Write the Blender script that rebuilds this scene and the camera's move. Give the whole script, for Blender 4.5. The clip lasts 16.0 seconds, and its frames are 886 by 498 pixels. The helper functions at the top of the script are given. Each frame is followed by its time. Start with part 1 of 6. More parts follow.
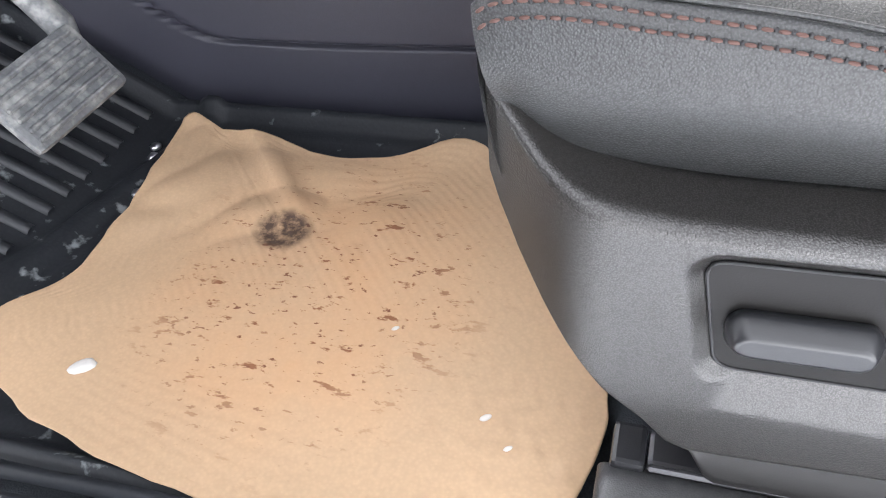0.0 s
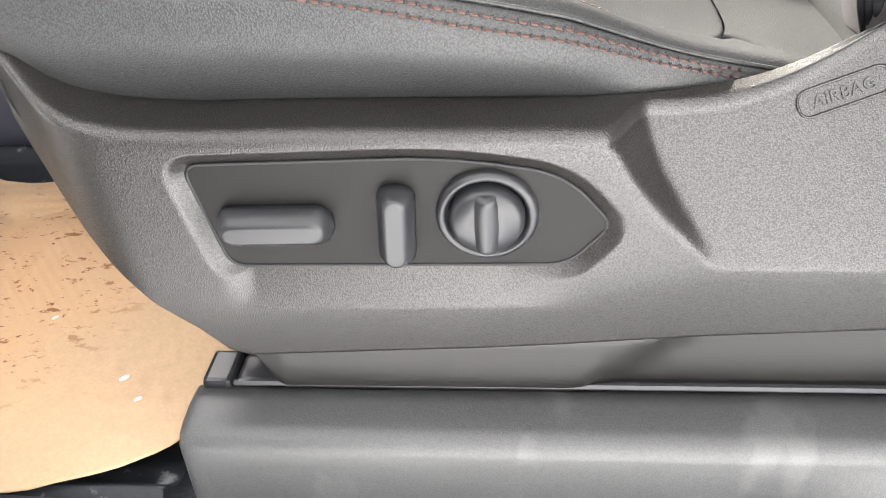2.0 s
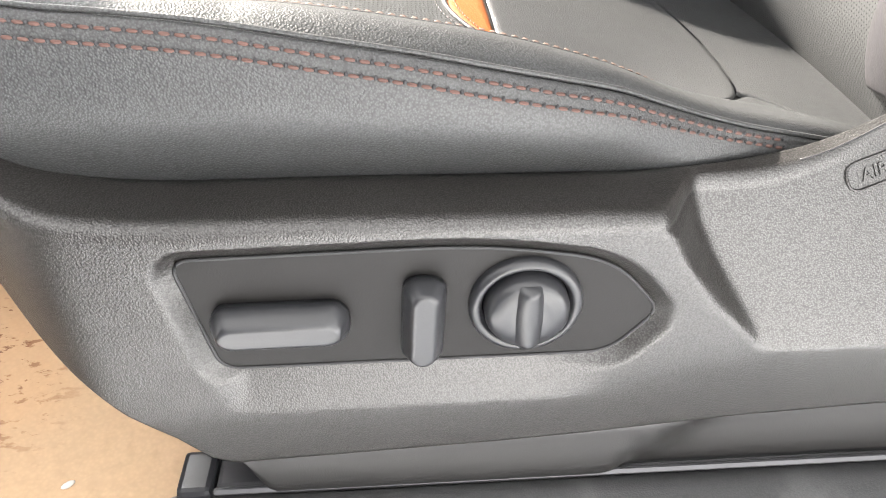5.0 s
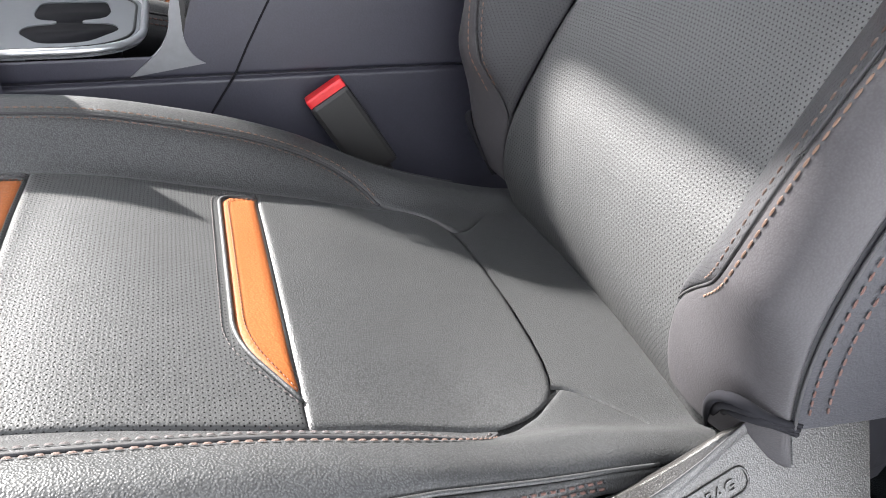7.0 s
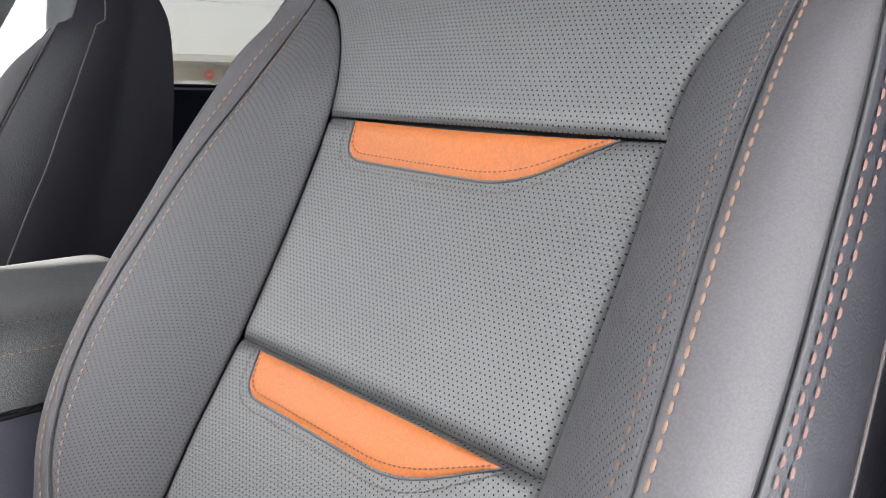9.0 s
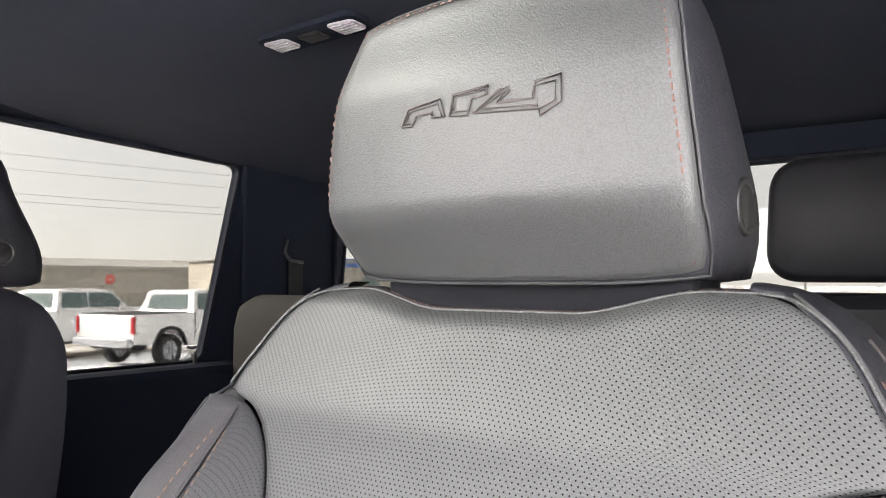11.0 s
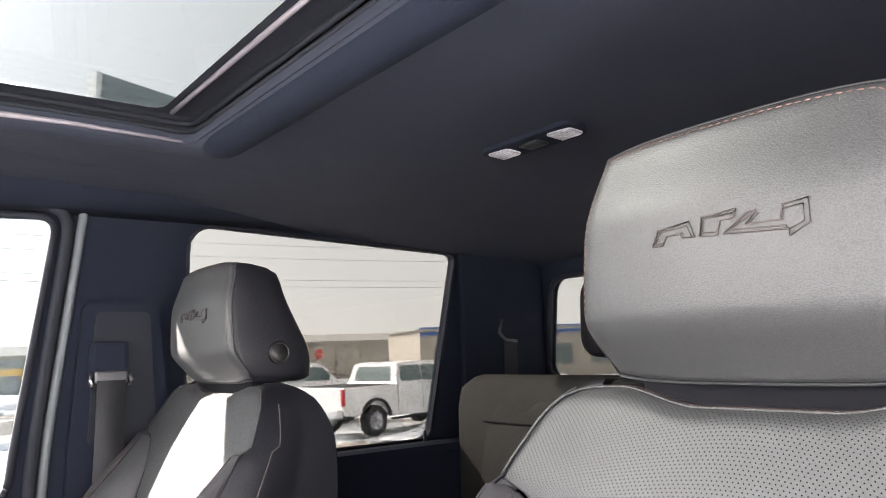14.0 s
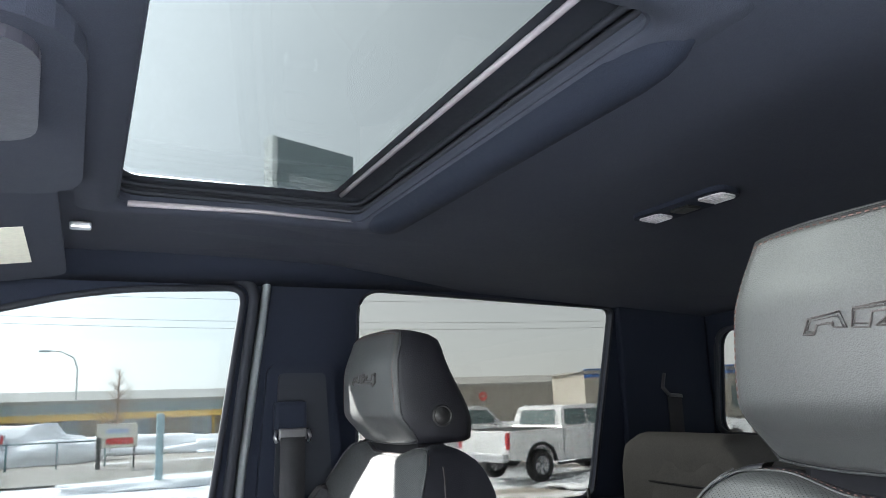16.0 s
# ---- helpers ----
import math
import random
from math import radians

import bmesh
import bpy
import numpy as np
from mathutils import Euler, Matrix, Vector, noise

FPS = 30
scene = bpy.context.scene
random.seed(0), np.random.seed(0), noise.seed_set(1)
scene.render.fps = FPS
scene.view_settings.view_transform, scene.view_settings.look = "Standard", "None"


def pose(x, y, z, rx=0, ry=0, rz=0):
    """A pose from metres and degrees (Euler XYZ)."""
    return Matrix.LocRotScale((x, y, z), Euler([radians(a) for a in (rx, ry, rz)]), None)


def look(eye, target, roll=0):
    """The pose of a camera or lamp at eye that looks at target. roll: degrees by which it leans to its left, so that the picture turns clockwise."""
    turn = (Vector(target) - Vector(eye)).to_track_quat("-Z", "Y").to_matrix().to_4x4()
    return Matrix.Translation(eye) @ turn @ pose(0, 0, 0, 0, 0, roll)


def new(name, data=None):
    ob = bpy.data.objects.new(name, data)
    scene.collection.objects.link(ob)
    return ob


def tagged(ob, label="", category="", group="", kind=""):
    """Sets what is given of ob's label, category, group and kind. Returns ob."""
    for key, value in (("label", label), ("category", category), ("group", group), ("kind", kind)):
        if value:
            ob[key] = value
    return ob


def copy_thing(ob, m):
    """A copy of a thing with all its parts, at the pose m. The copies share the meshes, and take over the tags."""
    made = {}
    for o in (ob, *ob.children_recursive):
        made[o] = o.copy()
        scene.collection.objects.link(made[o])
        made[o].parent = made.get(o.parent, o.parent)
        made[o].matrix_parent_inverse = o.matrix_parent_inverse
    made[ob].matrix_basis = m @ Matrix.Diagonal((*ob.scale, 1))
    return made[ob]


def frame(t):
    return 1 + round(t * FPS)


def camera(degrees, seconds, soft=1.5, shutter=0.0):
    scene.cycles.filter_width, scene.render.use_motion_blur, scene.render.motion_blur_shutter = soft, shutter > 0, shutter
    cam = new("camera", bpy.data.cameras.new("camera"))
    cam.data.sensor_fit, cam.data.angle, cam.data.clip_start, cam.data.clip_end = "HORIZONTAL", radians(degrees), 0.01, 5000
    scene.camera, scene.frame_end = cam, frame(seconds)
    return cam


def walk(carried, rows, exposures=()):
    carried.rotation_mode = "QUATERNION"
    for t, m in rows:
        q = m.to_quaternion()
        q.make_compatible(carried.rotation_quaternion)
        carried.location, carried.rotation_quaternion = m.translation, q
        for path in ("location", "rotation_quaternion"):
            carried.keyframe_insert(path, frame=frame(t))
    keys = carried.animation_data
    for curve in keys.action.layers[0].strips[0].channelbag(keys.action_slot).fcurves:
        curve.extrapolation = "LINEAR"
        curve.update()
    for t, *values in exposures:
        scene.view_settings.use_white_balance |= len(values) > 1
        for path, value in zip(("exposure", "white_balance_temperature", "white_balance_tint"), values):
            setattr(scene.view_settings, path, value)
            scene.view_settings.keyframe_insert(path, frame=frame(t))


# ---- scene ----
cam = camera(60.9, 16.0, soft=1.0)
PATH = [
    (0, (-0.4105, -0.577, 0.5313), (-0.9364, 0.8455, -0.7726), -6.45),
    (0.2, (-0.372, -0.5895, 0.513), (-0.8479, 0.8721, -0.7666), -5.84),
    (0.5, (-0.3055, -0.6148, 0.4873), (-0.7013, 0.8952, -0.763), -5.45),
    (0.7, (-0.2613, -0.6336, 0.4801), (-0.6125, 0.8972, -0.7581), -5.25),
    (1, (-0.2119, -0.6616, 0.4892), (-0.5182, 0.8919, -0.7327), -5.05),
    (1.5, (-0.1743, -0.6872, 0.4847), (-0.4154, 0.8998, -0.7085), -4.56),
    (2, (-0.1736, -0.6687, 0.4904), (-0.3637, 0.9384, -0.6848), -4.24),
    (2.5, (-0.1912, -0.6337, 0.4825), (-0.333, 0.9882, -0.6792), -3.78),
    (3, (-0.2059, -0.6064, 0.4758), (-0.2956, 1.0213, -0.6829), -3.28),
    (3.2, (-0.2119, -0.5995, 0.4704), (-0.2828, 1.0326, -0.6834), -2.96),
    (5.3, (-0.2593, -0.5937, 0.506), (-0.1414, 1.0265, -0.6606), 0.18),
    (5.5, (-0.2615, -0.5889, 0.5112), (-0.1305, 1.0397, -0.6423), 0.30),
    (6, (-0.2831, -0.5366, 0.5477), (-0.0997, 1.1086, -0.5745), -0.04),
    (6.2, (-0.2838, -0.5036, 0.5592), (-0.0533, 1.1444, -0.5503), 0.68),
    (6.5, (-0.2695, -0.4761, 0.582), (0.0611, 1.1702, -0.5046), 1.46),
    (7, (-0.2269, -0.464, 0.6213), (0.3402, 1.1608, -0.3978), 3.17),
    (7.5, (-0.2473, -0.4139, 0.6266), (0.6788, 1.1592, -0.1904), 5.03),
    (8, (-0.2035, -0.3646, 0.6936), (0.9516, 1.1073, -0.0132), 4.76),
    (8.5, (-0.1382, -0.3541, 0.7202), (1.1049, 1.1005, 0.1383), 1.88),
    (9, (-0.123, -0.342, 0.7537), (1.2559, 1.0417, 0.3248), 1.12),
    (9.5, (-0.1161, -0.3193, 0.7909), (1.354, 1.0114, 0.5299), 0.93),
    (9.7, (-0.1144, -0.3093, 0.8138), (1.3814, 1.0039, 0.6194), 0.98),
    (10, (-0.1084, -0.2944, 0.8416), (1.4187, 0.9924, 0.732), 0.86),
    (10.2, (-0.1024, -0.2857, 0.863), (1.4419, 0.9838, 0.8034), 0.55),
    (12.3, (-0.0796, -0.2641, 0.9284), (1.4523, 1.0066, 1.1242), 1.14),
    (12.5, (-0.0826, -0.2629, 0.9239), (1.4289, 1.0322, 1.1195), 1.13),
    (13, (-0.1165, -0.2492, 0.9195), (1.315, 1.1331, 1.1197), 0.71),
    (13.5, (-0.1497, -0.2552, 0.9193), (1.1768, 1.2256, 1.1377), -0.35),
    (14, (-0.1759, -0.2886, 0.9425), (1.0285, 1.2854, 1.211), -2.02),
    (14.5, (-0.2016, -0.3222, 0.9814), (0.8916, 1.317, 1.3247), -3.31),
    (15, (-0.2162, -0.3393, 0.9962), (0.7855, 1.3438, 1.4005), -3.78),
    (15.5, (-0.2172, -0.344, 0.9948), (0.6924, 1.3823, 1.4335), -3.27),
    (16, (-0.1938, -0.3359, 0.9755), (0.6443, 1.4379, 1.3644), -1.92),
]
walk(cam, [(t, look(eye, target, roll)) for t, eye, target, roll in PATH], exposures=[(0, 2.8, 6350, 12), (0.5, 2.8, 6850, 11), (1, 2.95, 6900, 10), (3, 3.1, 6850, 11), (5.5, 3.1, 6900, 10), (6.2, 2.85, 6750, 10), (7, 2.75, 6400, 11), (7.5, 2.95, 6350, 12), (8, 3.6, 6450, 12), (9, 3.68, 6600, 10), (10, 3.82, 6900, 12), (12.5, 4.2, 6900, 14), (13.2, 4.2, 6900, 15), (14, 3.85, 6850, 15), (14.6, 3.75, 6350, 8), (15.2, 3.65, 6350, 8), (16, 3.35, 6250, 6)])

# ---------------------------------------------------------------- light
SUN_EL, SUN_AZ = 33.6, 53.0          # azimuth from the truck's nose towards its passenger side
sun_dir = Vector((-math.cos(radians(SUN_EL)) * math.cos(radians(SUN_AZ)), math.cos(radians(SUN_EL)) * math.sin(radians(SUN_AZ)), math.sin(radians(SUN_EL))))
sun = new("sun", bpy.data.lights.new("sun", "SUN"))
sun.data.energy, sun.data.angle, sun.data.color = 5.0, radians(1.4), (1.0, 0.96, 0.90)
sun.matrix_world = look(sun_dir * 60, (0, 0, 0))

world = bpy.data.worlds.new("world")
scene.world = world
world.use_nodes = True
wn, wl = world.node_tree.nodes, world.node_tree.links
sky = wn.new("ShaderNodeTexSky")
sky.sky_type, sky.sun_disc = "NISHITA", False
sky.sun_elevation, sky.sun_rotation = radians(SUN_EL), math.atan2(sun_dir.x, sun_dir.y)
cloud = wn.new("ShaderNodeTexNoise")
cloud.inputs["Scale"].default_value, cloud.inputs["Detail"].default_value = 2.2, 5
wtc = wn.new("ShaderNodeTexCoord")
wl.new(wtc.outputs["Generated"], cloud.inputs["Vector"])
wramp = wn.new("ShaderNodeMapRange")
for key, value in (("From Min", 0.3), ("From Max", 0.7), ("To Min", 0.72), ("To Max", 0.97)):
    wramp.inputs[key].default_value = value
wl.new(cloud.outputs["Fac"], wramp.inputs["Value"])
skyscale = wn.new("ShaderNodeVectorMath")
skyscale.operation = "SCALE"
skyscale.inputs["Scale"].default_value = 0.10
wl.new(sky.outputs["Color"], skyscale.inputs[0])
wmix = wn.new("ShaderNodeMix")
wmix.data_type = "RGBA"
wmix.inputs["B"].default_value = (1.0, 1.01, 1.03, 1)
wl.new(wramp.outputs["Result"], wmix.inputs["Factor"])
wl.new(skyscale.outputs["Vector"], wmix.inputs["A"])
# thin overcast: paler towards the horizon and round the veiled sun
wsep = wn.new("ShaderNodeSeparateXYZ")
wl.new(wtc.outputs["Generated"], wsep.inputs[0])
wgrad = wn.new("ShaderNodeMapRange")
for key, value in (("From Min", 0.0), ("From Max", 0.8), ("To Min", 1.05), ("To Max", 0.60)):
    wgrad.inputs[key].default_value = value
wl.new(wsep.outputs["Z"], wgrad.inputs["Value"])
wdot = wn.new("ShaderNodeVectorMath")
wdot.operation = "DOT_PRODUCT"
wdot.inputs[1].default_value = tuple(sun_dir)
wl.new(wtc.outputs["Generated"], wdot.inputs[0])
wpos, wpow, wadd = wn.new("ShaderNodeMath"), wn.new("ShaderNodeMath"), wn.new("ShaderNodeMath")
wpos.operation, wpow.operation, wadd.operation = "MAXIMUM", "POWER", "ADD"
wpos.inputs[1].default_value, wpow.inputs[1].default_value = 0.0, 4.5
wl.new(wdot.outputs["Value"], wpos.inputs[0])
wl.new(wpos.outputs[0], wpow.inputs[0])
wgain = wn.new("ShaderNodeMath")
wgain.operation = "MULTIPLY"
wgain.inputs[1].default_value = 3.0
wl.new(wpow.outputs[0], wgain.inputs[0])
wl.new(wgain.outputs[0], wadd.inputs[0])
wl.new(wgrad.outputs["Result"], wadd.inputs[1])
wfin = wn.new("ShaderNodeVectorMath")
wfin.operation = "SCALE"
wl.new(wmix.outputs["Result"], wfin.inputs[0])
wl.new(wadd.outputs[0], wfin.inputs["Scale"])
wl.new(wfin.outputs["Vector"], wn["Background"].inputs["Color"])
wn["Background"].inputs["Strength"].default_value = 1.0


# ---------------------------------------------------------------- materials
def mat(name, color, rough=0.5, metal=0.0, vary=0.12, vscale=6.0, grain=0.0, gscale=600.0, spec=0.5, dots=None, coat=0.0, pores=0.0, extra=None, gdepth=0.0004, cavity_shade=0.4):
    """Principled material: two scales of colour variation, grain bump with shade put into the colour of its pits, and
    on request a grid of punched holes (in UV metres).
    """
    m = bpy.data.materials.new(name)
    m.use_nodes = True
    n, l = m.node_tree.nodes, m.node_tree.links
    b = n["Principled BSDF"]
    tc = n.new("ShaderNodeTexCoord")
    big, small = n.new("ShaderNodeTexNoise"), n.new("ShaderNodeTexNoise")
    big.inputs["Scale"].default_value, big.inputs["Detail"].default_value = vscale, 4
    small.inputs["Scale"].default_value, small.inputs["Detail"].default_value = vscale * 22, 3
    for t in (big, small):
        l.new(tc.outputs["Object"], t.inputs["Vector"])
    add = n.new("ShaderNodeMath")
    add.operation = "ADD"
    l.new(big.outputs["Fac"], add.inputs[0])
    l.new(small.outputs["Fac"], add.inputs[1])
    rng = n.new("ShaderNodeMapRange")
    for key, value in (("From Min", 0.6), ("From Max", 1.4), ("To Min", 1 - vary), ("To Max", 1 + vary)):
        rng.inputs[key].default_value = value
    l.new(add.outputs[0], rng.inputs["Value"])
    sc = n.new("ShaderNodeVectorMath")
    sc.operation = "SCALE"
    sc.inputs[0].default_value = color
    l.new(rng.outputs["Result"], sc.inputs["Scale"])
    out = sc.outputs["Vector"]
    rr = n.new("ShaderNodeMapRange")
    for key, value in (("From Min", 0.6), ("From Max", 1.4), ("To Min", rough * 0.86), ("To Max", min(1, rough * 1.14))):
        rr.inputs[key].default_value = value
    l.new(add.outputs[0], rr.inputs["Value"])
    l.new(rr.outputs["Result"], b.inputs["Roughness"])
    height = None
    if grain:
        vor = n.new("ShaderNodeTexVoronoi")
        vor.feature = "SMOOTH_F1"
        vor.inputs["Scale"].default_value = gscale
        l.new(tc.outputs["Object"], vor.inputs["Vector"])
        height = vor.outputs["Distance"]
        bump = n.new("ShaderNodeBump")
        bump.inputs["Strength"].default_value, bump.inputs["Distance"].default_value = min(1.0, grain), gdepth
        l.new(height, bump.inputs["Height"])
        # shade in the grain hollows is put into the base colour
        pit_shade = n.new("ShaderNodeMapRange")
        for key, value in (("From Min", 0.1), ("From Max", 0.6), ("To Min", 1 + 0.35 * cavity_shade * min(1.0, grain)), ("To Max", 1 - 0.5 * cavity_shade * min(1.0, grain))):
            pit_shade.inputs[key].default_value = value
        l.new(height, pit_shade.inputs["Value"])
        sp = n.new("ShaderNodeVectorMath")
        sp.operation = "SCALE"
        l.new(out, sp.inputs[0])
        l.new(pit_shade.outputs["Result"], sp.inputs["Scale"])
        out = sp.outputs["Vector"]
        if pores:
            wr = n.new("ShaderNodeTexNoise")
            wr.inputs["Scale"].default_value, wr.inputs["Detail"].default_value, wr.inputs["Distortion"].default_value = 95, 3, 1.2
            wm = n.new("ShaderNodeMapping")
            wm.inputs["Scale"].default_value = (1.0, 0.45, 1.0)
            l.new(tc.outputs["Object"], wm.inputs["Vector"])
            l.new(wm.outputs["Vector"], wr.inputs["Vector"])
            b2 = n.new("ShaderNodeBump")
            b2.inputs["Strength"].default_value, b2.inputs["Distance"].default_value = pores, 0.0012
            l.new(wr.outputs["Fac"], b2.inputs["Height"])
            l.new(b2.outputs["Normal"], bump.inputs["Normal"])
        l.new(bump.outputs["Normal"], b.inputs["Normal"])
    if dots:
        pitch, radius = dots
        hole = None
        for shift in (0.0, 0.5):
            mp = n.new("ShaderNodeMapping")
            mp.inputs["Scale"].default_value = (1 / pitch, 1 / (pitch * 1.5), 1)
            mp.inputs["Location"].default_value = (shift, shift, 0)
            l.new(tc.outputs["UV"], mp.inputs["Vector"])
            fr = n.new("ShaderNodeVectorMath")
            fr.operation = "FRACTION"
            l.new(mp.outputs["Vector"], fr.inputs[0])
            sb = n.new("ShaderNodeVectorMath")
            sb.operation = "SUBTRACT"
            sb.inputs[1].default_value = (0.5, 0.5, 0)
            l.new(fr.outputs["Vector"], sb.inputs[0])
            ml = n.new("ShaderNodeVectorMath")
            ml.operation = "MULTIPLY"
            ml.inputs[1].default_value = (1, 1.5, 0)
            l.new(sb.outputs["Vector"], ml.inputs[0])
            ln = n.new("ShaderNodeVectorMath")
            ln.operation = "LENGTH"
            l.new(ml.outputs["Vector"], ln.inputs[0])
            if hole is None:
                hole = ln.outputs["Value"]
            else:
                mn = n.new("ShaderNodeMath")
                mn.operation = "MINIMUM"
                l.new(hole, mn.inputs[0])
                l.new(ln.outputs["Value"], mn.inputs[1])
                hole = mn.outputs[0]
        st = n.new("ShaderNodeMapRange")
        st.inputs["From Min"].default_value, st.inputs["From Max"].default_value = radius / pitch * 0.75, radius / pitch * 1.25
        st.inputs["To Min"].default_value, st.inputs["To Max"].default_value = 0.13, 1.0
        l.new(hole, st.inputs["Value"])
        s2 = n.new("ShaderNodeVectorMath")
        s2.operation = "SCALE"
        l.new(out, s2.inputs[0])
        l.new(st.outputs["Result"], s2.inputs["Scale"])
        out = s2.outputs["Vector"]
        spm = n.new("ShaderNodeMath")
        spm.operation = "MULTIPLY"
        spm.inputs[1].default_value = spec
        l.new(st.outputs["Result"], spm.inputs[0])
        l.new(spm.outputs[0], b.inputs["Specular IOR Level"])
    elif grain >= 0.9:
        # the same painted pit shade dims the gloss
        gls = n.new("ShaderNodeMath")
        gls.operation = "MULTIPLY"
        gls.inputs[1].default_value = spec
        l.new(pit_shade.outputs["Result"], gls.inputs[0])
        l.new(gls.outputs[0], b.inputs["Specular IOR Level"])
    else:
        b.inputs["Specular IOR Level"].default_value = spec
    b.inputs["Metallic"].default_value = metal
    b.inputs["Coat Weight"].default_value = coat
    if extra:
        out = extra(n, l, tc, out, b)
    l.new(out, b.inputs["Base Color"])
    return m


def splotch(scale, lo, hi, tint, rough=None, detail=5.0, stretch=(1, 1, 1), keep=1.0):
    """Dirt, salt or stains with an outline of their own."""
    def extra(n, l, tc, col, b):
        mp = n.new("ShaderNodeMapping")
        mp.inputs["Scale"].default_value = stretch
        l.new(tc.outputs["Object"], mp.inputs["Vector"])
        no = n.new("ShaderNodeTexNoise")
        no.inputs["Scale"].default_value, no.inputs["Detail"].default_value = scale, detail
        l.new(mp.outputs["Vector"], no.inputs["Vector"])
        mr = n.new("ShaderNodeMapRange")
        for key, value in (("From Min", lo), ("From Max", hi), ("To Min", 0), ("To Max", keep)):
            mr.inputs[key].default_value = value
        l.new(no.outputs["Fac"], mr.inputs["Value"])
        mx = n.new("ShaderNodeMix")
        mx.data_type = "RGBA"
        mx.inputs["B"].default_value = (*tint, 1)
        l.new(mr.outputs["Result"], mx.inputs["Factor"])
        l.new(col, mx.inputs["A"])
        return mx.outputs["Result"]
    return extra


def paper_stains(n, l, tc, col, b):
    """Rust-brown streaks gathered in the middle of the mat, one dark oil blot and fine corrugation."""
    def mask(scale, stretch, turn, lo, hi):
        mp = n.new("ShaderNodeMapping")
        mp.inputs["Scale"].default_value = stretch
        mp.inputs["Rotation"].default_value = (0, 0, turn)
        l.new(tc.outputs["Object"], mp.inputs["Vector"])
        no = n.new("ShaderNodeTexNoise")
        no.inputs["Scale"].default_value, no.inputs["Detail"].default_value, no.inputs["Roughness"].default_value = scale, 4, 0.65
        l.new(mp.outputs["Vector"], no.inputs["Vector"])
        mr = n.new("ShaderNodeMapRange")
        mr.inputs["From Min"].default_value, mr.inputs["From Max"].default_value = lo, hi
        l.new(no.outputs["Fac"], mr.inputs["Value"])
        return mr.outputs["Result"]

    def near(centre, r0, r1, stretch=(1, 1, 0)):
        sb = n.new("ShaderNodeVectorMath")
        sb.operation = "SUBTRACT"
        sb.inputs[1].default_value = centre
        l.new(tc.outputs["Object"], sb.inputs[0])
        ml = n.new("ShaderNodeVectorMath")
        ml.operation = "MULTIPLY"
        ml.inputs[1].default_value = stretch
        l.new(sb.outputs["Vector"], ml.inputs[0])
        ln = n.new("ShaderNodeVectorMath")
        ln.operation = "LENGTH"
        l.new(ml.outputs["Vector"], ln.inputs[0])
        mr = n.new("ShaderNodeMapRange")
        mr.interpolation_type = "SMOOTHSTEP"
        for key, value in (("From Min", r0), ("From Max", r1), ("To Min", 1), ("To Max", 0)):
            mr.inputs[key].default_value = value
        l.new(ln.outputs["Value"], mr.inputs["Value"])
        return mr.outputs["Result"]

    def times(a, b2):
        mu = n.new("ShaderNodeMath")
        mu.operation = "MULTIPLY"
        l.new(a, mu.inputs[0])
        l.new(b2, mu.inputs[1])
        return mu.outputs[0]

    def over(colour, fac, tint):
        mx = n.new("ShaderNodeMix")
        mx.data_type = "RGBA"
        mx.inputs["B"].default_value = (*tint, 1)
        l.new(fac, mx.inputs["Factor"])
        l.new(colour, mx.inputs["A"])
        return mx.outputs["Result"]

    zone = near((-0.73, -0.08, 0), 0.10, 0.26, (1.15, 0.95, 0))
    col = over(col, times(zone, mask(5, (1, 1, 1), 0, 0.3, 0.9)), (0.50, 0.27, 0.13))
    col = over(col, times(zone, mask(34, (0.9, 2.0, 1), 0.6, 0.61, 0.66)), (0.20, 0.075, 0.026))
    col = over(col, times(zone, mask(80, (0.9, 1.8, 1), 0.9, 0.62, 0.67)), (0.16, 0.055, 0.02))
    blot = times(near((-0.803, -0.018, 0), 0.022, 0.040, (1, 1.1, 0)), mask(60, (1, 1, 1), 0, 0.25, 0.55))
    col = over(col, blot, (0.055, 0.03, 0.018))
    return col


BLACK = (0.037, 0.038, 0.039)
leather = mat("leather_black", BLACK, 0.48, vary=0.14, vscale=7, grain=1.0, gscale=900, spec=0.5, gdepth=0.00034, cavity_shade=0.48)
leather_head = mat("leather_headrest", BLACK, 0.48, vary=0.14, vscale=7, grain=1.0, gscale=950, spec=0.55, gdepth=0.00020, cavity_shade=0.25)
leather_side = mat("leather_bolster_outer", (0.036, 0.034, 0.037), 0.60, vary=0.10, vscale=7, grain=0.7, gscale=900, spec=0.32, gdepth=0.0002, pores=0.10)
leather_perf = mat("leather_perforated", BLACK, 0.52, vary=0.12, vscale=7, grain=0.7, gscale=820, spec=0.48, dots=(0.0039, 0.00056))
# darker and duller than leather_perf: shade on the inner bolsters put into the leather
leather_fine = mat("leather_fine_perforation_shaded", (0.033, 0.033, 0.036), 0.58, vary=0.12, vscale=7, grain=0.6, gscale=820, spec=0.36, dots=(0.0036, 0.00042))
# near-black, so seat sides and backs look shaded beside the lit fronts
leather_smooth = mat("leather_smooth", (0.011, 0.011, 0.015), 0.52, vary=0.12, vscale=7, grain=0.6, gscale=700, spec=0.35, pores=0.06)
orange = mat("leather_orange", (0.228, 0.068, 0.018), 0.55, vary=0.10, vscale=10, grain=0.5, gscale=620, spec=0.22)
thread_rust = mat("thread_rust", (0.085, 0.042, 0.034), 0.75, vary=0.15, vscale=40)
thread_flash = mat("thread_burnt_orange", (0.085, 0.026, 0.010), 0.75, vary=0.15, vscale=40)
thread_tan = mat("thread_tan", (0.110, 0.064, 0.044), 0.75, vary=0.15, vscale=40)
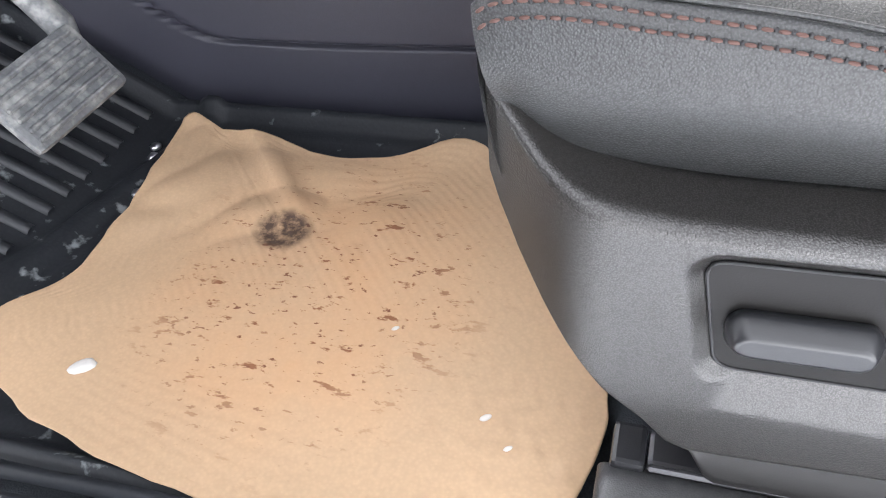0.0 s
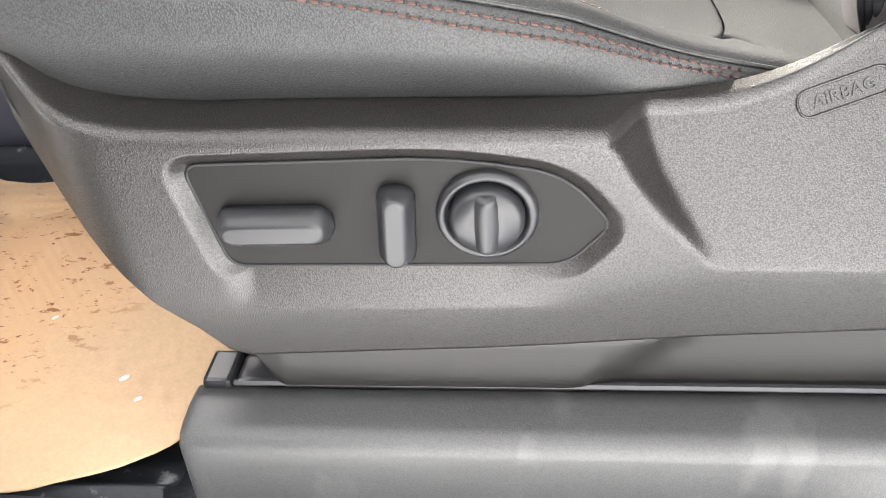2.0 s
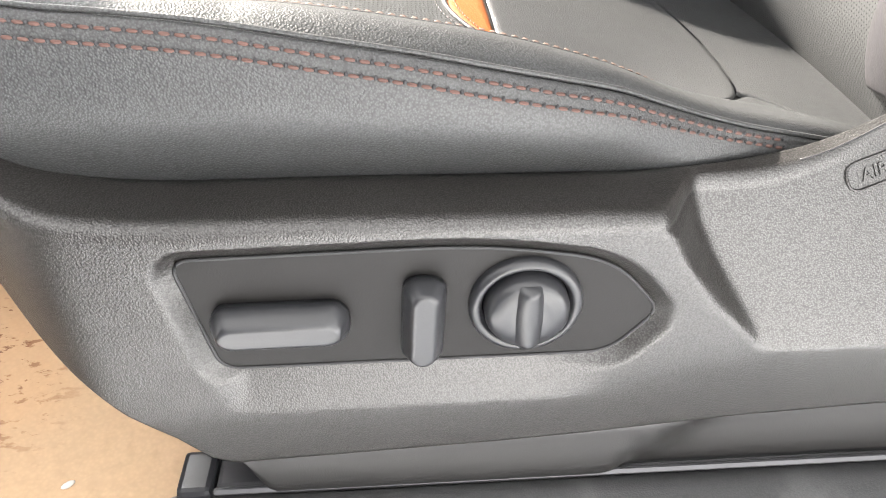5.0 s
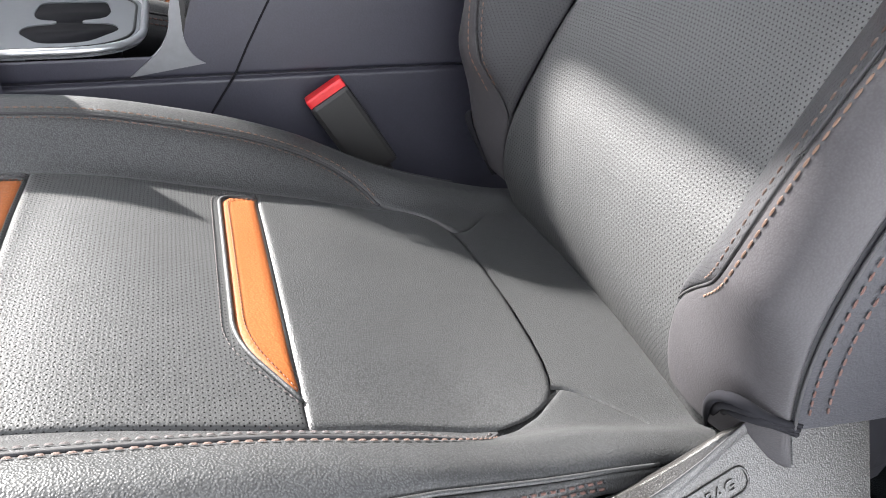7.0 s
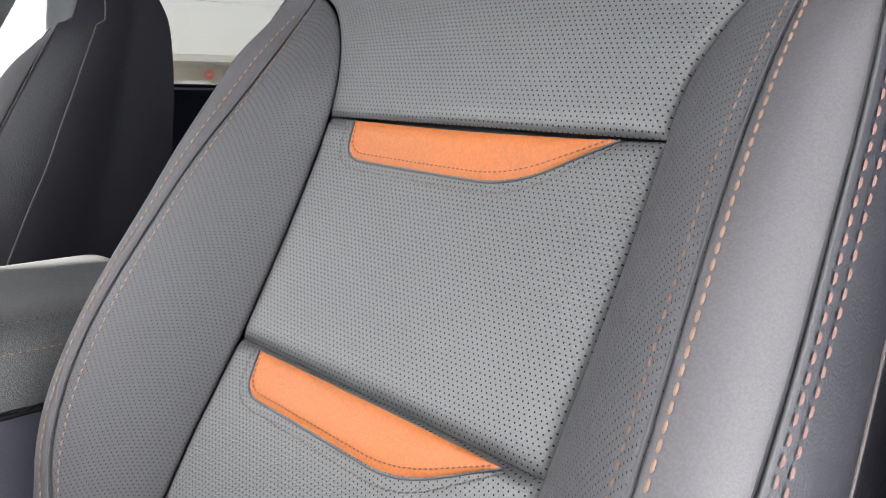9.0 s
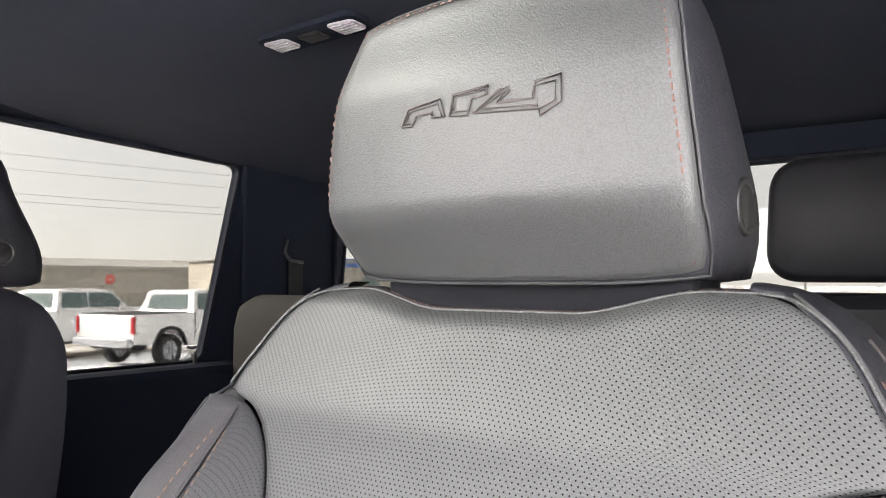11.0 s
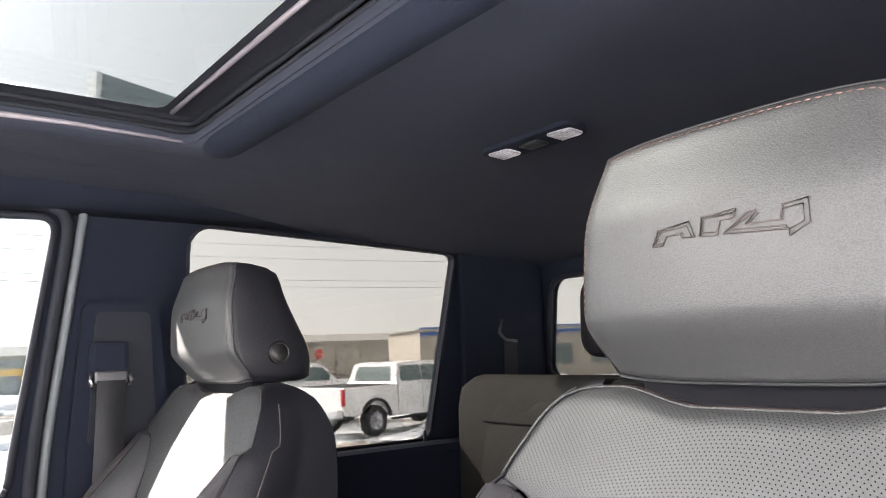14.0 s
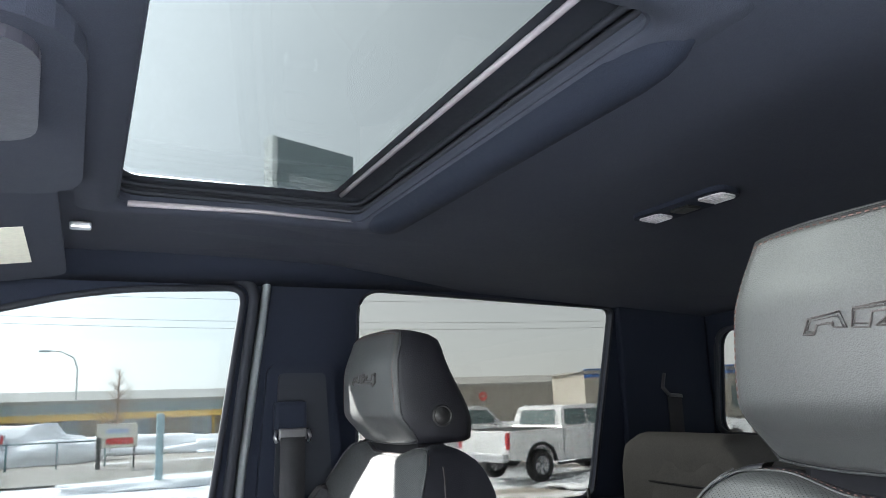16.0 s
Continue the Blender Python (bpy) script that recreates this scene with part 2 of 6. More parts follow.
thread_dark = mat("thread_dark", (0.05, 0.042, 0.042), 0.8, vary=0.15, vscale=40)
thread_brown = mat("thread_brown", (0.075, 0.047, 0.037), 0.8, vary=0.15, vscale=40)
cloth_black = mat("cloth_black", (0.009, 0.009, 0.011), 0.95, vary=0.2, vscale=40, spec=0.1)
seam_dark = mat("seam_shadow_black", (0.02, 0.02, 0.022), 0.7)
piping_grey = mat("piping_grey", (0.22, 0.20, 0.22), 0.6)
plastic = mat("plastic_grained", (0.0158, 0.0144, 0.0136), 0.38, vary=0.10, vscale=5, grain=1.0, gscale=1050, spec=0.85, gdepth=0.00030, cavity_shade=0.60)
plastic_fine = mat("plastic_satin", (0.015, 0.0145, 0.0145), 0.42, vary=0.10, grain=0.15, gscale=900, spec=0.4)
plastic_panel = mat("plastic_switch_panel", (0.0085, 0.008, 0.008), 0.5, vary=0.10, grain=0.15, gscale=900, spec=0.22)
plastic_smooth = mat("plastic_switch", (0.019, 0.0195, 0.022), 0.32, vary=0.06, grain=0.1, gscale=900)
plastic_dusty = mat("plastic_sill_scuffed", (0.070, 0.070, 0.072), 0.38, vary=0.12, vscale=9, grain=0.8, gscale=850, gdepth=0.00022, extra=splotch(11, 0.60, 0.68, (0.30, 0.30, 0.30), keep=0.12, detail=9.0, stretch=(1.5, 1.0, 0.7)))
plastic_deep = mat("plastic_console", (0.036, 0.036, 0.050), 0.45, vary=0.08, vscale=4, grain=0.35, gscale=600)
rubber = mat("rubber_black", (0.022, 0.024, 0.028), 0.5, vary=0.2, vscale=10, grain=0.4, gscale=260)
rubber_dirty = mat("rubber_salted", (0.020, 0.022, 0.026), 0.5, vary=0.2, vscale=10, grain=0.4, gscale=260, spec=0.25, extra=splotch(38, 0.63, 0.72, (0.30, 0.32, 0.33), keep=0.75, detail=6.0))
pedal_mud = mat("pedal_muddy", (0.10, 0.105, 0.11), 0.6, vary=0.25, vscale=14, grain=0.8, gscale=200, extra=splotch(70, 0.46, 0.72, (0.30, 0.30, 0.29), keep=0.8, detail=8.0))
carpet = mat("carpet_dark", (0.03, 0.035, 0.042), 0.95, vary=0.2, vscale=20, grain=1.0, gscale=700)
paper = mat("paper_kraft", (0.45, 0.305, 0.185), 0.72, vary=0.07, vscale=5, grain=0.25, gscale=300, extra=paper_stains)
salt = mat("salt_crumb", (0.55, 0.53, 0.50), 0.7)
metal = mat("metal_bright", (0.6, 0.6, 0.62), 0.3, 1.0)
metal_dark = mat("metal_black_rail", (0.08, 0.08, 0.085), 0.35, 0.6)
silver = mat("silver_trim", (0.5, 0.51, 0.53), 0.32, 0.8)
silver_dull = mat("silver_satin_paint", (0.17, 0.175, 0.185), 0.38, 0.3)
red_plastic = mat("red_button", (0.62, 0.015, 0.02), 0.4)
cloth_roof = mat("headliner_cloth", (0.029, 0.033, 0.048), 0.95, vary=0.08, vscale=5, grain=0.5, gscale=900, spec=0.2)
cloth_pillar = mat("pillar_trim", (0.012, 0.015, 0.025), 0.85, vary=0.08, grain=0.5, gscale=700, spec=0.12)
webbing = mat("belt_webbing", (0.014, 0.014, 0.017), 0.85, vary=0.1, vscale=30, grain=0.6, gscale=500)
suede = mat("rear_seat_fabric", (0.037, 0.0355, 0.034), 0.95, vary=0.25, vscale=12, grain=0.6, gscale=500, spec=0.15)
seal = mat("rubber_seal", (0.016, 0.018, 0.024), 0.75, spec=0.2)
seal_light = mat("door_edge_grey", (0.11, 0.125, 0.135), 0.5)
legend_grey = mat("legend_pale_grey", (0.36, 0.39, 0.40), 0.5)
label_white = mat("label_white", (0.7, 0.68, 0.58), 0.6)
lens_white = mat("lamp_lens", (0.45, 0.43, 0.46), 0.12, vary=0.25, vscale=60, grain=0.8, gscale=260, coat=0.5)
snow = mat("snow", (0.82, 0.84, 0.87), 0.8, vary=0.08, vscale=0.4)
ground_mat = mat("lot_snow_and_gravel", (0.30, 0.27, 0.23), 0.9, vary=0.25, vscale=0.3, extra=splotch(0.09, 0.43, 0.46, (0.80, 0.82, 0.85), keep=1.0, stretch=(0.6, 1.6, 1)))
asphalt = mat("road_wet", (0.22, 0.20, 0.175), 0.8, vary=0.2, vscale=0.5)
siding = mat("siding_beige", (0.40, 0.37, 0.32), 0.7, vary=0.08, vscale=0.3)
siding_blue = mat("siding_pale_blue", (0.40, 0.50, 0.56), 0.7, vary=0.08, vscale=0.3)
roof_grey = mat("roof_grey", (0.33, 0.32, 0.30), 0.7, vary=0.1, vscale=0.4)
yellow_paint = mat("yellow_band", (0.72, 0.46, 0.12), 0.6)
blue_paint = mat("blue_band", (0.05, 0.16, 0.50), 0.5)
paint_white = mat("paint_white", (0.78, 0.79, 0.80), 0.25, vary=0.04, vscale=1.5, coat=0.6)
glass_dark = mat("glass_dark", (0.10, 0.14, 0.14), 0.08, vary=0.1)
red_lens = mat("red_lens", (0.55, 0.02, 0.03), 0.25)
tyre = mat("tyre", (0.03, 0.03, 0.032), 0.8)
rim_mat = mat("rim_silver", (0.45, 0.46, 0.48), 0.35, 0.6)
steel_post = mat("post_teal_steel", (0.22, 0.33, 0.36), 0.5, 0.3)
wood_pole = mat("pole_grey", (0.28, 0.27, 0.26), 0.8)
bark = mat("bark_bare", (0.24, 0.15, 0.09), 0.9)
sign_grey = mat("sign_face_grey", (0.20, 0.24, 0.25), 0.4, vary=0.2, vscale=0.6)
sign_side = mat("sign_side_pale", (0.62, 0.64, 0.63), 0.5)
stop_red = mat("sign_red", (0.60, 0.03, 0.03), 0.45)
banner_blue = mat("banner_blue", (0.35, 0.45, 0.75), 0.6)
foil = mat("clear_film", (0.22, 0.23, 0.24), 0.15, coat=0.8)


def pane_mat(name, tint, gloss=0.5, face=0.025):
    m = bpy.data.materials.new(name)
    m.use_nodes = True
    n, l = m.node_tree.nodes, m.node_tree.links
    n.remove(n["Principled BSDF"])
    tr, gl, fr, mx = n.new("ShaderNodeBsdfTransparent"), n.new("ShaderNodeBsdfGlossy"), n.new("ShaderNodeLayerWeight"), n.new("ShaderNodeMixShader")
    pw, sc2 = n.new("ShaderNodeMath"), n.new("ShaderNodeMath")
    pw.operation, sc2.operation = "POWER", "MULTIPLY_ADD"
    pw.inputs[1].default_value = 4.0
    sc2.inputs[1].default_value, sc2.inputs[2].default_value = gloss, face
    tr.inputs["Color"].default_value = (*tint, 1)
    gl.inputs["Roughness"].default_value = 0.02
    fr.inputs["Blend"].default_value = 0.5
    l.new(fr.outputs["Facing"], pw.inputs[0])
    l.new(pw.outputs[0], sc2.inputs[0])
    l.new(sc2.outputs[0], mx.inputs["Fac"])
    l.new(tr.outputs["BSDF"], mx.inputs[1])
    l.new(gl.outputs["BSDF"], mx.inputs[2])
    l.new(mx.outputs["Shader"], n["Material Output"].inputs["Surface"])
    return m


glass_front = pane_mat("glass_front_door", (0.255, 0.268, 0.272), 0.15, 0.006)
glass_privacy = pane_mat("glass_privacy", (0.225, 0.225, 0.219))
glass_roof = pane_mat("glass_sunroof", (0.205, 0.214, 0.214), 0.15, 0.008)


# ---------------------------------------------------------------- mesh helpers
def mesh_of(name, verts, faces, uvs=None, smooth=True):
    me = bpy.data.meshes.new(name)
    me.from_pydata([tuple(v) for v in verts], [], faces)
    if uvs is not None:
        layer = me.uv_layers.new(name="UVMap")
        for loop in me.loops:
            layer.data[loop.index].uv = uvs[loop.vertex_index]
    if smooth:
        me.polygons.foreach_set("use_smooth", [True] * len(me.polygons))
    me.update()
    return me


def part(name, data, material, parent=None, label="", smooth=None):
    """One mesh object from a bmesh or a mesh, under a thing or a part."""
    if isinstance(data, bmesh.types.BMesh):
        bm, data = data, bpy.data.meshes.new(name)
        bmesh.ops.recalc_face_normals(bm, faces=bm.faces)
        bm.to_mesh(data)
        bm.free()
        if smooth:
            data.polygons.foreach_set("use_smooth", [True] * len(data.polygons))
    data.materials.append(material)
    ob = new(name, data)
    if parent is not None:
        ob.parent = parent
        ob.matrix_parent_inverse = Matrix.Identity(4)
    return tagged(ob, label)


def thing(name, label, category, group="", kind="", at=(0, 0, 0)):
    ob = new(name)
    ob.location = at
    ob.empty_display_size = 0.05
    return tagged(ob, label, category, group, kind)


def fcurve(xs, ys):
    """Natural cubic through the given points."""
    xs, ys = np.array(xs, float), np.array(ys, float)
    n = len(xs)
    h = np.diff(xs)
    a = np.eye(n)
    r = np.zeros(n)
    for i in range(1, n - 1):
        a[i, i - 1], a[i, i], a[i, i + 1] = h[i - 1], 2 * (h[i - 1] + h[i]), h[i]
        r[i] = 6 * ((ys[i + 1] - ys[i]) / h[i] - (ys[i] - ys[i - 1]) / h[i - 1])
    m = np.linalg.solve(a, r)

    def f(x):
        i = int(min(max(np.searchsorted(xs, x) - 1, 0), n - 2))
        d0, d1, hh = xs[i + 1] - x, x - xs[i], h[i]
        return float(m[i] * d0**3 / (6 * hh) + m[i + 1] * d1**3 / (6 * hh) + (ys[i] / hh - m[i] * hh / 6) * d0 + (ys[i + 1] / hh - m[i + 1] * hh / 6) * d1)
    return f


def lin(xs, ys):
    return lambda x: float(np.interp(x, xs, ys))


def sstep(a, b, x):
    t = min(max((x - a) / (b - a), 0.0), 1.0)
    return t * t * (3 - 2 * t)


def spread(n, edge=0.06):
    """Parameters 0..1, denser towards both ends."""
    k = [0, 0.12, 0.3, 0.55, 1.0]
    return [edge * v for v in k[:-1]] + list(np.linspace(edge, 1 - edge, n)) + [1 - edge * v for v in reversed(k[:-1])]


def pillow(fn, us, vs, radius=0.010, depth=0.006, edges="lrbt", uv=None):
    """A sheet fn(u, v) whose named edges (l, r: u = 0, 1; b, t: v = 0, 1) roll inwards, as sewn leather panels do."""
    g = np.array([[tuple(fn(u, v)) for u in us] for v in vs])
    du, dv = np.gradient(g, axis=1), np.gradient(g, axis=0)
    nrm = np.cross(du, dv)
    nrm /= np.maximum(np.linalg.norm(nrm, axis=2, keepdims=True), 1e-9)
    lu = np.concatenate([np.zeros((len(vs), 1)), np.cumsum(np.linalg.norm(np.diff(g, axis=1), axis=2), axis=1)], 1)
    lv = np.concatenate([np.zeros((1, len(us))), np.cumsum(np.linalg.norm(np.diff(g, axis=0), axis=2), axis=0)], 0)
    f = np.ones(lu.shape)
    for key, d in (("l", lu), ("r", lu[:, -1:] - lu), ("b", lv), ("t", lv[-1:] - lv)):
        if key in edges:
            f *= np.sqrt(np.maximum(1 - (1 - np.minimum(d / radius, 1)) ** 2, 0))
    g = g + nrm * (depth * (f - 1))[:, :, None]
    nu = len(us)
    verts = g.reshape(-1, 3)
    faces = [(j * nu + i, j * nu + i + 1, (j + 1) * nu + i + 1, (j + 1) * nu + i) for j in range(len(vs) - 1) for i in range(nu - 1)]
    uvs = [(uv(u, v) if uv else (lu[j, i] - lu[j, -1] / 2, lv[j, i])) for j, v in enumerate(vs) for i, u in enumerate(us)]
    return mesh_of("sheet", verts, faces, uvs)


def ribbon(path, normals, width, height, closed=False):
    """A flat raised band along a path."""
    verts, faces = [], []
    pts = [Vector(p) for p in path]
    n = len(pts)
    for i, p in enumerate(pts):
        t = (pts[min(i + 1, n - 1)] - pts[max(i - 1, 0)]).normalized()
        nn = Vector(normals[i] if isinstance(normals, list) else normals).normalized()
        s = t.cross(nn).normalized() * width / 2
        verts += [p - s, p - s * 0.7 + nn * height, p + s * 0.7 + nn * height, p + s]
    for i in range(n - 1):
        for k in range(3):
            faces.append((4 * i + k, 4 * i + k + 1, 4 * i + 5 + k, 4 * i + 4 + k))
    return mesh_of("ribbon", verts, faces)


def tube(path, radius, sides=8, closed=False):
    pts = [Vector(p) for p in path]
    n = len(pts)
    verts, faces = [], []
    up = Vector((0, 0, 1))
    for i, p in enumerate(pts):
        a = pts[(i - 1) % n] if closed or i else pts[0]
        b = pts[(i + 1) % n] if closed or i < n - 1 else pts[-1]
        t = (b - a).normalized()
        side = t.cross(up if abs(t.z) < 0.95 else Vector((1, 0, 0))).normalized()
        other = side.cross(t)
        r = radius[i] if isinstance(radius, (list, tuple)) else radius
        for k in range(sides):
            w = 2 * math.pi * k / sides
            verts.append(p + side * math.cos(w) * r + other * math.sin(w) * r)
    rings = n if closed else n - 1
    for i in range(rings):
        for k in range(sides):
            j = (i + 1) % n
            faces.append((i * sides + k, i * sides + (k + 1) % sides, j * sides + (k + 1) % sides, j * sides + k))
    if not closed:
        faces += [tuple(reversed(range(sides))), tuple((n - 1) * sides + k for k in range(sides))]
    return mesh_of("tube", verts, faces)


def resample(path, step):
    pts = [Vector(p) for p in path]
    out, carry = [], 0.0
    for a, b in zip(pts, pts[1:]):
        d = (b - a).length
        while carry < d:
            out.append(a.lerp(b, carry / d) if d else a)
            carry += step
        carry -= d
    return out


def stitches(path, normal, length=0.0042, pitch=0.0062, width=0.0012, lift=0.0003, tilt=0.0):
    """A row of short threads, each a small rounded bar, as one mesh."""
    pts = resample(path, pitch / 4)
    verts, faces = [], []
    for i in range(0, len(pts) - 4, 4):
        a, b = pts[i], pts[i + 3]
        nn = Vector(normal(a) if callable(normal) else normal).normalized()
        t = (b - a).normalized()
        s = t.cross(nn).normalized()
        t = (t + s * tilt).normalized()
        c = (a + b) / 2 + nn * lift
        base = len(verts)
        for e, w, h in ((-0.5, 0.45, -0.4), (-0.25, 1.0, 0.35), (0.25, 1.0, 0.35), (0.5, 0.45, -0.4)):
            q = c + t * length * e
            verts += [q - s * width * w / 2, q + nn * width * (h + 0.35), q + s * width * w / 2]
        for k in range(3):
            o = base + 3 * k
            faces += [(o, o + 1, o + 4, o + 3), (o + 1, o + 2, o + 5, o + 4)]
    return mesh_of("threads", verts, faces)


def rbox(sx, sy, sz, bevel=0.004, seg=2, at=(0, 0, 0), rot=None):
    bm = bmesh.new()
    bmesh.ops.create_cube(bm, size=1.0, matrix=Matrix.Diagonal((sx, sy, sz, 1)))
    if bevel:
        bmesh.ops.bevel(bm, geom=list(bm.edges), offset=bevel, segments=seg, affect="EDGES", profile=0.6)
    bmesh.ops.transform(bm, matrix=Matrix.Translation(at) @ (rot or Matrix.Identity(4)), verts=bm.verts)
    return bm


def lathe(profile, axis_m, n=40):
    """Profile of (radius, height) turned about z, set by the matrix."""
    verts, faces = [], []
    for r, h in profile:
        for k in range(n):
            w = 2 * math.pi * k / n
            verts.append(axis_m @ Vector((r * math.cos(w), r * math.sin(w), h)))
    for i in range(len(profile) - 1):
        for k in range(n):
            faces.append((i * n + k, i * n + (k + 1) % n, (i + 1) * n + (k + 1) % n, (i + 1) * n + k))
    faces.append(tuple((len(profile) - 1) * n + k for k in range(n)))
    return mesh_of("turned", verts, faces)


def rounded(pts, r, seg=6):
    """A closed outline with rounded corners; r may be one radius or one for each corner."""
    out = []
    n = len(pts)
    for i, p in enumerate(pts):
        p = Vector(p).to_2d()
        a, b = Vector(pts[i - 1]).to_2d(), Vector(pts[(i + 1) % n]).to_2d()
        rr = r[i] if isinstance(r, (list, tuple)) else r
        da, db = (a - p), (b - p)
        k = min(rr, da.length * 0.48, db.length * 0.48)
        if k < 1e-5:
            out.append(p)
            continue
        s, e = p + da.normalized() * k, p + db.normalized() * k
        for j in range(seg + 1):
            t = j / seg
            out.append((1 - t) ** 2 * s + 2 * t * (1 - t) * p + t * t * e)
    return out


def slab(outline, holes, place, thick):
    """A plate with holes: 2D outlines, place(a, b, depth) puts them in the world."""
    bm = bmesh.new()
    edges = []
    for ring in [outline, *holes]:
        vs = [bm.verts.new((p[0], p[1], 0)) for p in ring]
        edges += [bm.edges.new((vs[i], vs[(i + 1) % len(vs)])) for i in range(len(vs))]
    bmesh.ops.triangle_fill(bm, use_beauty=True, use_dissolve=False, edges=edges)
    ext = bmesh.ops.extrude_face_region(bm, geom=list(bm.faces))
    for v in ext["geom"]:
        if isinstance(v, bmesh.types.BMVert):
            v.co.z = 1.0
    for v in bm.verts:
        v.co = place(v.co.x, v.co.y, v.co.z * thick)
    return bm


def loft(rings, cap=True, smooth=True):
    n = len(rings[0])
    verts = [p for ring in rings for p in ring]
    faces = [(i * n + k, i * n + (k + 1) % n, (i + 1) * n + (k + 1) % n, (i + 1) * n + k) for i in range(len(rings) - 1) for k in range(n)]
    if cap:
        faces += [tuple(reversed(range(n))), tuple((len(rings) - 1) * n + k for k in range(n))]
    return mesh_of("loft", verts, faces, smooth=smooth)


# ---------------------------------------------------------------- seats
MID = 0.457                 # the cab's middle line
PITCH = 0.910               # from the driver's seat to the passenger's
c_edge = fcurve([-0.56, -0.50, -0.44, -0.367, -0.30, -0.246, -0.189, -0.137, -0.083, -0.013, 0.07, 0.10], [0.322, 0.349, 0.357, 0.355, 0.345, 0.332, 0.318, 0.305, 0.289, 0.272, 0.258, 0.255])
c_seam = fcurve([-0.56, -0.50, -0.46, -0.412, -0.367, -0.306, -0.255, -0.215, -0.155, -0.10, -0.05, 0.0, 0.07, 0.10], [0.350, 0.379, 0.387, 0.390, 0.389, 0.382, 0.371, 0.361, 0.341, 0.320, 0.304, 0.291, 0.276, 0.274])
c_pipe = fcurve([-0.56, -0.50, -0.44, -0.39, -0.345, -0.31, -0.245, -0.215, -0.16, -0.10, -0.02, 0.05, 0.10], [0.366, 0.391, 0.392, 0.384, 0.376, 0.368, 0.357, 0.350, 0.337, 0.315, 0.289, 0.276, 0.272])
pipe_y = fcurve([-0.56, -0.45, -0.30, -0.21, -0.16, -0.10, -0.02, 0.05, 0.10], [0.238, 0.2385, 0.2385, 0.2365, 0.231, 0.217, 0.202, 0.197, 0.197])
seam_y = lin([-0.52, -0.472, -0.462, -0.450, -0.435, -0.415, -0.39, -0.30, -0.17, -0.14, -0.118, -0.10, -0.088, -0.078, -0.060, -0.042, -0.024, -0.012, 0.0, 0.03, 0.065, 0.10],
             [0.150, 0.150, 0.160, 0.171, 0.180, 0.1865, 0.190, 0.191, 0.190, 0.187, 0.182, 0.175, 0.167, 0.156, 0.150, 0.140, 0.123, 0.112, 0.118, 0.145, 0.186, 0.193])
insert_end = lin([0, 0.05, 0.08, 0.10, 0.115, 0.128, 0.138, 0.145, 0.150, 0.16], [-0.008, -0.009, -0.0115, -0.0155, -0.021, -0.030, -0.042, -0.056, -0.074, -0.078])


seam_drop = lin([-0.45, -0.40, -0.30, -0.20, -0.14], [0.015, 0.014, 0.010, 0.004, 0.0])


def pchip(xs, ys, x):
    """Monotone cubic through a few points."""
    n = len(xs)
    h = [xs[i + 1] - xs[i] for i in range(n - 1)]
    d = [(ys[i + 1] - ys[i]) / h[i] for i in range(n - 1)]
    m = [0.0] + [0.0 if d[i - 1] * d[i] <= 0 else 2 * d[i - 1] * d[i] / (d[i - 1] + d[i]) for i in range(1, n - 1)] + [d[-1]]
    i = 0
    while i < n - 2 and x > xs[i + 1]:
        i += 1
    t = (x - xs[i]) / h[i]
    return ys[i] * (1 + 2 * t) * (1 - t) ** 2 + h[i] * m[i] * t * (1 - t) ** 2 + ys[i + 1] * t * t * (3 - 2 * t) + h[i] * m[i + 1] * t * t * (t - 1)


def ctop(x, y):
    """Height of the cushion: a flat insert, a steep strip up to the stitched seam, and the rolled bolster outside it."""
    v = abs(y)
    e, sm, p = c_edge(x), c_seam(x) - (seam_drop(x) if y < 0 else 0.0), c_pipe(x)
    top = max(sm, p) + 0.006 * (1 - sstep(-0.16, -0.05, x))
    fade = sstep(-0.02, -0.10, x)
    e2 = e + (sm - e) * 0.35 * (1 - fade)
    pw = pipe_y(x)
    front = -0.030 * sstep(-0.490, -0.53, x) ** 2
    return front + pchip([-0.05, 0.06, 0.150, 0.190 - 0.012 * (1 - fade), min(0.215, pw - 0.012), pw + 0.012], [e + 0.005, e + 0.004, e2, sm, top, p - 0.005], v)


bx = fcurve([0.24, 0.28, 0.31, 0.34, 0.384, 0.428, 0.474, 0.563, 0.65, 0.728, 0.80, 0.85, 0.905, 0.96], [0.085, 0.060, 0.048, 0.045, 0.053, 0.069, 0.091, 0.142, 0.192, 0.231, 0.259, 0.282, 0.309, 0.330])
ow = fcurve([0.25, 0.34, 0.428, 0.563, 0.70, 0.786, 0.828, 0.841, 0.865, 0.884, 0.897, 0.906, 0.911, 0.9135], [0.228, 0.236, 0.246, 0.251, 0.247, 0.240, 0.231, 0.226, 0.213, 0.201, 0.188, 0.176, 0.164, 0.150])
hb = fcurve([0.25, 0.30, 0.40, 0.55, 0.68, 0.76, 0.815, 0.84], [0.012, 0.036, 0.060, 0.060, 0.044, 0.019, 0.004, 0.0])
ZC1, ZC2, ZY = 0.729, 0.568, 0.828


VIN = [0.170, 0.165, 0.160, 0.151, 0.147, 0.142, 0.145]


def vin(z):
    if z <= ZC1:
        return lin([0.25, 0.30, 0.35, 0.42, 0.50, 0.568, 0.729], VIN)(z)
    q = min((z - ZC1) / (ZY - ZC1), 0.9999)
    return 0.145 + 0.079 * (1 - math.sqrt(1 - q * q))


def back_at(y, z, off=0.0):
    d = 0.004
    t = Vector((bx(z + d) - bx(z - d), 0, 2 * d)).normalized()
    return Vector((bx(z), y, z)) + Vector((-t.z, 0, t.x)) * off


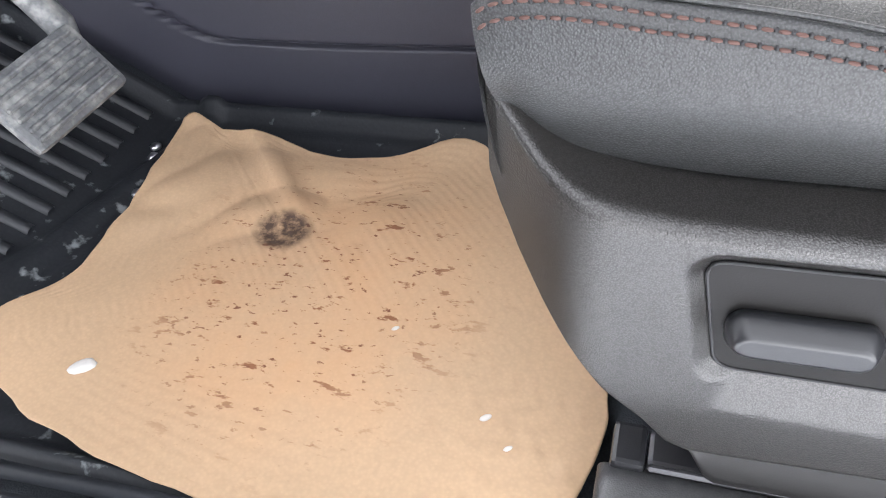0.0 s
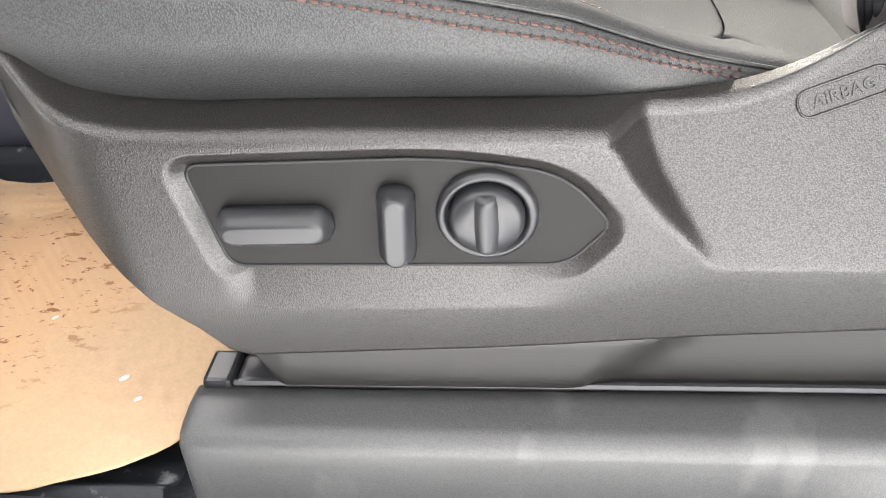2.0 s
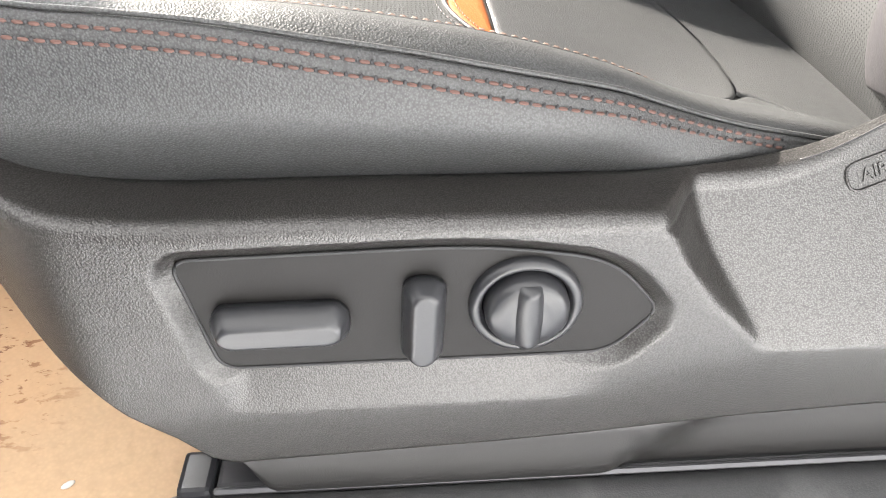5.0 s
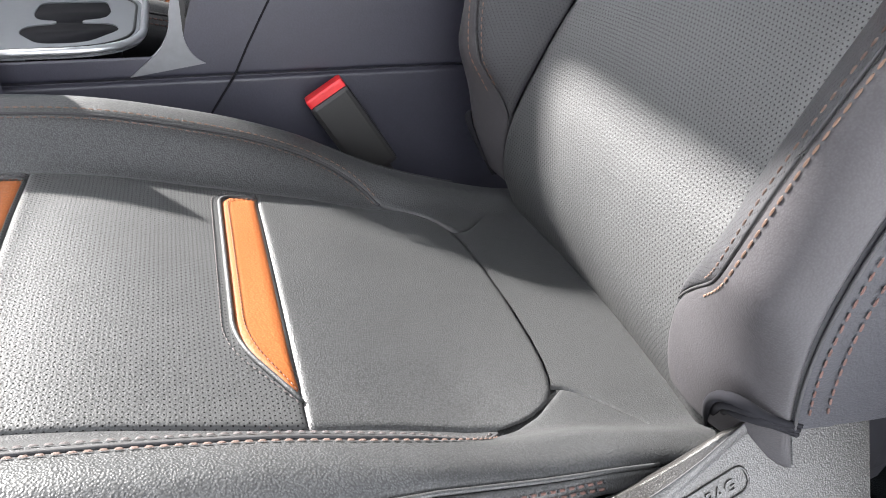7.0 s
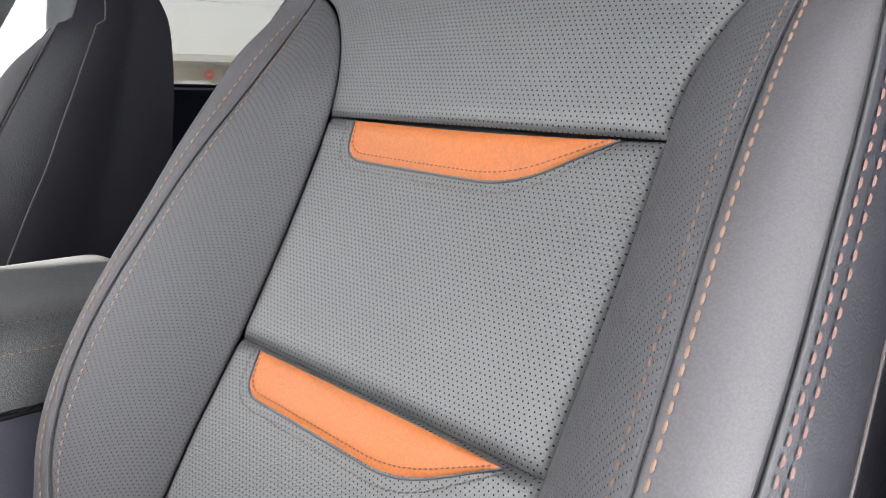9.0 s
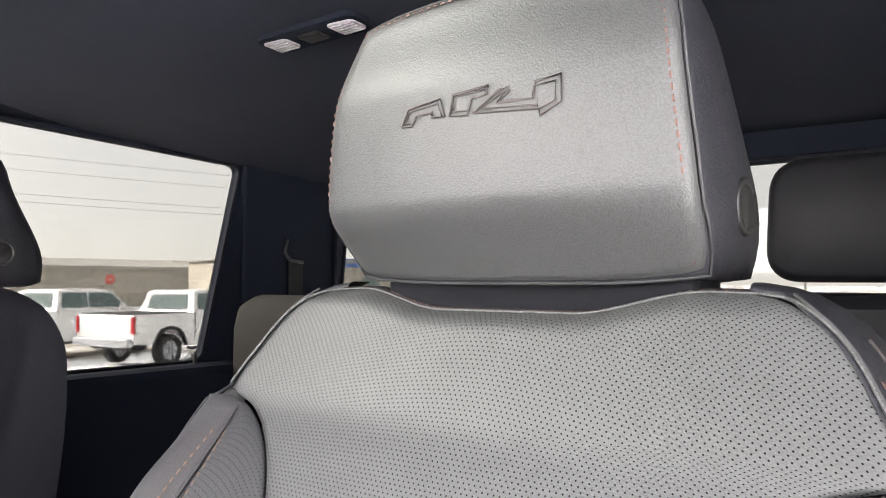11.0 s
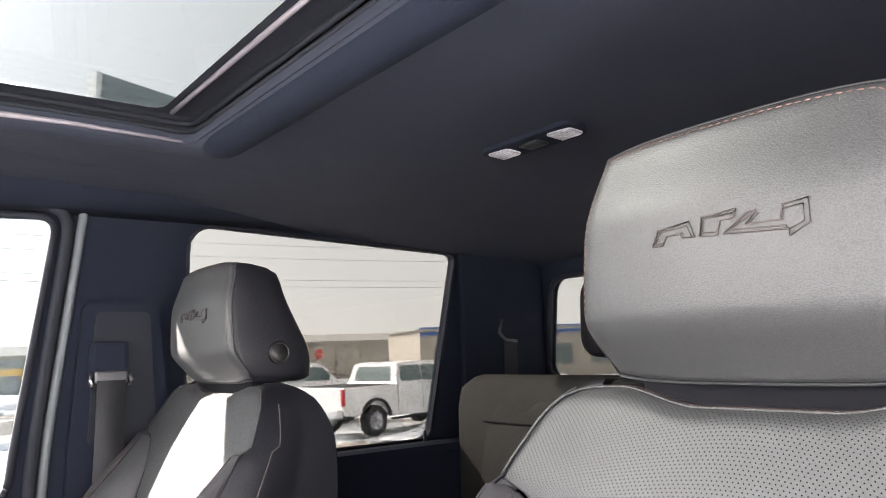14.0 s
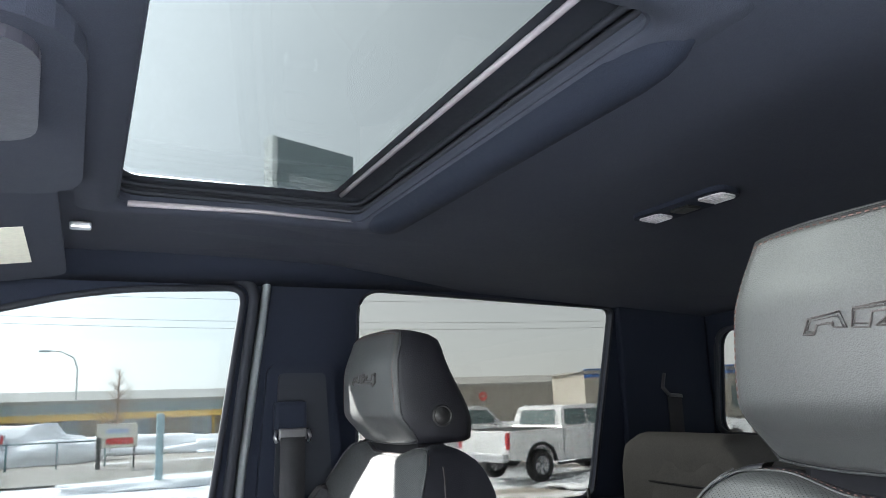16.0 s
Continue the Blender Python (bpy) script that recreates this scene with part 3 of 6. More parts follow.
def yoke_off(y, z):
    w = yoke_w(z)
    return -0.003 * (abs(y) / w) ** 4 * sstep(ZC1 + 0.03, 0.87, z) - 0.020 * sstep(0.890, 0.925, z) ** 2


RIDGE_X = fcurve([0.36, 0.40, 0.44, 0.49, 0.53, 0.57, 0.61, 0.65, 0.70, 0.737, 0.78, 0.83], [0.036, 0.024, 0.020, 0.026, 0.040, 0.060, 0.085, 0.113, 0.150, 0.182, 0.220, 0.266])
RIDGE_Y = fcurve([0.36, 0.40, 0.44, 0.49, 0.53, 0.57, 0.61, 0.65, 0.70, 0.737, 0.78, 0.83], [0.160, 0.186, 0.203, 0.216, 0.222, 0.224, 0.222, 0.218, 0.212, 0.207, 0.204, 0.206])
SEAM_X = fcurve([0.30, 0.34, 0.384, 0.43, 0.474, 0.52, 0.563, 0.607, 0.65, 0.70, 0.742, 0.786, 0.83, 0.865, 0.90, 0.92], [0.075, 0.058, 0.047, 0.045, 0.053, 0.071, 0.095, 0.122, 0.150, 0.178, 0.203, 0.230, 0.261, 0.288, 0.310, 0.322])


def yoke_w(z):
    return vin(z) if z < ZY else max(ow(z), 0.02)


cover_back = fcurve([0.30, 0.40, 0.50, 0.60, 0.70, 0.80, 0.85, 0.88, 0.90, 0.915], [0.338, 0.352, 0.367, 0.382, 0.397, 0.406, 0.404, 0.393, 0.377, 0.350])


def strip_outline(w0, w1, depth, taper=0.068):
    """The orange flash: straight along the crease, blunt at one end and long-tapered at the other; (across, down)."""
    ring = rounded([(w0, 0.0), (w0 - 0.004, depth * 0.98), (w1 + taper, depth * 1.06), (w1, 0.0)], [0.0, 0.024, taper * 0.45, 0.0], 8)
    pts = [(p[0], p[1]) for p in ring]
    return pts


def strip_mesh(surface, w0, w1, depth, lift, taper=0.068):
    """Rows from the crease to the lower edge of the flash, laid on surface(across, down)."""
    edge = strip_outline(w0, w1, depth, taper)
    ys, ds = np.array([p[0] for p in edge])[::-1], np.array([p[1] for p in edge])[::-1]
    us, vs = list(np.linspace(0, 1, 41)), [0, 0.06, 0.15, 0.3, 0.5, 0.7, 0.85, 0.94, 1.0]
    verts, faces = [], []
    for v in vs:
        for u in us:
            y = w1 + (w0 - w1) * u
            d = float(np.interp(y, ys, ds)) * v
            rim = min(v, 1 - v, u * 3, (1 - u) * 6) * 8
            p, n = surface(y, d)
            verts.append(p + n * (lift * min(1, rim) - 0.0004))
    nu = len(us)
    for j in range(len(vs) - 1):
        for i in range(nu - 1):
            faces.append((j * nu + i, (j + 1) * nu + i, (j + 1) * nu + i + 1, j * nu + i + 1))
    return mesh_of("flash", verts, faces)


def strip_path(surface, w0, w1, depth, grow, lift, taper=0.068):
    ring = strip_outline(w0 + grow, w1 - grow * 0.6, depth + grow, taper)
    out = []
    for (y0, d0), (y1, d1) in zip(ring, ring[1:]):
        steps = max(2, int(math.hypot(y1 - y0, d1 - d0) / 0.003))
        for k in range(steps):
            p, n = surface(y0 + (y1 - y0) * k / steps, d0 + (d1 - d0) * k / steps)
            out.append(p + n * lift)
    p, n = surface(*ring[-1])
    return out + [p + n * lift]


HY = -0.002                 # middle of the headrest


def hx(y, z):
    return 0.272 + 0.010 * ((y - HY) / 0.13) ** 2 + 0.005 * ((z - 1.0) / 0.08) ** 2 + 0.010 * sstep(1.03, 1.09, z) + 0.028 * sstep(0.965, 0.915, z)


def build_seat(name, label, at=(0, 0, 0)):
    seat = thing(name, label, "car seat", "front seats", at=at)

    # cushion panels
    def cush(x0, x1):
        def fn(u, v):
            x, y = x0 + (x1 - x0) * v, 0.150 * (1 - 2 * u)
            return Vector((x, y, ctop(x, y)))
        return fn

    def rear_insert(u, v):
        y = 0.150 * (1 - 2 * u)
        x = -0.190 + (insert_end(abs(y)) + 0.190) * v
        return Vector((x, y, ctop(x, y)))

    part("front_panel", pillow(cush(-0.505, -0.362), spread(40, 0.05), spread(26, 0.08), 0.005, 0.0028, "lrt"), leather_perf, seat, "perforated black leather cushion panel")
    part("middle_panel", pillow(cush(-0.362, -0.190), spread(40, 0.05), spread(26, 0.08), 0.004, 0.0019), leather_perf, seat, "perforated black leather cushion panel")
    part("rear_panel", pillow(rear_insert, spread(44, 0.06), spread(30, 0.08), 0.004, 0.0019), leather, seat, "grained black leather cushion panel")
    part("underlay", pillow(lambda u, v: Vector((-0.500 + 0.58 * v, (pipe_y(-0.500 + 0.58 * v) - 0.004) * (1 - 2 * u), ctop(-0.500 + 0.58 * v, (pipe_y(-0.500 + 0.58 * v) - 0.004) * (1 - 2 * u)) - 0.0045)), list(np.linspace(0, 1, 60)), list(np.linspace(0, 1, 60)), 0.01, 0.0, ""), leather, seat)

    def collar(u, v):
        s = 1 - 2 * u
        x0 = insert_end(abs(s) * 0.1125)
        x = x0 + (0.095 - x0) * v
        y = s * (0.1125 + 0.081 * sstep(0.05, 0.80, v))
        return Vector((x, y, ctop(x, y)))
    part("rear_collar", pillow(collar, spread(40, 0.05), spread(18, 0.08), 0.006, 0.0025, "lr"), leather, seat, "smooth leather band across the back of the cushion")

    for side in (1, -1):
        def bolster(u, v, side=side):
            x = -0.507 + 0.602 * v
            a = seam_y(x)
            y = a + (pipe_y(x) - a) * (u if side < 0 else 1 - u)
            return Vector((x, side * y, ctop(x, side * y)))
        b = part("cushion_bolster", pillow(bolster, spread(18, 0.10), spread(110, 0.02), 0.006, 0.0035, "lr"), leather, seat)

        def strip(u, v, side=side):
            x = -0.475 + 0.399 * v
            k = u if side < 0 else 1 - u
            y = 0.150 + max(seam_y(x) - 0.150, 0.0008) * k
            return Vector((x, side * y, ctop(x, side * y)))
        part("bolster_strip", pillow(strip, spread(12, 0.12), spread(80, 0.02), 0.005, 0.003, "lr"), leather, seat, "black leather strip between insert and bolster seam")

        def flank(u, v, side=side):
            x = -0.507 + 0.602 * v
            k = u if side < 0 else 1 - u
            z0 = ctop(x, pipe_y(x))
            low = min(0.283 + 0.024 * sstep(-0.45, -0.505, x), z0 - 0.012)
            x += 0.016 * k * sstep(-0.47, -0.507, x)
            tall = min(1.0, (z0 - low) / 0.06)
            y = pipe_y(x) + 0.0015 + (0.226 - pipe_y(x)) * sstep(0.35, 1.0, k) * tall + 0.011 * math.sin(math.pi * k ** 0.75) * tall
            return Vector((x, side * y, z0 * (1 - k) + low * k))
        part("side_panel", pillow(flank, spread(18, 0.08), spread(70, 0.03), 0.004, 0.002, "l" if side < 0 else "r"), leather, seat, "black leather cushion side with double rust stitching")
        xs_seam = list(np.linspace(-0.470, -0.40, 24)) + list(np.linspace(-0.395, -0.14, 40)) + list(np.linspace(-0.137, -0.077, 24))
        seam = [(x, side * seam_y(x), 0) for x in xs_seam]
        lay = lambda p, o=0.0: Vector((p[0], p[1], ctop(p[0], p[1]) + o))
        part("seam", tube([lay(p, -0.0008) for p in seam], 0.0016, 5), seam_dark, b)
        for shift, thr in ((-0.0050, thread_dark), (0.0055, thread_brown)) if side < 0 else ((-0.0050, thread_brown), (0.0055, thread_tan)):
            part("stitching", stitches([lay((p[0], p[1] + side * shift, 0), 0.0004) for p in seam], (0, -side * 0.4, 1), 0.0044, 0.0062, 0.0013), thr, b)
        flip = (lambda k, side=side: k if side < 0 else 1 - k)
        part("piping", tube([flank(flip(0.0), v) + Vector((0, -side * 0.001, 0.0004)) for v in np.linspace(0.004, 0.86, 90)], 0.0015, 6), leather, b, "raised leather edge above the stitching")
        for d in (0.0062, 0.0132):
            row = []
            for v in np.linspace(0.004, 0.80, 130):
                p0, p1 = flank(flip(0.0), v), flank(flip(1.0), v)
                reach = d * (1 - 0.35 * sstep(0.45, 0.8, v))
                k = min(0.85, reach / max((p0 - p1).length, 0.008))
                row.append(flank(flip(k), v) + Vector((0, side * 0.0004, 0.0002)))
            part("stitching", stitches(row, (0, side, 0.45), 0.0052, 0.0072, 0.0019, 0.0004), thread_rust, b, "rust-coloured decorative stitching")
            part("stitching", stitches([p + Vector((0.0036, 0, 0)) for p in row], (0, side, 0.45), 0.0019, 0.0072, 0.0026, 0.0003), seam_dark, b)
    # front roll and base
    def nose(u, v):
        y = 0.243 * (1 - 2 * u)
        z = 0.270 + (ctop(-0.505, y) - 0.270) * v
        return Vector((-0.490 - 0.014 * v - 0.006 * math.sin(math.pi * v), y, z))
    part("cushion_front", pillow(nose, spread(30, 0.05), spread(10, 0.1), 0.01, 0.004, "t"), leather, seat)
    part("cushion_base", rbox(0.42, 0.40, 0.12, 0.02, 2, (-0.22, 0, 0.205)), plastic_fine, seat, "black plastic seat pan")

    # flashes of the cushion
    for xc, depth in ((-0.190, 0.030), (-0.362, 0.034)):
        def surf(y, d, xc=xc):
            x = xc - 0.0012 - d
            e = 0.003
            n = Vector((-(ctop(x + e, y) - ctop(x - e, y)) / (2 * e), -(ctop(x, y + e) - ctop(x, y - e)) / (2 * e), 1)).normalized()
            return Vector((x, y, ctop(x, y) - 0.0018 * sstep(0.004, 0.0, d))), n
        f = part("orange_flash", strip_mesh(surf, 0.134, -0.127, depth, 0.0022, 0.050), orange, seat, "orange leather flash with tonal stitching")
        part("stitching", stitches(strip_path(surf, 0.134, -0.127, depth, -0.0050, 0.0022, 0.050), (0, 0, 1), 0.0026, 0.0040, 0.0010), thread_flash, f)
        part("stitching", stitches(strip_path(surf, 0.134, -0.127, depth, 0.0075, 0.0004, 0.050), (0, 0, 1), 0.0034, 0.0050, 0.0010), thread_dark, f)
        part("piping", tube(strip_path(surf, 0.134, -0.127, depth, 0.0014, 0.0009, 0.050), 0.0018, 6), leather, f)

    # backrest panels
    def insert(z0, z1):
        def fn(u, v):
            z = z0 + (z1 - z0) * v
            w = vin(z)
            y = w * (1 - 2 * u)
            return back_at(y, z, -0.008 * (1 - (y / w) ** 2))
        return fn
    part("lower_panel", pillow(insert(0.25, ZC2), spread(40, 0.05), spread(30, 0.06), 0.011, 0.008, "lrt"), leather_perf, seat, "perforated black leather backrest panel")
    part("middle_panel", pillow(insert(ZC2, ZC1), spread(40, 0.05), spread(26, 0.08), 0.011, 0.008), leather_perf, seat, "perforated black leather backrest panel")

    def yoke(u, v):
        z = ZC1 + (0.913 - ZC1) * v
        y = yoke_w(z) * (1 - 2 * u)
        dip = -0.014 * sstep(0.13, 0.05, abs(y)) * sstep(0.84, 0.913, z)
        return back_at(y, z + dip, yoke_off(y, z))
    part("yoke_panel", pillow(yoke, spread(44, 0.05), spread(40, 0.06), 0.011, 0.005, "lrb"), leather_perf, seat, "perforated black leather shoulder panel")

    for side in (1, -1):
        def rib_line(z, side=side):
            return Vector((RIDGE_X(z) + (0.004 if side > 0 else 0.0), side * (RIDGE_Y(z) - (0.007 * sstep(0.36, 0.42, z) if side > 0 else 0.0)), z))

        def seam_line(z, side=side):
            return Vector((SEAM_X(z), side * ow(z), z))

        def inner(u, v, side=side):
            z0 = 0.348 + (0.8235 - 0.348) * v
            k = u if side < 0 else 1 - u
            lobe = 0.024 * sstep(0.43, 0.35, z0) if side < 0 else 0.0
            a = back_at(side * (vin(z0) - lobe), z0, -0.004 + 0.2 * lobe)
            w = sstep(0.342, 0.42, z0)
            b2 = a.lerp(rib_line(max(z0, 0.360)), max(w, 0.02))
            swell = 0.010 * w * (1 - sstep(0.74, 0.8235, z0))
            return a.lerp(b2, k) + Vector((-0.55, -side * 0.5, 0.35)) * swell * 4 * k * (1 - k)

        def outer(u, v, side=side):
            z0 = 0.292 + (0.8278 - 0.292) * v
            k = u if side < 0 else 1 - u
            z1 = max(z0, 0.360)
            lobe = 0.024 * sstep(0.43, 0.35, z0) if side < 0 else 0.0
            a0 = back_at(side * (vin(z0) - lobe), z0, -0.004 + 0.2 * lobe)
            a = a0.lerp(rib_line(z1), max(sstep(0.342, 0.42, z0), 0.02)) if z0 > 0.342 else a0
            if z0 > 0.8 and vin(z0) > RIDGE_Y(z0):
                a = a0
            b2 = seam_line(z0)
            swell = (0.012 if side < 0 else 0.017) * (1 - sstep(0.76, 0.8278, z0)) + 0.012 * sstep(0.46, 0.38, z0)
            return a.lerp(b2, k) + Vector((-0.75, side * 0.35, 0.35)) * swell * 4 * k * (1 - k)
        w = part("backrest_bolster", pillow(outer, spread(26, 0.08), spread(60, 0.03), 0.0055, 0.0030, "lrb"), leather_side, seat, "black leather side bolster with stitched ridge")

        def pad(u, v, side=side):
            k = u if side < 0 else 1 - u
            if v > 0.9:
                q = (v - 0.9) / 0.1
                return outer(u, 1.0).lerp(back_at(side * (0.185 + 0.035 * k), 0.856, -0.022), q) + Vector((0.005, 0, -0.003)) * (1 - q)
            return outer(u, v / 0.9) + Vector((0.006, -side * 0.004, -0.003))
        part("bolster_pad", pillow(pad, spread(12, 0.10), list(np.linspace(0, 1, 41)), 0.01, 0.0, ""), leather, w)
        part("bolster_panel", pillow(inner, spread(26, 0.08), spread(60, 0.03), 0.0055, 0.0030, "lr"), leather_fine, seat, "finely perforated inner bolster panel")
        kk = (lambda k, side=side: k if side < 0 else 1 - k)
        nfront = Vector((-0.8, side * 0.1, 0.5))
        part("seam", tube([outer(kk(0), v) + nfront * 0.0002 for v in np.linspace(0.13, 0.985, 100)], 0.0010, 5), seam_dark, w)
        part("stitching", stitches([outer(kk(0.13), v) + nfront * 0.0003 for v in np.linspace(0.17, 0.97, 110)], nfront, 0.0052, 0.0070, 0.0016), thread_tan, w, "stitching beside the bolster ridge")
        part("stitching", stitches([inner(kk(0.90), v) + Vector((-0.6, -side * 0.4, 0.3)) * 0.0002 for v in np.linspace(0.10, 0.97, 110)], nfront, 0.0044, 0.0066, 0.0014), thread_tan if side > 0 else thread_brown, w, "stitching along the bolster ridge")

        # side cover with its own seam and double rust stitching
        def cover(u, v, side=side):
            z = 0.335 + (0.9135 - 0.335) * v
            k = u if side < 0 else 1 - u
            p = seam_line(z)
            if z > 0.828:
                p.x = back_at(0, z, yoke_off(side * yoke_w(z), z)).x
            deep = max(cover_back(z) - p.x, 0.012)
            return p + Vector((deep * k, side * (0.010 * math.sin(math.pi * min(1, k * 1.6)) - 0.012 * k) * sstep(0.90, 0.80, z), 0))
        c = part("side_cover", pillow(cover, spread(16, 0.08), spread(50, 0.04), 0.008, 0.004, "l" if side < 0 else "r"), leather_smooth, seat, "smooth leather backrest side, darkened for shade")
        for reach in (0.010, 0.021) if side < 0 else ():
            row = [cover(kk(reach / (cover(kk(1.0), v) - cover(kk(0.0), v)).length), v) + Vector((0, side * 0.0006, 0)) for v in np.linspace(0.02, 0.93, 130)]
            part("stitching", stitches(row, (-0.3, side, 0), 0.0056, 0.0080, 0.0015), thread_rust, c, "rust-coloured double stitching")
        part("seam", tube([cover(kk(0.01), v) for v in np.linspace(0.0, 0.99, 90)], 0.0011, 5), seam_dark, c)
        part("piping", tube([cover(kk(0.52 if side < 0 else 0.30), v) + Vector((0, side * 0.0005, 0)) for v in np.linspace(0.05, 0.95, 80)], 0.0013, 5), thread_dark, c)
        # gathered cloth loop where the bolster ends
        for i in range(3):
            q = 0.0035 * i
            fx = fcurve(range(6), [0.050 + q, 0.036 + q, 0.029 + q, 0.034 + q, 0.046 + q, 0.066])
            fy = fcurve(range(6), [0.186, 0.197 + q, 0.211 + q, 0.223 + q, 0.231, 0.236])
            fz = fcurve(range(6), [0.296, 0.325, 0.345 - q, 0.349 - q, 0.343 - q, 0.337 - q])
            part("cloth_loop", tube([Vector((fx(k), side * fy(k), fz(k))) for k in np.linspace(0, 5, 30)], [0.0018 + 0.0016 * math.sin(math.pi * k / 29) for k in range(30)], 8), cloth_black, w, "folded black cloth edge")

    # added block: blackens the gap below the backrest and shades the shield
    part("backrest_shade_block", rbox(0.12, 0.420, 0.15, 0.03, 3, (0.150, 0, 0.290)), cloth_black, seat, "black filler block that shades the gap under the backrest")

    # flashes of the backrest
    for zc, depth in ((ZC1, 0.032), (ZC2, 0.032)):
        def surfb(y, d, zc=zc):
            z = zc - 0.0022 - d * 0.86
            w = vin(z)
            p = back_at(y, z, -0.008 * (1 - (y / w) ** 2))
            return p, (back_at(y, z, 0.01) - back_at(y, z, 0.0)).normalized()
        f = part("orange_flash", strip_mesh(surfb, 0.112, -0.118, depth, 0.0022), orange, seat, "orange leather flash with tonal stitching")
        nrm = (-0.86, 0, 0.5)
        part("stitching", stitches(strip_path(surfb, 0.112, -0.118, depth, -0.0050, 0.0022), nrm, 0.0026, 0.0040, 0.0010), thread_flash, f)
        part("stitching", stitches(strip_path(surfb, 0.112, -0.118, depth, 0.0075, 0.0004), nrm, 0.0036, 0.0050, 0.0013), thread_dark, f)
        part("seam", tube(strip_path(surfb, 0.112, -0.118, depth, 0.0008, 0.0001), 0.0008, 5), seam_dark, f)

    # shell behind the panels
    rings = []
    for z in list(np.linspace(0.25, 0.88, 22)) + [0.895, 0.905, 0.911]:
        w = max(ow(min(z, 0.922)), 0.05) - 0.004
        thin = 1 - 0.45 * sstep(0.82, 0.918, z)
        prof = [(0, -0.016), (0.6, -0.018), (0.86, -0.024), (0.96, -0.040), (0.97, -0.060), (0.94, -0.080), (0.8, -0.095), (0.4, -0.102), (0, -0.104)]
        o0 = -0.03 * sstep(0.88, 0.918, z)
        ring = [back_at(w * k, z, o0 + o * thin) for k, o in prof] + [back_at(-w * k, z, o0 + o * thin) for k, o in reversed(prof[1:-1])]
        rings.append(ring)
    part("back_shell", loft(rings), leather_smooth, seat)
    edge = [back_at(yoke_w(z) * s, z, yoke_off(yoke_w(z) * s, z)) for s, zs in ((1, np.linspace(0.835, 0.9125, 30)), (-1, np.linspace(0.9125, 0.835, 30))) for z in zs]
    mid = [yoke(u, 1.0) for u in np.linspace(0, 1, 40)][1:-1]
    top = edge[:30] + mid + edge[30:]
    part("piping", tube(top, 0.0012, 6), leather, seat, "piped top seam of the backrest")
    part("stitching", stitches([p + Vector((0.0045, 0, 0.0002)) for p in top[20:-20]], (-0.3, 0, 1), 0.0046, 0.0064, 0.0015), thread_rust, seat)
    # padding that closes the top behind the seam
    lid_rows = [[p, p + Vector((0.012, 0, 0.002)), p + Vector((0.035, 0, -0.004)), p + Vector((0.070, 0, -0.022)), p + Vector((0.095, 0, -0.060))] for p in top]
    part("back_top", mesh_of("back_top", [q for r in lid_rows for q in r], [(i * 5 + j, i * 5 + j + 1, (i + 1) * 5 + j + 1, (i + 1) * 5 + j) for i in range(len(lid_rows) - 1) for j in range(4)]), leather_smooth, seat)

    # headrest
    def hface(u, v):
        a, b2 = 1 - 2 * u, 2 * v - 1
        k = 0.15 if v > 0.5 else 0.07
        a2, b3 = a * math.sqrt(1 - k * b2 * b2 * b2 * b2), b2 * math.sqrt(1 - 0.10 * a * a * a * a)
        z = 1.0055 + 0.0925 * b3
        y = HY + a2 * fcurve([0.913, 0.95, 1.00, 1.05, 1.10], [0.1325, 0.1350, 0.1310, 0.1255, 0.1180])(z)
        return Vector((hx(y, z), y, z))
    head = part("headrest", pillow(hface, spread(44, 0.06), spread(34, 0.08), 0.013, 0.007), leather_head, seat, "grained black leather headrest with embroidered badge")
    ring0 = [hface(u, 0) for u in np.linspace(0, 1, 15)[:-1]] + [hface(1, v) for v in np.linspace(0, 1, 15)[:-1]] + [hface(1 - u, 1) for u in np.linspace(0, 1, 15)[:-1]] + [hface(0, 1 - v) for v in np.linspace(0, 1, 15)[:-1]]
    cen = Vector((0.288, -0.002, 1.0055))
    rings = []
    for dx, sy, sz, dz in ((0.007, 0.985, 0.985, 0), (0.010, 1.0, 1.0, 0), (0.018, 1.012, 1.012, 0), (0.045, 1.018, 1.012, -0.001), (0.090, 1.008, 0.985, -0.004), (0.118, 0.975, 0.93, -0.008), (0.132, 0.90, 0.84, -0.012), (0.138, 0.7, 0.6, -0.014)):
        rings.append([Vector((p.x * (1 - min(1, dx / 0.1)) + 0.288 * min(1, dx / 0.1) + dx * (1.0 - 0.30 * sstep(0.94, 1.09, p.z)), HY + (p.y - HY) * sy, cen.z + (p.z - cen.z) * sz + dz)) for p in ring0])
    part("headrest_body", loft(rings), leather_smooth, head, "smooth leather headrest side and back, darkened for shade")
    edge = [p * 1.0 + Vector((0.0075, 0, 0)) for p in ring0]
    edge = [cen + (p - cen) * 1.004 for p in edge]
    part("piping", tube(edge + [edge[0]], 0.0012, 5), seam_dark, head)
    part("stitching", stitches([cen + Vector(((p - cen).x - 0.0073, (p - cen).y * 0.950, (p - cen).z * 0.945)) for p in edge[14:] + [edge[0]]], lambda p: (-0.8, p.y * 4, (p.z - 1.0) * 4), 0.0042, 0.0062, 0.0014), thread_rust, head, "pale brown perimeter stitching")
    for y in (0.07, -0.07):
        part("headrest_post", tube([(0.345, y, 0.84), (0.345, y, 0.96)], 0.007, 12), metal, head)
    # trim is blackened to stand for shade in the gap below the headrest
    part("headrest_base", rbox(0.050, 0.23, 0.060, 0.008, 2, (0.352, -0.005, 0.893)), cloth_black, head, "cloth trim under the headrest, blackened for shade")
    return seat


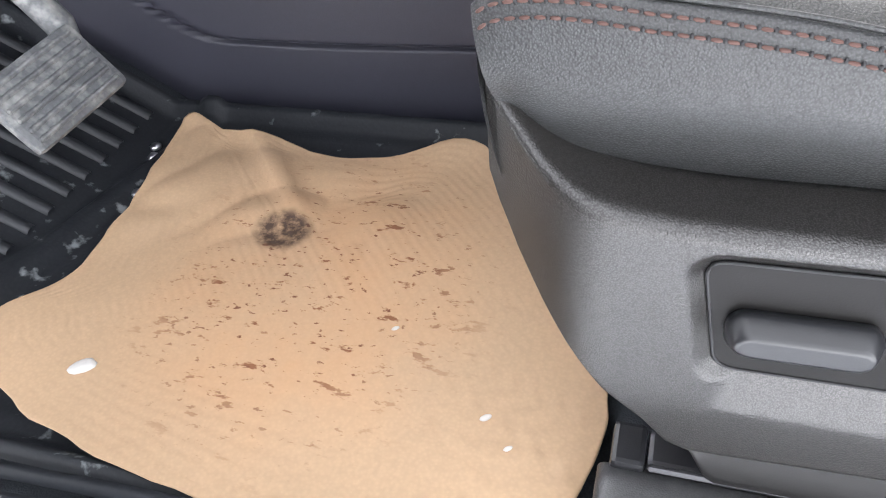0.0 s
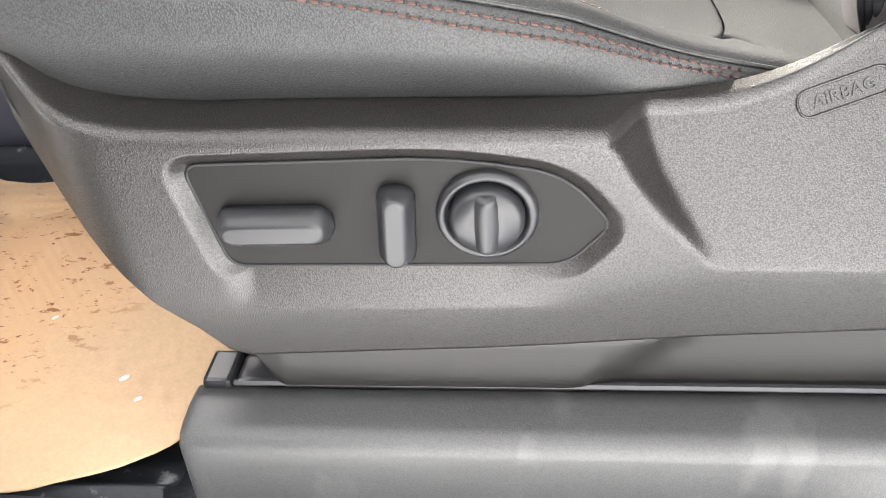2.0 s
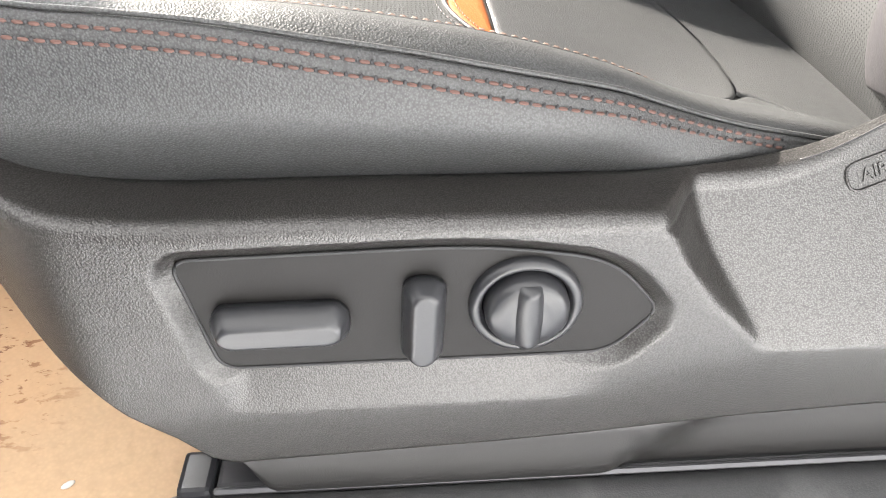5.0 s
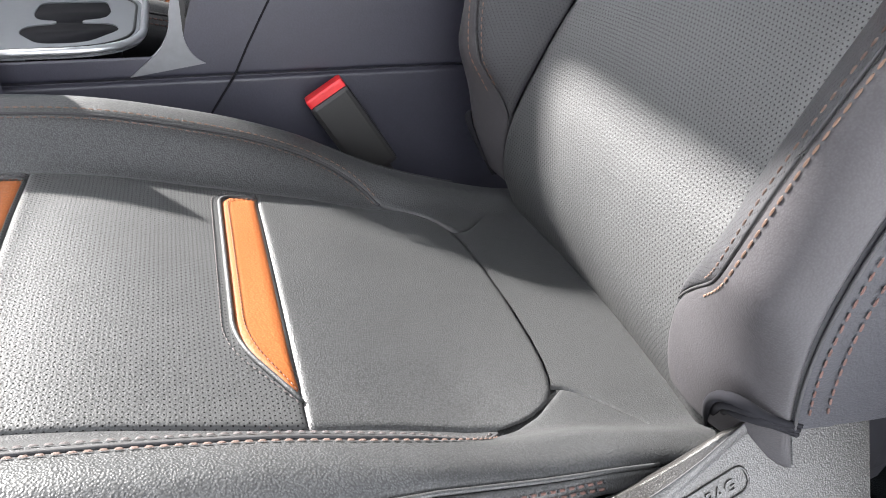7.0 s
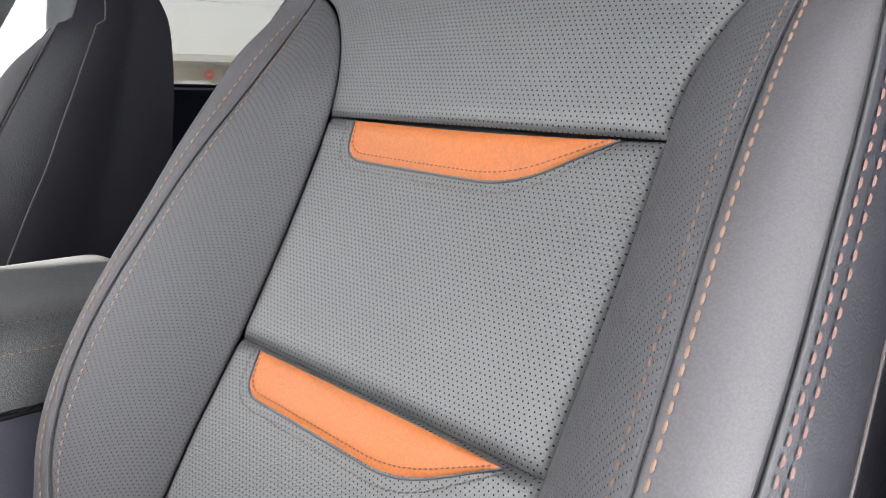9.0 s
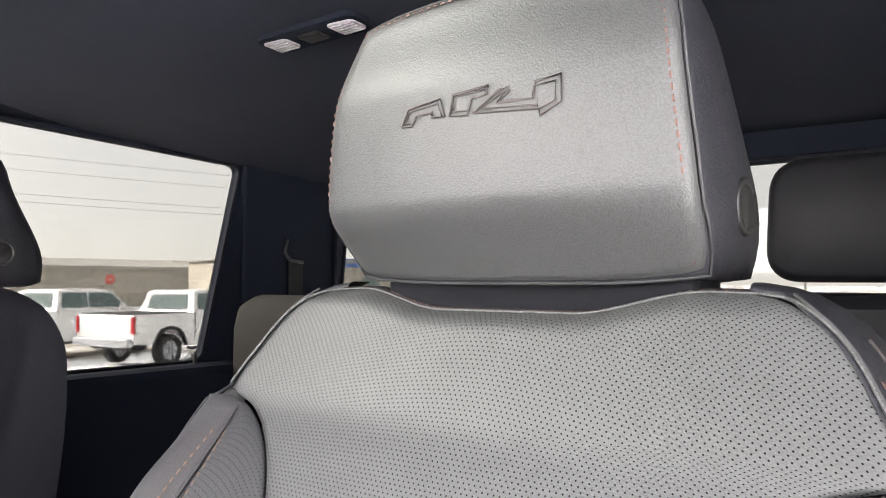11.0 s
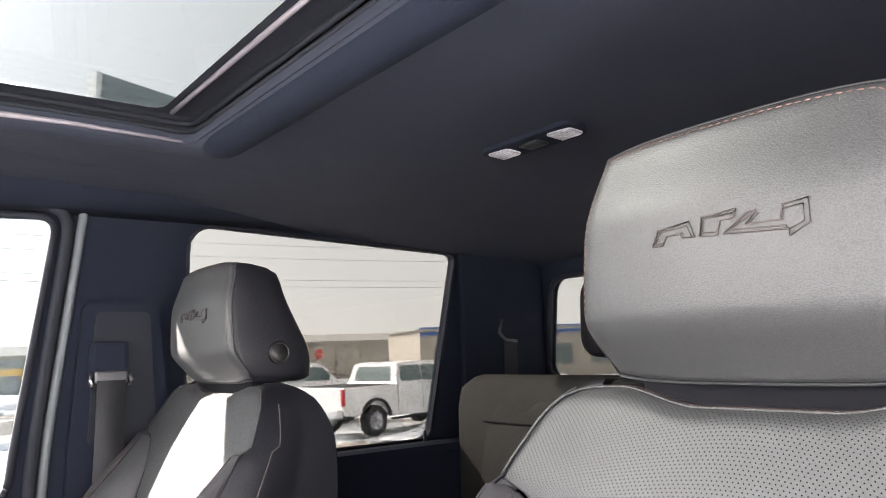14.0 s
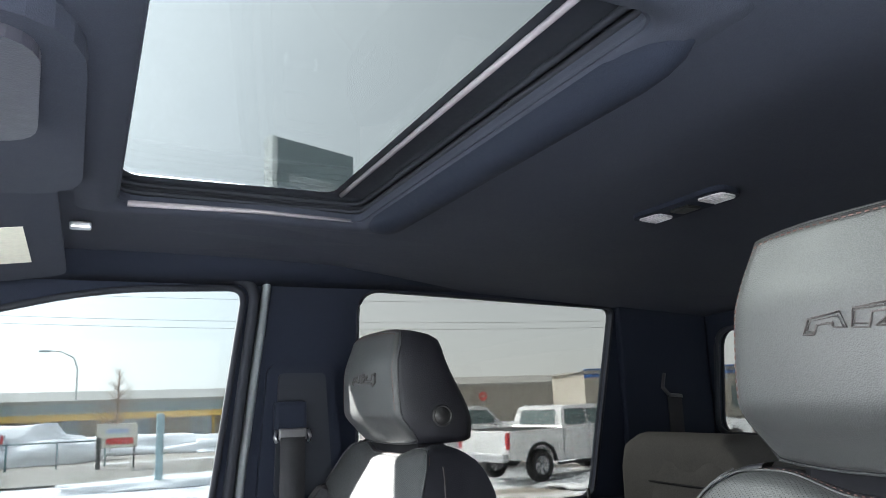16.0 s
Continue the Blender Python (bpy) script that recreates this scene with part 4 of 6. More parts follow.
def headrest_details(head, hand):
    """Release button and embroidered badge; hand is -1 on the mirrored seat."""
    knob = Matrix.Translation((0.360, -0.1375 * hand, 0.957)) @ Euler((radians(90 * hand), 0, 0)).to_matrix().to_4x4()
    part("button", lathe([(0.017, -0.006), (0.017, 0.001), (0.0150, 0.003), (0.0140, 0.0005), (0.0130, 0.0005), (0.0122, 0.002), (0.0, 0.002)], knob, 28), plastic_fine, head, "round black headrest release button")
    # badge: outlined slanted blocks in dark thread
    def hpt(y, z):
        z = 1.0120 + (z - 1.0 - 0.10 * (0.062 - y)) * 0.85
        y -= 0.0135
        return Vector((hx(y, z) - 0.0007, y * hand, z))
    blocks = [[(0.062, 1.000), (0.057, 1.013), (0.030, 1.019), (0.026, 1.006), (0.036, 1.006), (0.036, 1.010), (0.050, 1.008), (0.053, 1.000)],
              [(0.022, 1.006), (0.020, 1.021), (-0.006, 1.026), (-0.005, 1.020), (0.006, 1.018), (0.009, 1.006)],
              [(0.004, 1.007), (-0.013, 1.022), (-0.020, 1.024), (-0.012, 1.013), (-0.036, 1.015), (-0.037, 1.026), (-0.053, 1.030), (-0.053, 1.012), (-0.040, 1.003), (-0.040, 1.008)]]
    for ring in blocks:
        part("badge_outline", tube([hpt(y, z) for y, z in ring] + [hpt(*ring[0])], 0.0007, 5), thread_dark, head, "dark embroidered badge outline")
        cy, czz = sum(p[0] for p in ring) / len(ring), sum(p[1] for p in ring) / len(ring)
        inner = [(cy + (y - cy) * 0.86, czz + (z - czz) * 0.70) for y, z in ring]
        part("badge_outline", tube([hpt(y, z) for y, z in inner] + [hpt(*inner[0])], 0.0005, 5), thread_dark, head)


driver = build_seat("driver_seat", "black perforated leather truck seat with orange flashes")
passenger = copy_thing(driver, Matrix.Translation((-0.042, 0.907, -0.008)) @ Matrix.Diagonal((1, -1, 1, 1)))
for owner, hand in ((driver, 1), (passenger, -1)):
    headrest_details([o for o in owner.children if o.name.startswith("headrest")][0], hand)
passenger.name = "passenger_seat"
tagged(passenger, "black leather passenger seat with orange flashes beside the console")

# ---------------------------------------------------------------- seat side shield and switches (on the driver's seat)
SH_BOT = [(-0.503, 0.288), (-0.497, 0.268), (-0.484, 0.240), (-0.468, 0.214), (-0.452, 0.190), (-0.428, 0.157), (-0.403, 0.132), (-0.386, 0.108), (-0.372, 0.101), (-0.152, 0.114), (-0.095, 0.118), (0.063, 0.128), (0.20, 0.138)]
sh_bot = lin([p[0] for p in SH_BOT], [p[1] for p in SH_BOT])
sh_top = fcurve([-0.505, -0.47, -0.43, -0.33, -0.21, -0.12, -0.067, -0.01, 0.03, 0.10, 0.20], [0.350, 0.314, 0.2965, 0.2905, 0.289, 0.2875, 0.287, 0.298, 0.317, 0.352, 0.40])
PANEL = rounded([(-0.3825, 0.2645), (-0.3675, 0.1855), (-0.139, 0.186), (-0.1125, 0.2170), (-0.143, 0.2545), (-0.215, 0.2672)], [0.012, 0.012, 0.014, 0.010, 0.03, 0.05], 6)


def sd_poly(px, pz, poly):
    """Distance to an outline, negative inside."""
    best, inside = 1e9, False
    n = len(poly)
    for i in range(n):
        ax, az = poly[i]
        bx2, bz2 = poly[(i + 1) % n]
        ex, ez, wx, wz = bx2 - ax, bz2 - az, px - ax, pz - az
        t = min(max((wx * ex + wz * ez) / (ex * ex + ez * ez + 1e-12), 0), 1)
        best = min(best, (wx - ex * t) ** 2 + (wz - ez * t) ** 2)
        if (az > pz) != (bz2 > pz) and px < (bx2 - ax) * (pz - az) / (bz2 - az) + ax:
            inside = not inside
    return -math.sqrt(best) if inside else math.sqrt(best)


roll_x = lin([0.186, 0.205, 0.225, 0.253, 0.265, 0.271, 0.275, 0.279, 0.283, 0.288], [-0.046, -0.064, -0.085, -0.106, -0.113, -0.117, -0.121, -0.126, -0.131, -0.137])
valley_x = lin([0.186, 0.218, 0.242, 0.261, 0.270, 0.275, 0.279, 0.283, 0.288], [-0.043, -0.061, -0.077, -0.086, -0.088, -0.089, -0.092, -0.096, -0.10])
fold_z = lin([-0.40, -0.363, -0.20, -0.14, -0.045, 0.14], [0.150, 0.155, 0.154, 0.163, 0.186, 0.187])
join_y = lin([-0.505, -0.46, -0.13, -0.09, -0.05, 0.0, 0.14], [-0.222, -0.230, -0.232, -0.226, -0.220, -0.218, -0.214])


def shield_out(x, z):
    """How far the moulding stands out at (x, z) of its face: a pod round the switches, a leaning plane behind it, a tucked hem."""
    d = sd_poly(x, z, PANEL)
    ramp = min(max(d / 0.011, 0.0), 1.0)
    o = -0.009 * (1 - (0.75 * ramp + 0.25 * ramp * ramp * (3 - 2 * ramp)))
    span = sstep(-0.374, -0.352, x) * sstep(-0.125, -0.185, x)
    if z < 0.1855:
        o = min(o, -0.0085 * (1 - min(max((0.1855 - z) / 0.031, 0.0), 1.0)) * span)
    lean = min(max((x - roll_x(z)) / max(valley_x(z) - roll_x(z), 0.003), 0.0), 1.0)
    o -= 0.46 * max(0.0, z - 0.186) * (0.15 * lean + 0.85 * lean * lean * (3 - 2 * lean))
    drop = fold_z(x) - z
    o -= 0.13 * 0.007 * math.log1p(math.exp(min(drop / 0.007, 40.0)))
    o -= 0.042 * sstep(-0.42, -0.515, x) ** 1.6
    return o


def shield_pt(x, k):
    b, t = sh_bot(x), sh_top(x)
    face_top = t - 0.011
    if k < 0.80:
        z = b + (face_top - b) * k / 0.80
        return Vector((x, -0.277 - shield_out(x, z), z))
    q = (k - 0.80) / 0.20
    y0, y1 = -0.277 - shield_out(x, face_top), join_y(x)
    r = min(0.011, max(0.004, (y1 - y0) * 0.6))
    if q < 0.5:
        a = q / 0.5 * math.pi / 2
        return Vector((x, y0 + r * (1 - math.cos(a)), face_top + 0.0095 * math.sin(a)))
    w = (q - 0.5) / 0.5
    return Vector((x, y0 + r + (y1 - y0 - r) * w, face_top + 0.0095 + 0.0015 * w))


verts, faces = [], []
sx = list(np.linspace(-0.5025, -0.30, 95)) + list(np.linspace(-0.297, -0.10, 90)) + list(np.linspace(-0.097, 0.14, 70))
ks = list(np.linspace(0, 0.58, 56)) + list(np.linspace(0.585, 0.80, 54)) + list(np.linspace(0.8125, 1.0, 16))
for x in sx:
    low = shield_pt(x, 0)
    col = [low + Vector((0, 0.022, 0.003)), low + Vector((0, 0.003, -0.001))] + [shield_pt(x, k) for k in ks] + [shield_pt(x, 1.0) + Vector((0, 0.012, -0.016))]
    verts += col
m = len(ks) + 3
for i in range(len(sx) - 1):
    for j in range(m - 1):
        faces.append((i * m + j, (i + 1) * m + j, (i + 1) * m + j + 1, i * m + j + 1))
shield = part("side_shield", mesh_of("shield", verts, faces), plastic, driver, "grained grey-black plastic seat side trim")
PY = -0.2695
panel_bm = slab([(p[0], p[1]) for p in PANEL], [], lambda a, b, d: Vector((a, PY + d, b)), 0.004)
part("switch_panel", panel_bm, plastic_panel, shield, "flat black switch panel")
part("panel_gap", tube([(p[0], PY - 0.0002, p[1]) for p in PANEL], 0.0011, 5, closed=True), seam_dark, shield)


def facet_switch(name, cx, czz, length, wide, deep, turn, label):
    """A long button with bevelled facets, standing out of the panel."""
    prof = [(1.0, 0.0, 1.0), (1.0, 0.30, 1.0), (0.985, 0.42, 0.97), (0.90, 0.86, 0.66), (0.875, 0.96, 0.55), (0.84, 1.0, 0.44), (0.80, 1.0, 0.36)]
    rings = []
    for kl, h, kw in prof:
        ring = []
        l2, w2 = length / 2 * kl, wide / 2 * kw
        for a, b in rounded([(-l2, -w2 * 0.45), (-l2 * 0.84, -w2), (l2 * 0.84, -w2), (l2, -w2 * 0.45), (l2, w2 * 0.45), (l2 * 0.84, w2), (-l2 * 0.84, w2), (-l2, w2 * 0.45)], 0.004, 4):
            c, s = math.cos(turn), math.sin(turn)
            ring.append(Vector((cx + a * c - b * s, PY - 0.001 - deep * h, czz + a * s + b * c)))
        rings.append(ring)
    me = loft(rings)
    return part(name, me, plastic_smooth, shield, label)


facet_switch("seat_slide_switch", -0.3285, 0.2215, 0.077, 0.027, 0.016, 0.01, "long grey horizontal seat switch")
facet_switch("recline_switch", -0.249, 0.2205, 0.058, 0.024, 0.016, radians(87), "grey upright recline switch")
knob_m = Matrix.Translation((-0.191, PY, 0.2265)) @ Euler((radians(90), 0, 0)).to_matrix().to_4x4()
ring = part("lumbar_ring", lathe([(0.0325, 0.0), (0.0325, 0.003), (0.0305, 0.0065), (0.0275, 0.007), (0.0255, 0.004), (0.0245, 0.0), (0.0, 0.0)], knob_m, 56), plastic_smooth, shield, "raised round bezel")
kn = part("lumbar_knob", lathe([(0.0240, 0.0), (0.0240, 0.008), (0.0228, 0.012), (0.020, 0.0145), (0.012, 0.0155), (0.0, 0.0155)], knob_m, 56), plastic_smooth, shield, "round grey lumbar knob with a grip rib")


def ridge(u, v):
    """The grip of the knob: a broad ridge that runs out into the dome."""
    a, c = 2 * u - 1, 2 * v - 1
    long = math.sqrt(max(0.0, 1 - c * c))
    return Vector((-0.191 + 0.0095 * a * (0.55 + 0.45 * long), PY - 0.0132 - 0.0062 * (1 - a * a) * sstep(0.0, 0.55, long), 0.2265 + 0.0215 * c))


part("grip_rib", pillow(ridge, list(np.linspace(0, 1, 17)), list(np.linspace(0, 1, 25)), 0.002, 0.0, ""), plastic_smooth, kn)
# lower lip and seat track
lip_rings = []
for x in list(np.linspace(-0.378, -0.34, 8)) + list(np.linspace(-0.33, -0.135, 18)) + list(np.linspace(-0.13, -0.03, 26)) + list(np.linspace(-0.02, 0.20, 10)):
    b = sh_bot(x)
    low = 0.064 + 0.036 * sstep(-0.350, -0.378, x)
    out = -0.2605 - 0.005 * sstep(-0.378, -0.35, x)
    ring = [Vector((x, -0.232, b + 0.012))]
    for k in (0.0, 0.25, 0.5, 0.75, 0.9):
        z = b + 0.006 + (low - b - 0.006) * k
        cut_in = 0.009 * sstep(-0.012, 0.012, x + 0.122 - 0.072 * (1 - k))
        ring.append(Vector((x, out - 0.004 * k + cut_in, z)))
    cut_in = 0.009 * sstep(-0.012, 0.012, x + 0.122)
    ring += [Vector((x, out - 0.002 + cut_in, low - 0.001)), Vector((x, out + 0.004 + cut_in, low - 0.003)), Vector((x, -0.225, low - 0.003))]
    lip_rings.append(ring)
part("lower_valance", loft(lip_rings), plastic_fine, driver, "smooth black lower valance of the seat")
track = thing("seat_track", "black steel seat track bolted to the floor", "seat track")
part("rail", rbox(0.78, 0.030, 0.030, 0.004, 2, (-0.005, -0.247, 0.050)), metal_dark, track)
part("rail_lip", rbox(0.78, 0.006, 0.005, 0.002, 1, (-0.005, -0.266, 0.067)), metal_dark, track)
part("end_cap", rbox(0.024, 0.036, 0.044, 0.004, 2, (-0.408, -0.250, 0.048)), plastic_smooth, track, "grey plastic rail end cap")
for z in (0.082, 0.090, 0.098):
    part("wire", tube([(-0.40, -0.232, z), (-0.385, -0.238, z), (-0.360, -0.236, z + 0.003)], 0.0022, 6), metal_dark, track)
part("far_rail", rbox(0.78, 0.030, 0.030, 0.004, 2, (-0.005, 0.21, 0.050)), metal_dark, track)
# raised word on the shield
txt = bpy.data.curves.new("airbag_word", "FONT")
txt.body, txt.size, txt.extrude, txt.align_x = "AIRBAG", 0.0108, 0.0005, "CENTER"
tmp = bpy.data.objects.new("tmp", txt)
me = bpy.data.meshes.new_from_object(tmp)
bpy.data.objects.remove(tmp)
word_z = 0.283
word_m = Matrix.Translation((0.025, -0.2774 - shield_out(0.025, word_z), word_z)) @ Euler((radians(65), 0, 0)).to_matrix().to_4x4() @ Euler((0, 0, radians(19))).to_matrix().to_4x4()
me.transform(word_m)
part("raised_word", me, plastic, shield, "raised moulded lettering")
pill = rounded([(-0.0275, -0.0045), (0.0275, -0.0045), (0.0275, 0.0122), (-0.0275, 0.0122)], 0.0078, 6)
part("word_frame", tube([word_m @ Vector((p[0], p[1], 0.0)) for p in pill], 0.0009, 6, closed=True), plastic, shield, "rounded raised frame round the word")

part("parting_line", tube([shield_pt(x, 0.872) + Vector((0, -0.0004, 0.0002)) for x in np.linspace(-0.03, 0.12, 40)], 0.0007, 5), seam_dark, shield)

# ---------------------------------------------------------------- footwell
def floor_z(x, y):
    """The cab floor: a tray that climbs towards the toe board."""
    return -0.012 + 0.62 * max(0, -1.10 - x)


floor_rows = [[Vector((x, y, floor_z(x, y) - 0.012)) for y in np.linspace(-0.42, 1.30, 30)] for x in np.linspace(-1.75, 1.45, 60)]
vf, ff = [p for r in floor_rows for p in r], []
for i in range(59):
    for j in range(29):
        ff.append((i * 30 + j, i * 30 + j + 1, (i + 1) * 30 + j + 1, (i + 1) * 30 + j))
tagged(part("floor", mesh_of("floor", vf, ff), carpet), "dark carpeted cab floor", "floor", kind="structure")

liner = thing("floor_liner", "black rubber floor liner with salt marks", "floor mat")


def liner_pt(u, v):
    x = -1.42 + (-0.445 + 1.42) * u
    y = -0.335 + (0.25 + 0.335) * v
    z = floor_z(x, y) + 0.002
    rim = min(v * 0.585, (1 - v) * 0.585)
    z += 0.022 * sstep(0.030, 0.010, rim) - 0.012 * sstep(0.008, 0.0, rim)
    z -= 0.006 * sstep(0.045, 0.06, rim) * sstep(-1.10, -1.06, x)
    z += 0.010 * sstep(0.022, 0.010, abs(x + 1.085 - 0.10 * (v - 0.5)))
    return Vector((x, y, z))


part("tray", pillow(liner_pt, list(np.linspace(0, 1, 120)), list(np.linspace(0, 1, 70)), 0.004, 0.0, ""), rubber_dirty, liner)
for i in range(14):
    y = -0.28 + i * 0.037
    part("rib", ribbon([Vector((x, y + 0.05 * (x + 1.1), floor_z(x, y) + 0.003)) for x in np.linspace(-1.33, -1.12, 8)], Vector((0.5, 0, 0.86)), 0.016, 0.006), rubber, liner)
for x, y in ((-1.075, 0.128), (-1.065, -0.150), (-1.085, 0.15), (-1.05, 0.05)):
    part("stud", lathe([(0.008, 0), (0.008, 0.003), (0.005, 0.006), (0, 0.006)], Matrix.Translation((x, y, liner_pt((x + 1.42) / 0.975, (y + 0.335) / 0.585).z)), 16), metal, liner, "bright retaining stud")
for i, y in enumerate((-0.350, -0.372, -0.396)):
    part("side_rib", ribbon([Vector((x, y + 0.006 * math.sin(7 * x), 0.012 - 0.006 * i - 0.03 * sstep(-0.52, -0.45, x))) for x in np.linspace(-1.2, -0.45, 40)], Vector((0, 0, 1)), 0.013, 0.008), rubber_dirty, liner)

# paper mat
EDGE = [(-1.035, 0.185), (-0.965, 0.152), (-0.885, 0.150), (-0.80, 0.124), (-0.72, 0.140), (-0.634, 0.197), (-0.560, 0.10), (-0.50, 0.0), (-0.45, -0.10), (-0.425, -0.172), (-0.430, -0.23), (-0.447, -0.287),
        (-0.50, -0.322), (-0.59, -0.342), (-0.74, -0.338), (-0.84, -0.322), (-0.96, -0.288), (-1.045, -0.240), (-1.045, -0.193), (-1.003, -0.144), (-1.005, -0.06), (-1.008, 0.004), (-1.02, 0.08)]
ring_fine = [p for p in rounded(EDGE, 0.05, 5)]
pc = Vector((-0.74, -0.07))


def paper_z(x, y):
    r = (Vector((x, y)) - pc).length
    z = 0.016 + 0.010 * noise.noise(Vector((x * 6, y * 6, 0.3)))
    crease = abs((x + 0.84) * 0.75 + (y - 0.06) * 0.66)
    z += 0.010 * math.exp(-((crease / 0.014) ** 2)) * sstep(-0.02, 0.06, y)
    z += 0.013 * abs(noise.noise(Vector((x * 13 - y * 9, y * 7 + x * 9, 1.7)))) * sstep(-0.14, 0.02, y) * sstep(-0.62, -0.74, x)
    z += 0.012 * sstep(0.12, 0.19, y) + 0.006 * sstep(-0.95, -1.05, x)
    z += 0.0008 * math.sin((x * 0.75 + y * 0.66) * 620) * (0.25 + 0.75 * sstep(-0.60, -0.46, x))
    return z


pv, pf, NR = [], [], 110
for i in range(NR + 1):
    k = (i / NR) ** 0.85
    for p in ring_fine:
        q = pc + (p - pc) * k
        wob = 0.004 * noise.noise(Vector((p.x * 30, p.y * 30, 5))) * k
        pv.append(Vector((q.x + wob, q.y + wob, paper_z(q.x, q.y))))
NP2 = len(ring_fine)
for i in range(NR):
    for j in range(NP2):
        pf.append((i * NP2 + j, (i + 1) * NP2 + j, (i + 1) * NP2 + (j + 1) % NP2, i * NP2 + (j + 1) % NP2))
under = len(pv)
pv += [v - Vector((0, 0, 0.0016)) for v in pv[NR * NP2:]]
for j in range(NP2):
    pf.append((NR * NP2 + j, under + j, under + (j + 1) % NP2, NR * NP2 + (j + 1) % NP2))
tagged(part("paper_mat", mesh_of("paper", pv, pf), paper), "tan kraft paper mat with brown stains on the floor liner", "paper mat")
for x, y, s in ((-0.905, -0.24, 0.010), (-0.525, -0.213, 0.004), (-0.632, -0.132, 0.003), (-0.50, -0.24, 0.003)):
    bm = bmesh.new()
    bmesh.ops.create_icosphere(bm, subdivisions=2, radius=s)
    for v in bm.verts:
        v.co *= 1 + 0.3 * noise.noise(v.co * 120)
        v.co.z *= 0.35
    bmesh.ops.transform(bm, matrix=Matrix.Translation((x, y, paper_z(x, y) + 0.001)) @ Euler((0, 0, 0.7)).to_matrix().to_4x4() @ Matrix.Diagonal((1.4, 0.8, 1, 1)), verts=bm.verts)
    tagged(part("salt_crumb", bm, salt, smooth=True), "white crumb of road salt on the paper mat", "crumb", "salt crumbs")
tagged(part("film_scrap", pillow(lambda u, v: Vector((-0.72 + 0.20 * u, -0.352 + 0.016 * v, 0.006 + 0.003 * math.sin(9 * u))), list(np.linspace(0, 1, 14)), [0, 0.5, 1], 0.002, 0.0, ""), foil), "scrap of clear film under the paper mat", "film")

# brake pedal
pedal = thing("brake_pedal", "muddy ribbed rubber brake pedal on a steel arm", "pedal")
pm = Matrix.Translation((-1.03, -0.018, 0.178)) @ Euler((radians(8), radians(-38), radians(-14))).to_matrix().to_4x4()
part("pad", rbox(0.016, 0.135, 0.085, 0.008, 2, (0, 0, 0), None), pedal_mud, pedal).matrix_basis = pm
for i in range(6):
    part("rib", rbox(0.005, 0.118, 0.006, 0.002, 1, (0.0095, 0, -0.032 + i * 0.0128)), pedal_mud, pedal).matrix_basis = pm
arm_p = [(-1.045, 0.045, 0.170), (-1.055, 0.050, 0.215), (-1.085, 0.042, 0.27), (-1.16, 0.032, 0.36), (-1.26, 0.03, 0.46)]
part("arm", tube(arm_p, [0.012, 0.017, 0.017, 0.015, 0.015], 10), pedal_mud, pedal, "muddy steel pedal arm")

# tunnel side panel
def tunnel(u, v):
    x = -1.75 + 1.35 * u
    z = -0.03 + 0.55 * v
    y = 0.285 + 0.03 * v
    s = 0.084 + 0.10 * sstep(-1.02, -1.25, x) + 0.01 * sstep(-0.9, -0.5, x)
    y -= 0.010 * sstep(s - 0.004, s + 0.004, z)
    y += 0.010 * math.exp(-(((z - s) / 0.004) ** 2))
    y -= 0.05 * sstep(-1.15, -1.5, x)
    return Vector((x, y, z))
vs_t = sorted(set(list(np.linspace(0, 1, 30)) + list(np.linspace(0.18, 0.42, 90))))
tun = part("tunnel_panel", pillow(tunnel, list(np.linspace(0, 1, 80)), vs_t, 0.002, 0.0, ""), plastic_deep)
tagged(tun, "dark blue-grey moulded tunnel side panel", "trim", kind="structure")

# sill trim
sill_rings = []
for x in [-0.428, -0.4275, -0.426, -0.423, -0.419] + list(np.linspace(-0.41, 0.75, 62)):
    inset = 0.007 * (1 - min(1, math.sqrt(max(0, 1 - (1 - min((x + 0.428) / 0.009, 1)) ** 2))))
    swell = 0.016 * sstep(-0.12, 0.10, x) - 0.012 * math.exp(-(((x - 0.02) / 0.05) ** 2))
    top, face = 0.062 - inset, -0.318 + inset
    sill_rings.append([Vector((x, -0.262, top - 0.03)), Vector((x, -0.264, top)), Vector((x, -0.282, top + 0.001)), Vector((x, face + 0.016, top - 0.001)), Vector((x, face + 0.007, top - 0.0035)), Vector((x, face + 0.0015, top - 0.010)), Vector((x, face, top - 0.018)), Vector((x, face - 0.001, top - 0.032)),
                       Vector((x, face - 0.004 - swell, top - 0.065)), Vector((x, face - 0.008 - swell, top - 0.13)), Vector((x, face - 0.012, top - 0.24)), Vector((x, -0.27, top - 0.24))])
tagged(part("sill_trim", loft(sill_rings), plastic_dusty), "scuffed black grained plastic sill trim below the seat", "trim", kind="structure")
tagged(part("rocker", rbox(2.6, 0.10, 0.20, 0.02, 2, (-0.35, -0.415, -0.15)), rubber_dirty), "dirty black door sill", "sill", kind="structure")

# ---------------------------------------------------------------- console
console = thing("centre_console", "dark plastic centre console with padded armrest", "console")
CY0, CY1 = 0.325, 0.59
def cons_side(u, v):
    x = -0.52 + 0.70 * u
    z = 0.0 + 0.476 * v
    top = 0.392 + 0.084 * sstep(-0.245, -0.215, x)
    z = min(z, top)
    y = CY0 + 0.006 * math.exp(-(((z - 0.3675) / 0.003) ** 2)) - 0.004 * sstep(0.366, 0.369, z)
    return Vector((x, y, z))
part("side_panel", pillow(cons_side, sorted(set(list(np.linspace(0, 1, 160)))), sorted(set(list(np.linspace(0, 1, 50)) + list(np.linspace(0.74, 0.80, 30)))), 0.002, 0.0, ""), plastic_deep, console, "dark console side panel with a moulded joint")
